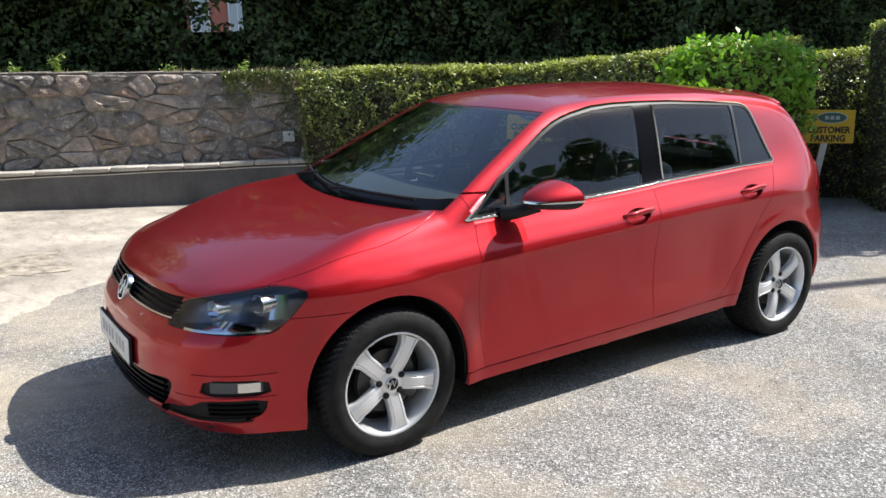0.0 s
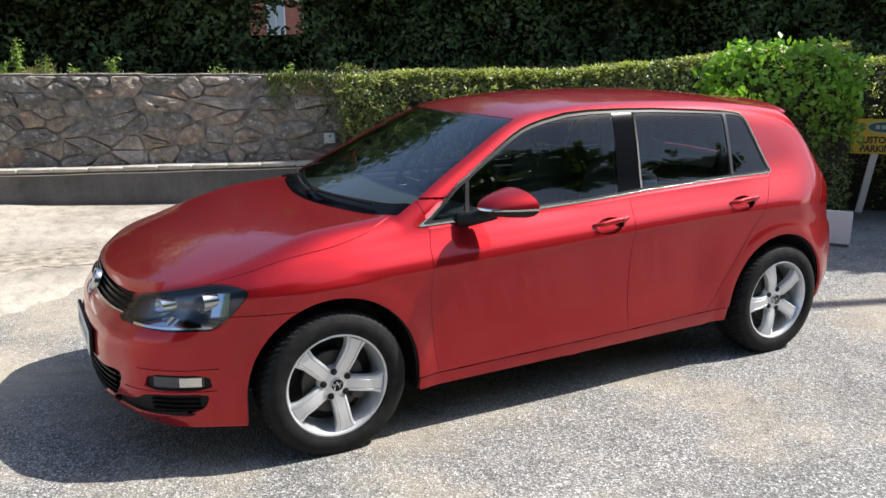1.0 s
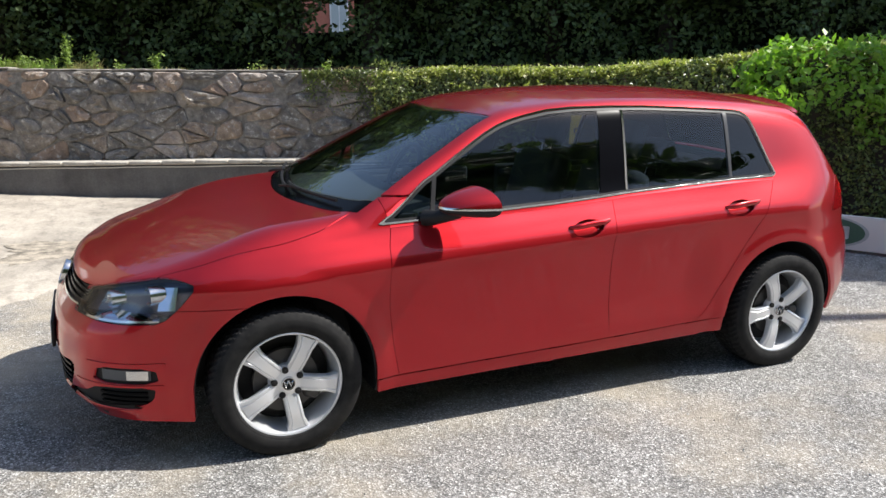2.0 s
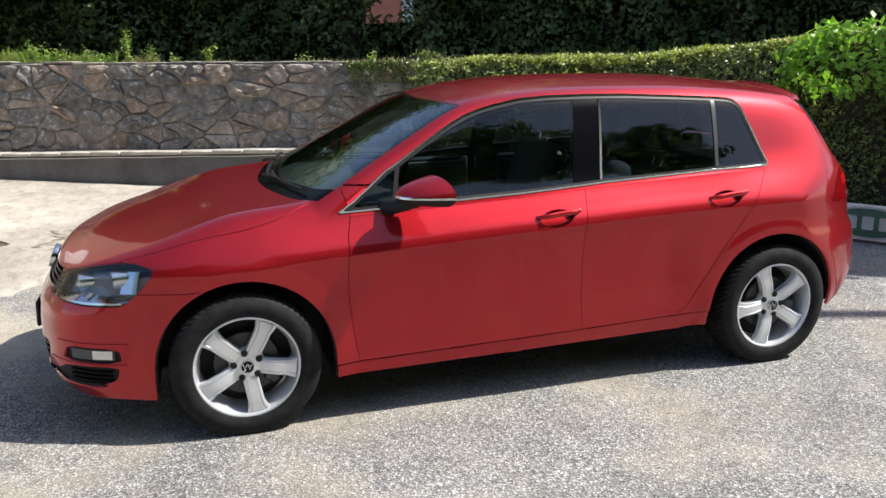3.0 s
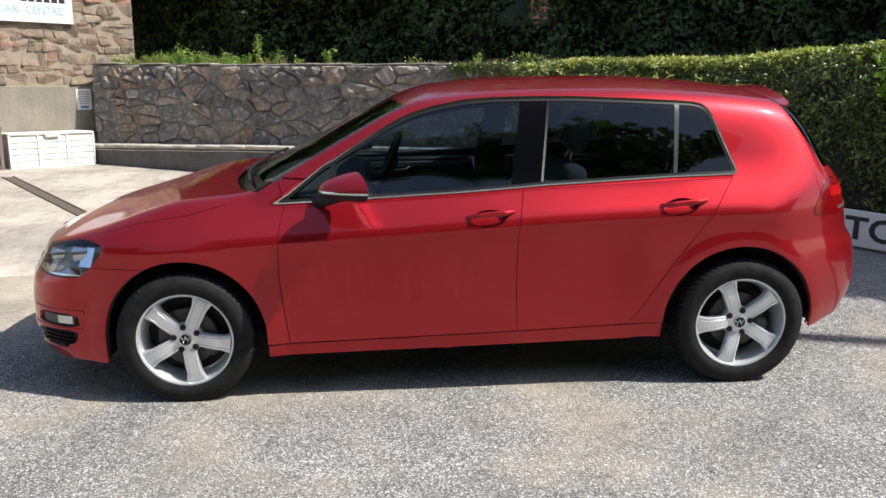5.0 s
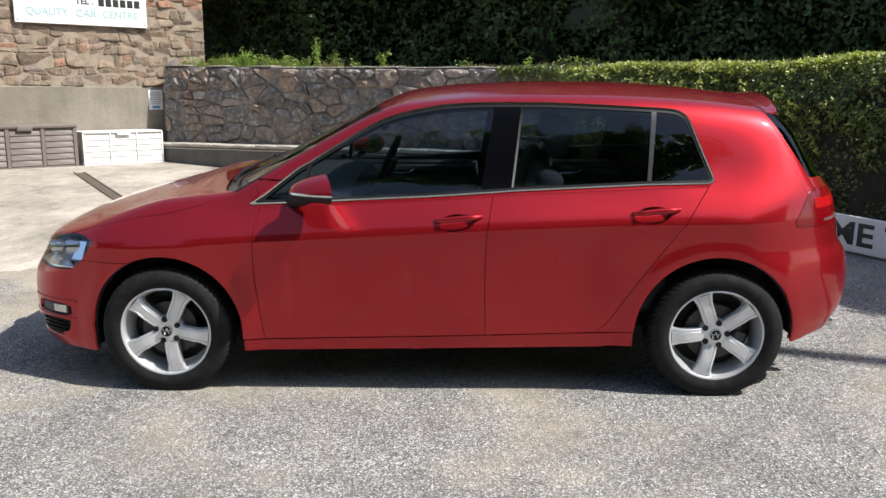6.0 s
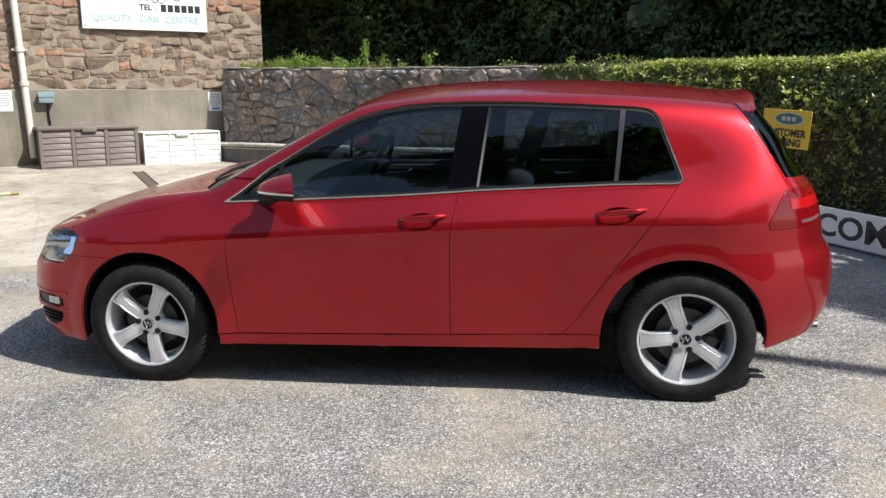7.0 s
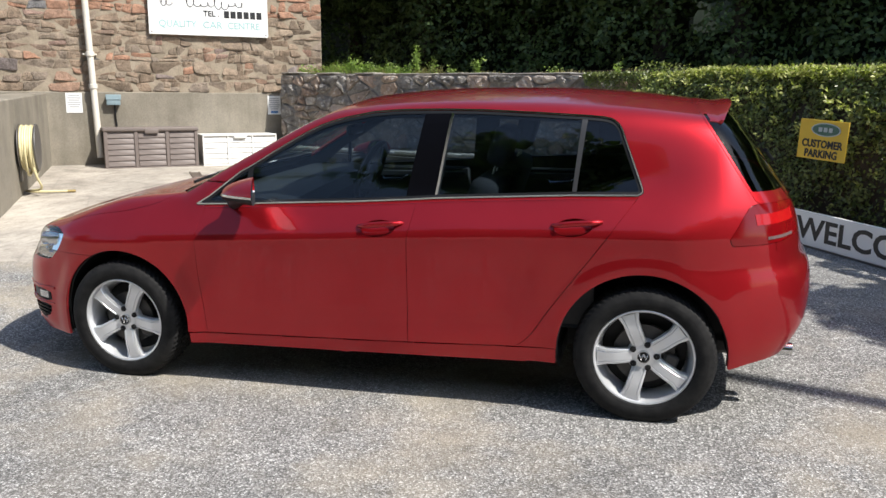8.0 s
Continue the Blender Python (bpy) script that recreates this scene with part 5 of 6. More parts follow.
# lines on the side, as places along the length over the height
seam_front = curve([0.2, 0.281, 0.475, 0.614, 0.724, 0.828, 0.912, 1.1], [0.495, 0.479, 0.452, 0.441, 0.444, 0.451, 0.469, 0.41])
seam_middle = curve([0.2, 0.307, 0.576, 0.764, 0.89, 0.976, 1.2], [1.545, 1.542, 1.539, 1.544, 1.561, 1.576, 1.61])
seam_rear = curve([0.2, 0.318, 0.345, 0.383, 0.493, 0.628, 0.786, 0.923, 1.018, 1.2], [2.0, 2.048, 2.085, 2.123, 2.196, 2.293, 2.41, 2.507, 2.579, 2.70])
bonnet_side = curve([-0.9, -0.453, -0.284, -0.037, 0.162, 0.27, 0.321, 0.5], [0.69, 0.736, 0.772, 0.775, 0.753, 0.714, 0.689, 0.62])
bonnet_front = curve([0, 13, 22, 27, 35.7, 44.4, 60], [0.706, 0.705, 0.706, 0.712, 0.753, 0.782, 0.80])
screen_base = curve([0, 0.09, 0.494, 0.62, 0.685, 0.9], [0.158, 0.162, 0.234, 0.278, 0.322, 0.52])
screen_head = curve([0, 0.1, 0.35, 0.525, 0.7], [0.972, 0.977, 1.0, 1.038, 1.09])
screen_side = curve([0.3, 0.425, 0.584, 0.782, 1.043, 1.2], [0.715, 0.691, 0.646, 0.594, 0.531, 0.50])
glass_line = [(0.409, 0.920), (0.487, 0.967), (0.645, 1.087), (0.699, 1.115), (0.806, 1.180), (0.911, 1.241), (0.975, 1.276), (1.044, 1.308), (1.11, 1.330), (1.18, 1.347), (1.316, 1.372), (1.452, 1.382),
              (1.661, 1.385), (1.853, 1.383), (2.114, 1.372), (2.335, 1.360), (2.41, 1.354), (2.448, 1.347), (2.477, 1.330), (2.497, 1.303), (2.551, 1.167), (2.594, 1.060), (2.600, 1.034), (2.582, 1.019), (2.285, 1.013), (1.674, 0.985),
              (1.560, 0.9765), (1.253, 0.957), (0.765, 0.933)]
SIDE_ON = lambda x, a, z, n: (np.abs(n[:, 1]) > 0.3) & (a > 0.4)


def on_side(f):
    return lambda x, a, z, n: np.where(SIDE_ON(x, a, z, n), f(x, z), 1.0)


glass_out = on_side(lambda x, z: edge_distance(x, z, glass_line))
glass_in = on_side(lambda x, z: edge_distance(x, z, glass_line) + 0.0075)
pane_in = on_side(lambda x, z: edge_distance(x, z, glass_line) + 0.019)
front_arch = lambda x, a, z, n: np.where(a > 0.5, np.hypot(x - 0.004, np.maximum(z - 0.315, 0)) - 0.372, 1.0)
rear_arch = lambda x, a, z, n: np.where(a > 0.5, np.hypot(x - 2.618, np.maximum(z - 0.32, 0)) - 0.374, 1.0)
under_line = curve([-1, -0.7, -0.35, 0.4, 2.3, 2.9, 3.1, 3.5], [0.205, 0.20, 0.20, 0.215, 0.250, 0.262, 0.30, 0.36])

SKIN.cut("gone", lambda x, a, z, n: z - under_line(x))
SKIN.cut("gone", front_arch, {"body_shell"})
SKIN.cut("gone", rear_arch, {"body_shell"})
# side windows
SKIN.cut("window_trim", glass_out, {"body_shell"})
SKIN.cut("window_seal", glass_in, {"window_trim"})
SKIN.cut("front_door_glass", pane_in, {"window_seal"})
g = {"front_door_glass"}
SKIN.cut("quarter_light", lambda x, a, z, n: x - (0.664 + 0.21 * (z - 0.968)), g)
SKIN.cut("window_divider", lambda x, a, z, n: x - (0.684 + 0.21 * (z - 0.968)), g)
SKIN.cut("rest", lambda x, a, z, n: (1.520 + 0.16 * (z - 0.988)) - x, g)
SKIN.cut("rear_quarter_glass", lambda x, a, z, n: (2.309 + 0.105 * (z - 1.03)) - x, {"rest"})
SKIN.cut("rear_divider", lambda x, a, z, n: (2.291 + 0.087 * (z - 1.03)) - x, {"rest"})
SKIN.cut("rear_door_glass", lambda x, a, z, n: (1.672 + 0.13 * (z - 1.009)) - x, {"rest"})
SKIN.cut("pillar_strip", lambda x, a, z, n: (1.662 + 0.13 * (z - 1.009)) - x, {"rest"})
# windscreen and its black lower panel
SKIN.cut("scuttle", lambda x, a, z, n: np.where((n[:, 2] > 0.3) & (x < 1.3), np.maximum(np.maximum(screen_base(a) - x, x - screen_head(a)), a - screen_side(x)), 1.0), {"body_shell"})
SKIN.cut("windscreen", lambda x, a, z, n: screen_base(a) + 0.095 - x, {"scuttle"})
# nose
bumper = {"front_bumper"}
SKIN.cut("front_bumper", lambda x, a, z, n: np.where(x < 0.05, z - np.where(turn_front(x, a) < 27.3, bonnet_front(turn_front(x, a)), 0.654), 1.0), {"body_shell"})
SKIN.cut("headlight", front_outline([(22.6, 0.606), (24.4, 0.655), (25.6, 0.698), (27.3, 0.712), (35.7, 0.751), (44.4, 0.780), (48.6, 0.775), (52.6, 0.748), (49.0, 0.665), (45.4, 0.602), (40.2, 0.600), (35.1, 0.601), (28.8, 0.607)]), {"body_shell", "front_bumper"})
SKIN.cut("upper_grille", lambda x, a, z, n: np.where((x < 0) & (turn_front(x, a) < 25.6), np.maximum(0.626 - z, z - bonnet_front(turn_front(x, a))), 1.0), bumper)
SKIN.cut("lower_grille", front_outline([(-30, 0.250), (-30, 0.384), (18, 0.392), (24.5, 0.406), (26.0, 0.39), (24.5, 0.325), (21, 0.258)]), bumper)
SKIN.cut("fog_surround", front_outline([(32.0, 0.362), (33.2, 0.428), (44.2, 0.424), (44.8, 0.362)]), bumper)
SKIN.cut("lower_vent", front_outline([(20.5, 0.251), (23, 0.292), (30, 0.312), (33, 0.344), (44.2, 0.348), (43.6, 0.292), (41, 0.268), (30, 0.254)]), bumper)
SKIN.cut("bumper_lip", front_outline([(-30, 0.234), (-30, 0.252), (20, 0.253), (28, 0.268), (42, 0.270), (41, 0.254), (28, 0.246), (20, 0.236)]), bumper)
SKIN.cut("bonnet", lambda x, a, z, n: np.where(x < 0.5, np.maximum(a - bonnet_side(x), x - screen_base(a)), 1.0), {"body_shell"})
# flanks
SKIN.cut("sill", lambda x, a, z, n: np.where((x > 0.2) & (x < 2.4) & (a > 0.5), z - (0.268 + 0.027 * x), 1.0), {"body_shell"})
SKIN.cut("front_wing", lambda x, a, z, n: np.where((a > 0.4) & (x < 0.6), x - seam_front(z), 1.0), {"body_shell"})
SKIN.cut("front_door", lambda x, a, z, n: np.where((z < 1.03) & (a > 0.6), x - seam_middle(z), 1.0), {"body_shell"})
SKIN.cut("rear_door", lambda x, a, z, n: np.where((z < 1.035) & (a > 0.6), x - seam_rear(z), 1.0), {"body_shell"})
# tail
SKIN.cut("tail_light", rear_outline([(51.3, 0.822), (45.2, 0.968), (43.0, 0.990), (38, 0.992), (24, 0.975), (19, 0.955), (19, 0.862), (25.4, 0.845), (32, 0.831), (42.2, 0.822)]), {"body_shell"})
SKIN.cut("rear_bumper", lambda x, a, z, n: np.where(x > 2.6, np.maximum(z - 0.785, 2.945 - x), 1.0), {"body_shell"})
SKIN.cut("diffuser", lambda x, a, z, n: np.where(x > 3.0, z - (0.355 - 0.0016 * turn_rear(x, a)), 1.0), {"rear_bumper"})
SKIN.cut("rear_window", lambda x, a, z, n: np.where(x > 2.6, np.maximum(np.maximum(0.992 + 0.075 * a - z, z - 1.36), 2.862 + (1.33 - z) * 0.66 - x), 1.0), {"body_shell"})
SKIN.cut("tailgate", lambda x, a, z, n: np.where(x > 2.6, np.where(z > 1.0, 2.850 + (1.33 - z) * 0.66 - x, np.maximum(a - 0.688, 3.0 - x)), 1.0), {"body_shell"})
waist = on_side(lambda x, z: np.maximum(edge_distance(x, z, glass_line) - 0.013, z - 1.02))
SKIN.cut("front_waist", waist, {"front_door"})
SKIN.cut("rear_waist", waist, {"rear_door"})
cup = lambda cx, cz: on_side(lambda x, z: np.hypot((x - cx) / 0.082, (z - cz - 0.08 * (x - cx)) / 0.036) * 0.05 - 0.05)
SKIN.cut("front_cup", cup(1.405, 0.852), {"front_door"})
SKIN.cut("rear_cup", cup(2.305, 0.887), {"rear_door"})
P_ALL, N_ALL = SKIN.arrays()


def panel(name, of, material, parent, label="", both=False, flip=False, gap=0.0018, out=0.0, deep=0.014, level=1.0):
    """One panel of the skin: its edges drawn in by a gap and folded inwards. both: over the middle line; flip: on the far side."""
    faces = [f for f, nm in zip(SKIN.faces, SKIN.names) if nm == of]
    group = {}

    def root(i):
        while group.setdefault(i, i) != i:
            group[i] = group[group[i]]
            i = group[i]
        return i
    for f in faces:
        for i in f[1:]:
            group[root(i)] = root(f[0])
    sizes = collections.Counter(root(f[0]) for f in faces)
    faces = [f for f in faces if sizes[root(f[0])] > 0.03 * len(faces) or of != "rear_door"]
    ids, back = [], {}
    for f in faces:
        for i in f:
            if i not in back:
                back[i] = len(ids)
                ids.append(i)
    faces = [[back[i] for i in f] for f in faces]
    p, n = P_ALL[ids].copy(), N_ALL[ids].copy()
    if both:
        k = len(p)
        twin = {}
        for i in range(k):
            twin[i] = i if abs(p[i][1]) < 1e-6 else None
        extra = [i for i in range(k) if twin[i] is None]
        for j, i in enumerate(extra):
            twin[i] = k + j
        p = np.vstack([p, p[extra] * (1, -1, 1)])
        n = np.vstack([n, n[extra] * (1, -1, 1)])
        faces = faces + [[twin[i] for i in f][::-1] for f in faces]
    elif flip:
        p[:, 1] *= -1
        n[:, 1] *= -1
        faces = [f[::-1] for f in faces]
    count = {}
    for f in faces:
        for a, b in zip(f, f[1:] + f[:1]):
            count[(a, b)] = f
    rim = [(a, b, f) for (a, b), f in count.items() if (b, a) not in count]
    shift = np.zeros_like(p)
    for a, b, f in rim:
        e = p[b] - p[a]
        w = np.cross((n[a] + n[b]) / 2, e)
        size = np.linalg.norm(w)
        if size > 1e-9:
            shift[a] += w / size
            shift[b] += w / size
    size = np.linalg.norm(shift, axis=1)
    edge = size > 1e-6
    p[edge] += shift[edge] / size[edge][:, None] * gap
    p += n * out
    if level != 1.0:
        n[:, 2] *= level
        n /= np.linalg.norm(n, axis=1)[:, None]
    m = len(p)
    order = sorted({i for a, b, f in rim for i in (a, b)})
    low = {i: m + k for k, i in enumerate(order)}
    if deep and order:
        p = np.vstack([p, p[order] - n[order] * deep])
        n2 = n[order] * 0.25 - shift[order] / np.maximum(size[order], 1e-6)[:, None]
        n = np.vstack([n, n2 / np.linalg.norm(n2, axis=1)[:, None]])
        faces = faces + [[b, a, low[a], low[b]] for a, b, f in rim]
    ob = link(name, p, faces, material, parent, label, normals=n)
    ob.visible_shadow = material is not LENS
    return ob


car = tagged(new("car"), "red metallic five-door hatchback with silver alloy wheels parked on the tarmac", "car")
# it leans with the ground, whose rise lifts its far wheels
car.matrix_basis = Matrix.Translation((0, -0.75, 0)) @ Matrix.Rotation(0.0602, 4, 'X') @ Matrix.Translation((0, 0.778, 0))
for o in [("front_bumper", "front_bumper"), ("bonnet", "bonnet"), ("rear_bumper", "rear_bumper"), ("tailgate", "tailgate"), ("roof_and_side_frame", "body_shell")]:
    panel(o[0], o[1], PAINT, car, both=True, gap=-0.0018 if o[0] == "rear_bumper" else 0.0018)
panel("windscreen", "windscreen", SCREEN, car, "sloping clear windscreen reflecting trees", both=True, gap=0.0, deep=0.0, out=-0.002)
panel("bumper_lip", "bumper_lip", BLACK, car, "black lower bumper lip", both=True, out=-0.010, gap=-0.002, deep=0.0)
panel("scuttle_panel", "scuttle", BLACK_GLOSS, car, "black plastic panel below the windscreen", both=True, out=-0.006)
panel("rear_window", "rear_window", GLASS_DARK, car, "dark tinted rear window", both=True, gap=0.0, deep=0.0, out=-0.001)
panel("rear_diffuser", "diffuser", BLACK, car, "black plastic lower rear bumper", both=True)
GRILLE = panel("upper_grille", "upper_grille", BLACK, car, "black slatted upper grille", both=True, out=-0.022, deep=0.0, gap=-0.006)
LOWER = panel("lower_grille", "lower_grille", BLACK, car, "black lower grille with slats", both=True, out=-0.026, deep=0.0, gap=-0.006)

DOORS = {}
for side, far in (("near", False), ("far", True)):
    panel("front_wing", "front_wing", PAINT, car, flip=far)
    panel("sill", "sill", PAINT, car, flip=far, out=-0.003, gap=0.005)
    fd = panel("front_door", "front_door", PAINT, car, flip=far)
    rd = panel("rear_door", "rear_door", PAINT, car, flip=far)
    DOORS[far] = (fd, rd)
    # flat strip with normals tipped up, to give it a rolled edge's highlight
    for nm, door in (("front_waist", fd), ("rear_waist", rd)):
        panel("door_top_edge", nm, PAINT, door, flip=far, gap=0.0, deep=0.0, level=2.6)
    panel("handle_recess", "front_cup", PAINT, fd, flip=far, gap=0, out=-0.02, deep=-0.02)
    panel("handle_recess", "rear_cup", PAINT, rd, flip=far, gap=0, out=-0.02, deep=-0.02)
    panel("window_glass", "front_door_glass", GLASS, fd, "tinted side window", flip=far, gap=0, deep=0, out=-0.004)
    panel("quarter_light", "quarter_light", GLASS, fd, "small triangular window", flip=far, gap=0, deep=0, out=-0.004)
    panel("window_divider", "window_divider", BLACK, fd, "black window divider", flip=far, gap=0, out=-0.001)
    panel("window_glass", "rear_door_glass", GLASS, rd, "tinted side window", flip=far, gap=0, deep=0, out=-0.004)
    panel("window_glass", "rear_quarter_glass", GLASS_DARK, rd, "dark tinted small rear window", flip=far, gap=0, deep=0, out=-0.004)
    panel("window_divider", "rear_divider", TRIM, rd, "satin grey window divider", flip=far, gap=0, out=0.001)
    panel("pillar_cover", "rest", BLACK_GLOSS, car, "gloss black door pillar cover", flip=far, gap=0, out=-0.002)
    panel("pillar_strip", "pillar_strip", CHROME, rd, "bright pillar edge strip", flip=far, gap=0, out=0.001, level=0.1)
    panel("window_seal", "window_seal", BLACK, car, "black rubber window seal", flip=far, gap=0, out=-0.001)
    panel("window_trim", "window_trim", CHROME, car, "bright chrome window surround", flip=far, gap=0.0008, out=0.0035, deep=0.01, level=0.1)
    panel("fog_light_surround", "fog_surround", BLACK, car, "black fog light surround", flip=far, out=-0.014, gap=-0.004, deep=0)
    panel("lower_vent", "lower_vent", BLACK, car, "black slatted vent", flip=far, out=-0.016, gap=-0.004, deep=0)
    hl = panel("headlight_bowl", "headlight", LAMP_BACK, car, "dark headlight housing", flip=far, out=-0.050, gap=-0.012, deep=-0.03)
    panel("headlight_lens", "headlight", LENS, car, "clear headlight lens", flip=far, gap=0.001, deep=0.012)
    panel("tail_light", "tail_light", TAIL_RED, car, "deep red tail light lens", flip=far, gap=0.001, out=0.003)

# dark lining behind all panels
keep = [nm not in {"gone", "front_door_glass", "quarter_light", "rear_door_glass", "rear_quarter_glass", "windscreen", "rear_window", "headlight", "upper_grille", "lower_grille", "bumper_lip", "fog_surround", "lower_vent", "rear_divider", "window_divider", "front_cup", "rear_cup"} for nm in SKIN.names]
SKIN.names = ["lining" if k else nm for k, nm in zip(keep, SKIN.names)]
panel("inner_lining", "lining", LINING, car, "dark inner body lining", both=True, out=-0.028, gap=-0.002, deep=0.0)


def skin_front(phi, z, out=0.0):
    """A place on the nose, by its angle round the corner (to the near side) and its height."""
    z = np.atleast_1d(np.asarray(z, float))
    phi = np.broadcast_to(np.radians(phi), z.shape)
    core = np.stack([np.full(len(z), FRONT), np.zeros(len(z)), z], 1)
    way = np.stack([-np.cos(phi), np.sin(-phi), np.zeros(len(z))], 1)
    p = meet(core, way)
    q = p * (1, -1, 1)
    q[:, 1] = np.abs(q[:, 1])
    n = normal_at(q)
    n[:, 1] *= np.sign(p[:, 1] + 1e-12)
    return p + n * out


def skin_rear(phi, z, out=0.0):
    z = np.atleast_1d(np.asarray(z, float))
    phi = np.broadcast_to(np.radians(phi), z.shape)
    core = np.stack([np.full(len(z), REAR), np.zeros(len(z)), z], 1)
    way = np.stack([np.cos(phi), np.sin(-phi), np.zeros(len(z))], 1)
    p = meet(core, way)
    q = p.copy()
    q[:, 1] = np.abs(q[:, 1])
    n = normal_at(q)
    n[:, 1] *= np.sign(p[:, 1] + 1e-12)
    return p + n * out


def patch(name, where, phi0, phi1, z0, z1, out, material, parent, label="", steps=10, deep=0.01):
    """A curved strip that follows the skin, with folded edges."""
    ph = np.repeat(np.linspace(phi0, phi1, steps + 1), 4)
    zz = np.tile((z0, z0, z1, z1), steps + 1)
    vs = where(ph, zz, np.tile((out - deep, out, out, out - deep), steps + 1)[:, None])
    fs = [(4 * k + i, 4 * k + i + 1, 4 * k + 5 + i, 4 * k + 4 + i) for k in range(steps) for i in range(3)]
    fs += [(0, 1, 2, 3), (4 * steps + 3, 4 * steps + 2, 4 * steps + 1, 4 * steps)]
    ob = link(name, vs, fs, material, parent, label)
    ob.data.set_sharp_from_angle(angle=radians(38))
    return ob


# grille bars, badge and number plate
for z in (0.648, 0.668, 0.688):
    patch("grille_bar", skin_front, -24.6, 24.6, z - 0.004, z + 0.004, -0.004, BLACK_GLOSS, GRILLE, "", 24, 0.02)
patch("grille_strip", skin_front, -24.0, 24.0, 0.628, 0.634, 0.002, CHROME, GRILLE, "thin chrome strip", 24)
for z in (0.275, 0.30, 0.325, 0.35, 0.375):
    patch("grille_bar", skin_front, -23.0, 23.0, z - 0.005, z + 0.005, -0.008, BLACK_GLOSS, LOWER, "", 22, 0.02)
patch("grille_frame", skin_front, -22.5, 22.5, 0.250, 0.262, 0.0, BLACK, LOWER, "", 22, 0.02)
bp = skin_front(0.0, [0.652])[0]
badge_m = Matrix.Translation((bp[0] - 0.014, 0, 0.652)) @ pose(0, 0, 0, 0, 0, -90) @ pose(0, 0, 0, -22, 0, 0)


def round_badge(name, m, size, parent, back):
    b = bmesh.new()
    lathe(b, [(0.86 * size, -0.004), (0.88 * size, -0.010), (0.97 * size, -0.010), (size, -0.004), (size, 0.012), (0.8 * size, 0.012)], 32, m=m)
    ring = part(name, b, CHROME, parent, "round chrome badge")
    b = bmesh.new()
    lathe(b, [(0.0005, -0.001), (0.86 * size, -0.002), (0.88 * size, 0.01)], 32, m=m)
    part("badge_back", b, back, ring)
    b = bmesh.new()
    for x, lean in ((-0.5, -18), (-0.2, 18), (0.2, -18), (0.5, 18)):
        cuboid(b, -0.075 * size, 0.075 * size, -0.008, 0.0, -0.62 * size, 0.62 * size, 0.002, m @ Matrix.Translation((x * size, 0, -0.05 * size)) @ pose(0, 0, 0, 0, lean, 0))
    cuboid(b, -0.8 * size, 0.8 * size, -0.0045, 0.0, 0.02 * size, 0.12 * size, 0.001, m)
    part("badge_bars", b, CHROME, ring)


round_badge("badge", badge_m, 0.058, car, BLACK_GLOSS)
plate_m = Matrix.Translation((-0.872, 0, 0.447)) @ pose(0, 0, 0, 0, 0, -90) @ pose(0, 0, 0, -2, 0, 0)
plate = block("number_plate", -0.260, 0.260, -0.007, 0.008, -0.058, 0.058, BLACK, car, "white number plate with grey bars", bevel=0.004, m=plate_m)
block("plate_face", -0.256, 0.256, -0.009, -0.005, -0.052, 0.052, PLATE_WHITE, plate, m=plate_m)
for i in range(7):
    a = -0.195 + i * 0.055 + (0.02 if i > 3 else 0)
    block("plate_bar", a, a + 0.030, -0.0105, -0.008, -0.022, 0.026, BAR_GREY, plate, bevel=0.001, m=plate_m)

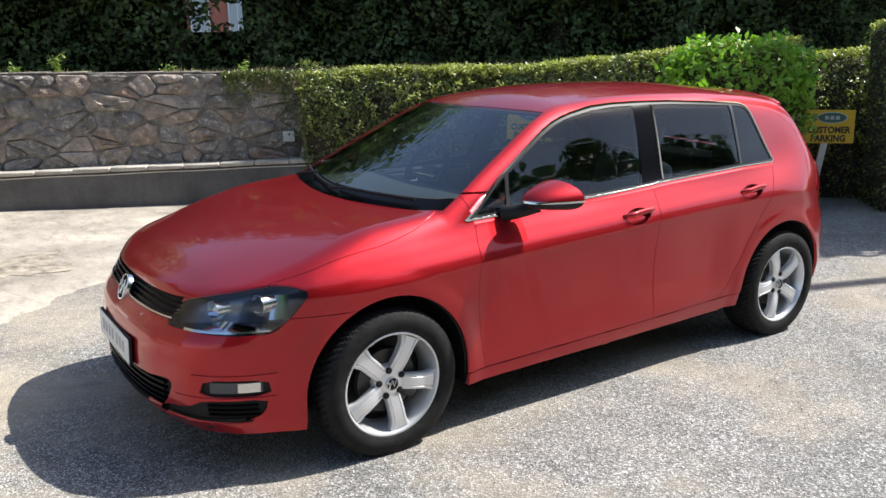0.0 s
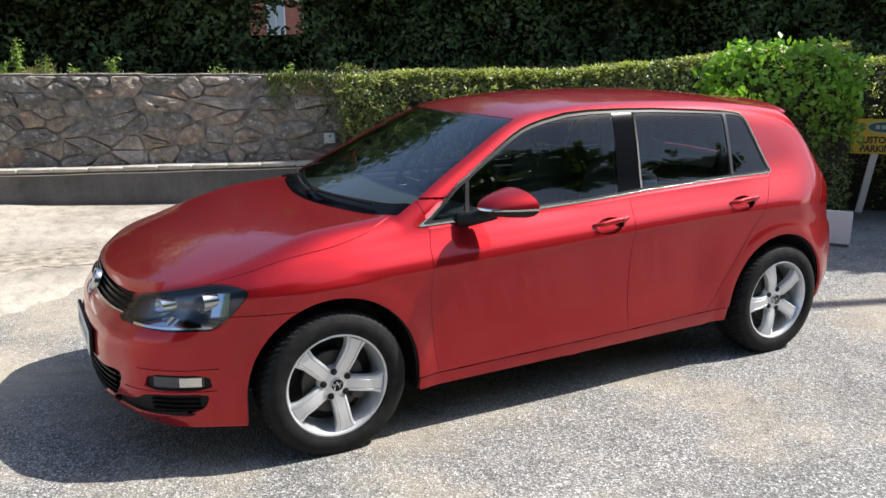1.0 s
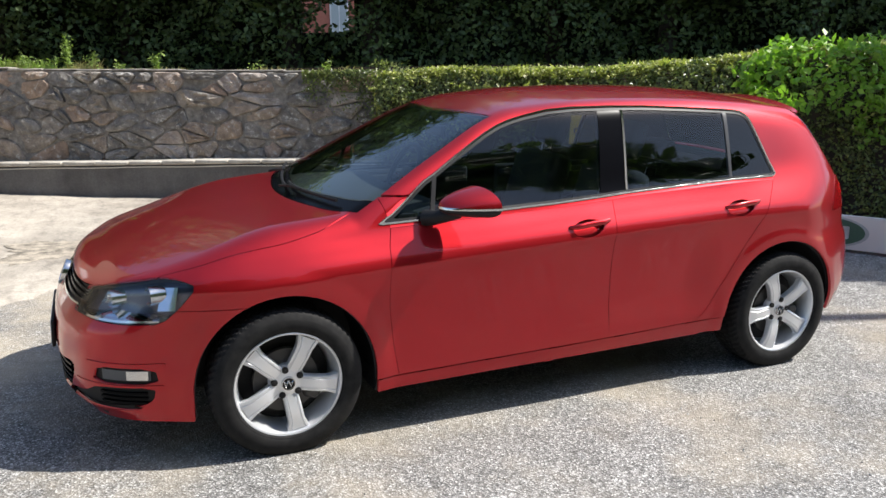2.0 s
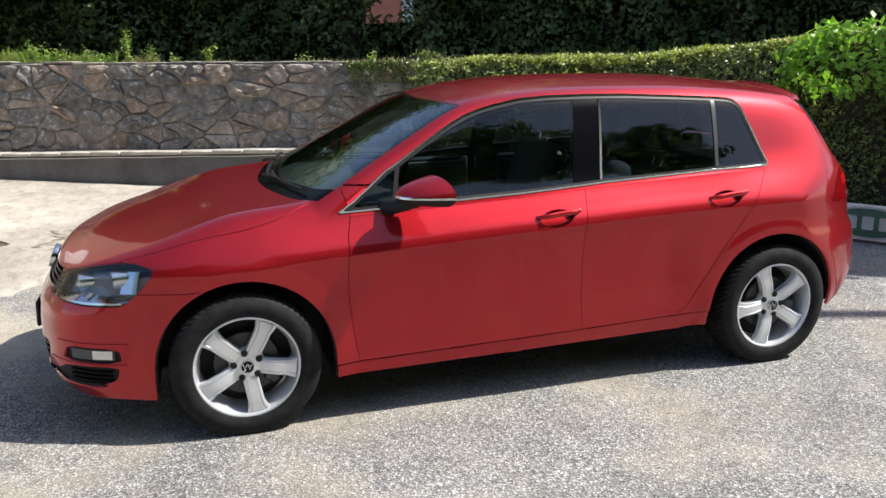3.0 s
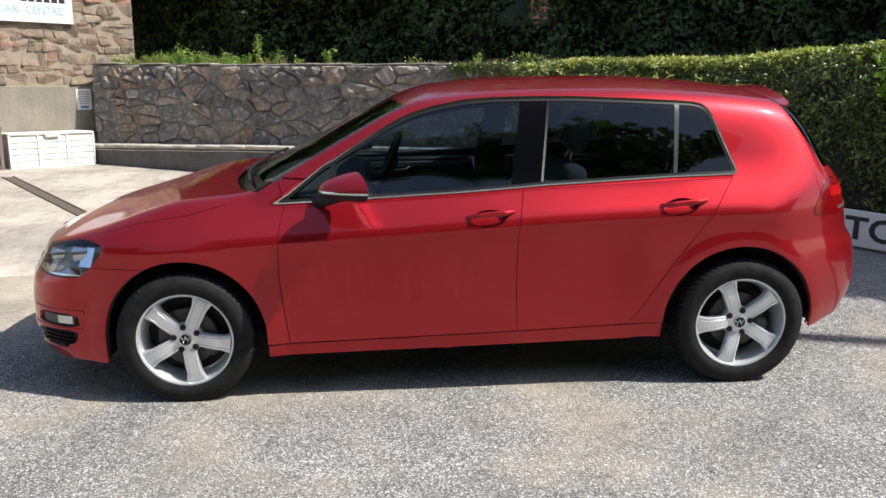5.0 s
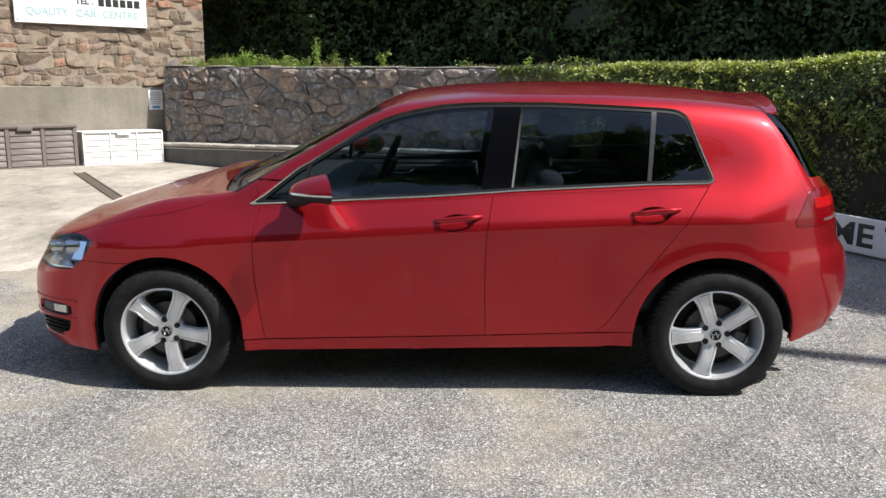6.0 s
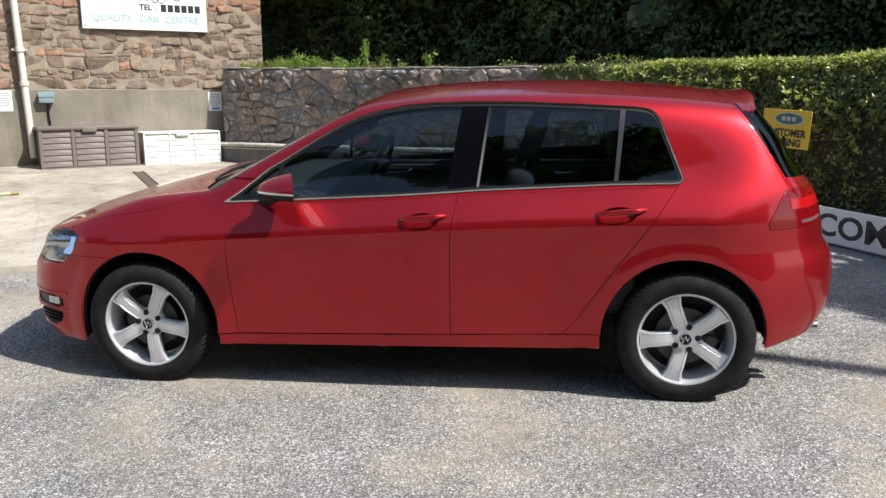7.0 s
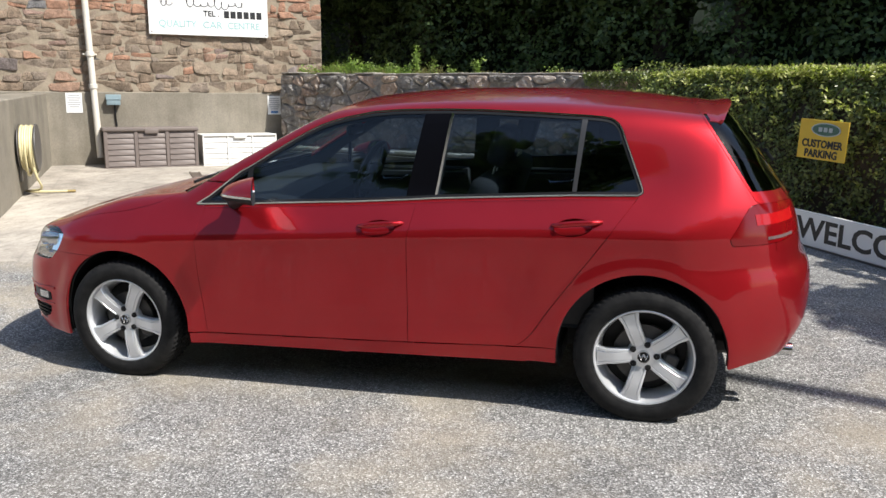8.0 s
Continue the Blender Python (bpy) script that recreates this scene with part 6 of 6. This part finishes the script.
for sgn in (1, -1):
    # fog lights, vents and headlight insides
    fog = patch("fog_light", skin_front, 34.2 * sgn, 43.4 * sgn, 0.375, 0.417, -0.008, GREY_TRIM, car, "small rectangular fog light", 8)
    patch("fog_lens", skin_front, 39.2 * sgn, 43.0 * sgn, 0.378, 0.415, -0.004, CHROME, fog, "bright fog light lens", 5)
    for z in (0.282, 0.302, 0.322):
        patch("vent_bar", skin_front, 33.5 * sgn, 42.6 * sgn, z - 0.004, z + 0.004, -0.004, BLACK_GLOSS, car, "black vent bar", 10, 0.014)
    patch("bumper_ridge", skin_front, 31.0 * sgn, 46.0 * sgn, 0.436, 0.447, 0.005, PAINT, car, "", 12)
    patch("bumper_ridge", skin_front, 27.0 * sgn, 45.5 * sgn, 0.352, 0.358, 0.004, PAINT, car, "", 12)
    lamp = patch("lamp_strip", skin_front, 27.0 * sgn, 45.0 * sgn, 0.606, 0.619, -0.02, CHROME, car, "bright lower lamp strip", 12)
    # a bright shelf that slopes up into the lamp, and a tall reflector at its outer end
    ph = np.linspace(25.5, 46.5, 25)
    high = 0.632 + 0.022 * np.clip((ph - 25.5) / 9, 0, 1) - 0.022 * np.clip((ph - 36) / 10, 0, 1)
    low_edge, high_edge = skin_front(ph * sgn, np.full(25, 0.615), -0.008), skin_front(ph * sgn, high, np.full((25, 1), -0.045))
    fin = link("lamp_shelf", np.vstack([low_edge, high_edge]), [(i, i + 1, 26 + i, 25 + i) for i in range(24)], LAMP_BRIGHT, lamp, "bright sloping lamp shelf")
    for a, b, z0, z1, o in ((44.6, 48.0, 0.652, 0.752, 1), (32.0, 35.6, 0.668, 0.716, 1.3)):
        pa, pb = skin_front(np.linspace(a, b, 6) * sgn, np.full(6, z0), -0.016 * o), skin_front(np.linspace(a, b, 6) * sgn, np.full(6, z1), -0.040 * o)
        link("lamp_panel", np.vstack([pa, pb]), [(i, i + 1, 7 + i, 6 + i) for i in range(5)], LAMP_BRIGHT, lamp, "bright upright lamp reflector")
    for phi, z, r in ((33.8, 0.686, 0.036), (43.4, 0.708, 0.038)):
        p = skin_front(phi * sgn, [z], -0.046)[0]
        b = bmesh.new()
        mm = Matrix.Translation(p) @ pose(0, 0, 0, 0, 0, -90 + 12 * sgn)
        lathe(b, [(r * 0.5, 0.02), (r * 0.8, 0.0), (r, -0.028), (r * 1.06, -0.028), (r * 1.06, 0.03)], 24, m=mm)
        pod = part("lamp_reflector", b, CHROME, car, "bright round lamp reflector")
        b = bmesh.new()
        lathe(b, [(0.0005, -0.012), (r * 0.4, -0.008), (r * 0.58, 0.006), (r * 0.6, 0.02)], 20, m=mm)
        part("lamp_bulb", b, LENS, pod)
    # tail light strips
    tl = patch("reversing_lamp", skin_rear, 31 * sgn, 41 * sgn, 0.842, 0.855, 0.005, TAIL_WHITE, car, "pale reversing lamp strip", 8)
    patch("lamp_band", skin_rear, 28 * sgn, 43.5 * sgn, 0.905, 0.950, 0.005, plain("bright_red_lens", (0.36, 0.006, 0.008), 0.1), tl, "bright red lamp band", 8)

# tailgate spoiler: it wraps the roof's end and stands out beyond it
def roof_ring(x, turns, out):
    core = np.stack([x, np.zeros(len(turns)), np.full(len(turns), 1.05)], 1)
    p = meet(core, np.stack([np.zeros(len(turns)), np.sin(turns), np.cos(turns)], 1))
    q = p * (1, 1, 1)
    q[:, 1] = np.abs(q[:, 1])
    n = normal_at(q)
    n[:, 1] *= np.sign(p[:, 1] + 1e-12)
    n[:, 0] = 0
    return p + n / np.linalg.norm(n, axis=1)[:, None] * out


turns = np.radians(np.linspace(-63, 63, 41))
a = np.abs(turns) / radians(63)
front_ring, mid_ring, end_ring = roof_ring(2.80 + 0.06 * a ** 2, turns, -0.003), roof_ring(2.825 + 0.055 * a ** 2, turns, 0.003), roof_ring(2.895 + 0.01 * a, turns, 0.004)
tip = end_ring.copy()
tip[:, 0] = 2.988 - 0.060 * a ** 3
tip[:, 1] *= 0.985
tip[:, 2] += 0.004
side_in = lambda p, dx, dz, k: np.stack([p[:, 0] + dx, p[:, 1] * k, p[:, 2] + dz], 1)
rings = [front_ring, mid_ring, end_ring, side_in(tip, -0.012, 0.004, 1.0), tip, side_in(tip, -0.006, -0.014, 0.99), side_in(end_ring, 0.0, -0.05, 0.96), side_in(front_ring, 0.02, -0.05, 0.96)]
verts = [tuple(r[i]) for i in range(41) for r in rings]
faces = [(8 * i + j, 8 * i + 8 + j, 8 * i + 8 + (j + 1) % 8, 8 * i + (j + 1) % 8) for i in range(40) for j in range(8)]
faces += [tuple(range(8)), tuple(range(40 * 8, 41 * 8))[::-1]]
spoiler = link("roof_spoiler", verts, faces, PAINT, car)
spoiler.data.set_sharp_from_angle(angle=radians(40))

# door handles and mirrors
for far in (False, True):
    sg = 1 if far else -1
    for door, x0, z0, name in ((DOORS[far][0], 1.305, 0.860, "f"), (DOORS[far][1], 2.212, 0.894, "r")):
        verts, faces = [], []
        for i in range(15):
            t = i / 14
            x = x0 + 0.222 * t
            z = z0 + 0.020 * t + 0.004 * math.sin(math.pi * t)
            y = float(side_at(np.array([x]), np.array([z]))[0])
            bow = 0.030 * min(1, math.sin(math.pi * min(max(t, 0.03), 0.97)) * 1.9) - 0.004
            th = 0.011 * (1 - 0.45 * abs(2 * t - 1) ** 3)
            for k in range(8):
                c, s = math.cos(k * math.pi / 4), math.sin(k * math.pi / 4)
                verts.append((x, sg * (y + bow + 0.009 * c), z + th * s * 1.25))
        for i in range(14):
            for k in range(8):
                q = (8 * i + k, 8 * i + (k + 1) % 8, 8 * i + 8 + (k + 1) % 8, 8 * i + 8 + k)
                faces.append(q if far else q[::-1])
        ends = [tuple(range(8)), tuple(range(14 * 8, 15 * 8))[::-1]]
        faces += ends
        link("door_handle", verts, faces, PAINT, door)
    # mirror: a shell open to the rear, split by a bright strip
    groups = {"mirror_cap": ([], PAINT, ""), "mirror_strip": ([], CHROME, "bright indicator strip"), "mirror_base": ([], BLACK, "black lower mirror housing")}
    nu, nv = 28, 18
    grid = []
    for i in range(nu + 1):
        u = -math.pi + 2 * math.pi * i / nu
        line = []
        for j in range(nv + 1):
            t = j / nv
            d = math.sin(t * math.pi / 2)
            x = 0.818 - 0.170 * (1 - d ** 2.6) + 0.046 * math.cos(u) * d
            wy = 0.108 * d * (1 + 0.10 * math.cos(u))
            hz = 0.066 * d
            z = 1.020 + hz * math.sin(u) * (1.0 if math.sin(u) > 0 else 0.92) - 0.010 * math.cos(u) * d + 0.05 * (1 - d) * -0.5
            y = 0.905 + wy * math.cos(u)
            line.append(Vector((x, sg * y, z)))
        grid.append(line)
    zones = {"mirror_cap": (1.011, 2), "mirror_strip": (1.001, 1.011), "mirror_base": (0, 1.001)}
    made = {}
    for nm, (za, zb) in zones.items():
        b = bmesh.new()
        vs = [[b.verts.new(p) for p in line] for line in grid]
        for i in range(nu):
            for j in range(nv):
                q = (vs[i][j], vs[i + 1][j], vs[i + 1][j + 1], vs[i][j + 1])
                if j == 0:
                    q = (vs[i][0], vs[i + 1][1], vs[i][1])
                b.faces.new(q if not far else q[::-1])
        bmesh.ops.remove_doubles(b, verts=b.verts, dist=1e-5)
        for plane, out_is_up in ((za, False), (zb, True)):
            bmesh.ops.bisect_plane(b, geom=b.verts[:] + b.edges[:] + b.faces[:], plane_co=(0, 0, plane), plane_no=(0, 0, 1), clear_outer=out_is_up, clear_inner=not out_is_up)
        if nm == "mirror_strip":
            for v in b.verts:
                v.co += (v.co - Vector((0.80, sg * 0.905, v.co.z))) * 0.02
        made[nm] = b
    mirror = part("door_mirror", made["mirror_cap"], PAINT, DOORS[far][0])
    for nm in ("mirror_strip", "mirror_base"):
        part(nm, made[nm], groups[nm][1], mirror, groups[nm][2])
    b = bmesh.new()
    face = [b.verts.new((0.808 + 0.044 * math.cos(k * math.pi / 14), sg * (0.905 + 0.104 * math.cos(k * math.pi / 14)), 1.017 + 0.060 * math.sin(k * math.pi / 14))) for k in range(28)]
    b.faces.new(face)
    part("mirror_glass", b, MIRROR, mirror, "silvered mirror glass")
    arm = [(0.63, 0.755, 0.938), (0.66, 0.80, 0.946), (0.70, 0.845, 0.962), (0.74, 0.875, 0.975)]
    rod("mirror_arm", [(x, sg * y, z) for x, y, z in arm], lambda q: 0.036 - 0.012 * q, BLACK, mirror, "black mirror arm", 10)

# wheels
def tyre_profile():
    r = [(0.218, 0.088), (0.224, 0.100), (0.230, 0.1045), (0.233, 0.1045), (0.236, 0.107), (0.256, 0.1095), (0.276, 0.1085), (0.278, 0.1075), (0.296, 0.1015), (0.303, 0.096), (0.309, 0.088), (0.3135, 0.076), (0.315, 0.060)]
    tread = [(0.3155, 0.042), (0.308, 0.041), (0.308, 0.034), (0.316, 0.033), (0.316, 0.005), (0.308, 0.004)]
    half = r + tread
    return [(a, -b) for a, b in half] + [(a, b) for a, b in half[::-1]]


def wheel(x, y, start, out):
    """A wheel at its hub; out: -1 on the near side. Five broad spokes, the first at the angle start."""
    w = new("wheel")
    w.parent = car
    w.matrix_basis = Matrix.Translation((x, y, 0.314)) @ (Matrix.Identity(4) if out < 0 else Matrix.Rotation(math.pi, 4, 'Z')) @ Matrix.Rotation(-radians(start), 4, 'Y')
    b = bmesh.new()
    lathe(b, tyre_profile(), 192)
    for v in b.verts:
        r = math.hypot(v.co.x, v.co.z)
        k = round(math.atan2(v.co.z, v.co.x) / (2 * math.pi) * 192) + round(abs(v.co.y) * 70) + (1 if v.co.y > 0 else 0)
        if r > 0.299 and abs(v.co.y) > 0.010 and k % 3 == 0:
            d = 0.010 if r > 0.306 else 0.005
            v.co.x *= (r - d) / r
            v.co.z *= (r - d) / r
    part("tyre", b, TYRE, w, "black road tyre")
    b = bmesh.new()
    lathe(b, [(0.2235, -0.090), (0.2235, -0.096), (0.219, -0.099), (0.213, -0.096), (0.2095, -0.085), (0.199, -0.060), (0.192, -0.02), (0.190, 0.06), (0.205, 0.085), (0.222, 0.095)], 64)
    rim = part("rim", b, ALLOY, w, "silver alloy wheel rim")
    for k in range(5):
        verts, faces = [], []
        for i in range(9):
            t = i / 8
            r = 0.045 + 0.160 * t
            half = 0.0325 + 0.004 * t + 0.012 * max(0, t - 0.75) * 4
            face = -0.070 - 0.016 * math.sin(t * 2.6) - 0.006 * t
            for q, dy in ((-1.0, 0.030), (-0.97, 0.004), (-0.80, 0.0), (-0.66, 0.0), (-0.60, 0.0035), (-0.52, 0.0), (0.52, 0.0), (0.60, 0.0035), (0.66, 0.0), (0.80, 0.0), (0.97, 0.004), (1.0, 0.030)):
                verts.append((r, face + dy, q * half))
        m_ = 12
        for i in range(8):
            for j in range(m_ - 1):
                faces.append((m_ * i + j, m_ * i + j + 1, m_ * (i + 1) + j + 1, m_ * (i + 1) + j))
        sp = link("spoke", verts, [f[::-1] for f in faces], ALLOY, rim)
        sp.data.set_sharp_from_angle(angle=radians(35))
        sp.matrix_basis = Matrix.Rotation(-2 * math.pi * k / 5, 4, 'Y')
        # raised black disc stands in for the shade of a bolt recess
        b = bmesh.new()
        mm = Matrix.Rotation(-2 * math.pi * (k + 0.5) / 5, 4, 'Y') @ Matrix.Translation((0.056, 0, 0))
        lathe(b, [(0.0005, -0.0795), (0.007, -0.0795), (0.008, -0.0775), (0.0135, -0.0775), (0.0145, -0.070)], 12, m=mm)
        part("wheel_bolt", b, BLACK, rim, "raised black disc in place of a shaded bolt recess")
    b = bmesh.new()
    lathe(b, [(0.0005, -0.074), (0.032, -0.075), (0.044, -0.073), (0.068, -0.070), (0.075, -0.058), (0.076, -0.02)], 40)
    part("hub", b, ALLOY, rim)
    cap_m = Matrix.Rotation(radians(start), 4, 'Y') @ Matrix.Translation((0, -0.078, 0))
    round_badge("hub_cap", cap_m, 0.029, w, BLACK)
    b = bmesh.new()
    lathe(b, [(0.05, -0.035), (0.135, -0.035), (0.135, -0.010), (0.05, -0.010)], 40, close=True)
    part("brake_disc", b, DISC, w, "grey steel brake disc")
    b = bmesh.new()
    lathe(b, [(0.0005, 0.02), (0.188, 0.02)], 32)
    part("brake_shield", b, BLACK, w)
    b = bmesh.new()
    cuboid(b, 0.085, 0.15, -0.06, 0.02, -0.05, 0.05, 0.01, Matrix.Rotation(radians(start) + 0.35, 4, 'Y'))
    part("brake_caliper", b, DISC, w)
    return w


for x, track, start in ((0.0, 0.766, 64), (2.63, 0.752, 39)):
    wheel(x, -track, start, -1)
    wheel(x, track, start + 20, 1)

# arch linings and underbody
for cx, cz, rr in ((0.004, 0.315, 0.369), (2.618, 0.32, 0.371)):
    for sg in (-1, 1):
        b = bmesh.new()
        ring = []
        for k in range(25):
            a = math.radians((-14 if cx < 1 else -3) + (208 if cx < 1 else 197) * k / 24)
            ring.append([b.verts.new((cx + rr * math.cos(a), sg * yy, cz + rr * math.sin(a))) for yy in (0.868, 0.845, 0.50)])
        for p, q in zip(ring, ring[1:]):
            for i in range(2):
                b.faces.new((p[i], p[i + 1], q[i + 1], q[i]))
        b.faces.new([r[2] for r in ring])
        for v in b.verts:
            if abs(v.co.y) > 0.84:
                v.co.x = cx + (v.co.x - cx) * 1.012
                v.co.z = cz + (v.co.z - cz) * 1.008
                v.co.y = sg * (float(side_at(np.array([v.co.x]), np.array([max(v.co.z, 0.22)]))[0]) - (0.012 if abs(v.co.y) > 0.86 else 0.03))
        part("arch_lining", b, BLACK, car, "black wheel arch lining")
bm = bmesh.new()
cuboid(bm, 0.37, 2.26, -0.78, 0.78, 0.235, 0.33, 0.02)
cuboid(bm, -0.72, 0.37, -0.50, 0.50, 0.205, 0.33, 0.02)
cuboid(bm, 2.26, 3.15, -0.50, 0.50, 0.235, 0.36, 0.02)
cuboid(bm, -0.70, -0.36, -0.66, 0.66, 0.21, 0.26, 0.02)
cuboid(bm, 2.99, 3.2, -0.60, 0.60, 0.29, 0.33, 0.01)
part("underbody", bm, BLACK, car, "black underbody")
for y in (-0.53, -0.455):
    b = bmesh.new()
    lathe(b, [(0.022, 0.0), (0.030, 0.0), (0.031, -0.14), (0.022, -0.14)], 20, close=True, m=Matrix.Translation((3.145, y, 0.292)) @ pose(0, 0, 0, 0, 0, 90))
    part("exhaust_pipe", b, CHROME, car, "chrome exhaust tip")

# wipers
def on_screen(x, a, lift=0.012):
    return (x, a, float(top_at(np.array([x]), np.array([abs(a)]))[0]) + lift)


for y0, y1 in ((-0.56, 0.06), (0.02, 0.60)):
    pts = []
    for i in range(12):
        a = y0 + (y1 - y0) * i / 11
        x = float(screen_base(np.array([abs(a)]))[0]) + 0.045 + 0.025 * (i / 11)
        pts.append(on_screen(x, a, 0.02))
    rod("wiper_blade", pts, 0.008, BLACK, car, "black wiper blade", 6)
    a = (y0 + y1) / 2 + 0.1
    x = float(screen_base(np.array([abs(a)]))[0])
    rod("wiper_arm", [on_screen(x + 0.015, y1 * 0.9, 0.025), on_screen(x + 0.04, a + 0.1, 0.030), on_screen(x + 0.06, a - 0.05, 0.026)], 0.007, BLACK, car, "black wiper arm", 6)

# cabin
bm = bmesh.new()
prof = [(0.28, 0.90), (0.45, 0.945), (0.72, 0.955), (0.84, 0.93), (0.88, 0.87), (0.86, 0.76), (0.80, 0.62), (0.40, 0.55)]
ring = [[bm.verts.new((px + 0.03 * math.cos(k * 0.6), -0.70 + 0.2 * k, pz)) for px, pz in prof] for k in range(8)]
for p, q in zip(ring, ring[1:]):
    for i in range(7):
        bm.faces.new((p[i], q[i], q[i + 1], p[i + 1]))
bm.faces.new([v for v in ring[0]])
bm.faces.new([v for v in ring[-1]][::-1])
part("dashboard", bm, DASH, car, "dark moulded dashboard")
wheel_m = Matrix.Translation((0.95, 0.37, 0.95)) @ pose(0, 0, 0, 0, 0, -90) @ pose(0, 0, 0, -24, 0, 0)
bm = bmesh.new()
lathe(bm, [(0.182 + 0.018 * math.cos(k * math.pi / 5), 0.018 * math.sin(k * math.pi / 5)) for k in range(10)], 40, close=True, m=wheel_m)
steer = part("steering_wheel", bm, BLACK, car, "black steering wheel")
bm = bmesh.new()
cuboid(bm, -0.07, 0.07, 0.0, 0.05, -0.06, 0.06, 0.02, wheel_m, 2)
for a in (-8, 188, 270):
    cuboid(bm, 0.04, 0.18, 0.005, 0.025, -0.018, 0.018, 0.006, wheel_m @ Matrix.Rotation(-radians(a), 4, 'Y'))
part("steering_spokes", bm, DASH, steer)
block("steering_trim", -0.10, 0.10, -0.008, -0.002, -0.012, 0.0, CHROME, steer, "bright spoke trim", bevel=0.002, m=wheel_m)
block("steering_column", 0.7, 1.0, 0.33, 0.41, 0.82, 0.90, LINING, car, bevel=0.02)


def seat(x, y, w, top, rest):
    base = block("seat_cushion", x, x + 0.52, y - w / 2, y + w / 2, 0.36, 0.56, FABRIC, car, "dark fabric seat", bevel=0.06, seg=3)
    lean = Matrix.Translation((x + 0.50, y, 0.5)) @ pose(0, 0, 0, 0, 17, 0)
    block("seat_back", -0.07, 0.07, -w / 2, w / 2, 0.0, top - 0.52, FABRIC, car, "dark fabric seat back", bevel=0.055, m=lean, seg=3)
    for yy in rest:
        h = block("headrest", -0.05, 0.05, yy - 0.13, yy + 0.13, top - 0.47, top - 0.27, FABRIC, car, "dark padded headrest", bevel=0.04, m=lean, seg=3)
        for q in (-0.05, 0.05):
            rod("headrest_post", [lean @ Vector((0, yy + q, top - 0.53)), lean @ Vector((0, yy + q, top - 0.44))], 0.006, CHROME, h)


seat(1.20, -0.37, 0.50, 1.10, (0.0,))
seat(1.20, 0.37, 0.50, 1.10, (0.0,))
seat(2.05, 0.0, 1.24, 0.90, (-0.38, 0.38))
block("parcel_shelf", 2.62, 3.02, -0.60, 0.60, 0.965, 0.985, LINING, car, bevel=0.005)
for far in (False, True):
    sg = 1 if far else -1
    for door, x0, x1 in ((DOORS[far][0], 0.62, 1.50), (DOORS[far][1], 1.70, 2.40)):
        b = bmesh.new()
        cuboid(b, x0, x1, sg * 0.685, sg * 0.735, 0.40, 0.94, 0.012)
        card = part("door_card", b, DASH, door, "dark inner door panel")
        block("armrest", x0 + 0.1, x1 - 0.05, sg * 0.635, sg * 0.70, 0.66, 0.72, GREY_TRIM, card, bevel=0.015)
        block("trim_strip", x0 + 0.02, x1 - 0.02, sg * 0.674, sg * 0.687, 0.875, 0.912, GREY_TRIM, card, "grey door trim strip", bevel=0.005)
        rod("inner_handle", [(x0 + 0.30, sg * 0.685, 0.870), (x0 + 0.32, sg * 0.65, 0.857), (x0 + 0.44, sg * 0.65, 0.863), (x0 + 0.47, sg * 0.685, 0.880)], 0.009, CHROME, card, "chrome inner door handle", 8)
mirror_in = block("rear_view_mirror", 0.98, 1.01, -0.11, 0.11, 1.205, 1.265, BLACK, car, bevel=0.012)
rod("mirror_stem", [(0.99, 0, 1.255), (0.975, 0, 1.31)], 0.008, BLACK, mirror_in)
# rear wiper and tail badge
p = skin_rear(0.0, [1.09], 0.02)[0]
rod("rear_wiper", [tuple(p), tuple(skin_rear(8, [1.13], 0.02)[0]), tuple(skin_rear(14, [1.16], 0.02)[0])], 0.009, BLACK, car, "black rear wiper", 6)

# ---- the walls' stones ----
wall_cells = [[(x, 0.74 + (z - 0.74) * (1.165 - 0.021 * (x + 3.75)) / 1.16) for x, z in poly] for poly in stone_cells(-3.75, 2.95, 0.74, 1.90, 0.37, 0.20, 11, 0.42)]
lay_stones(stone_wall, WALL, wall_cells, 0.009, 0.048, RUBBLE, 300, boulder_mesh)
lay_stones(building, FACE, coursed_cells(-6.0, 0.0, 1.63, 3.6, 0.28, 0.14, 12, 0.5), 0.002, 0.008, WARM_STONE, 300)
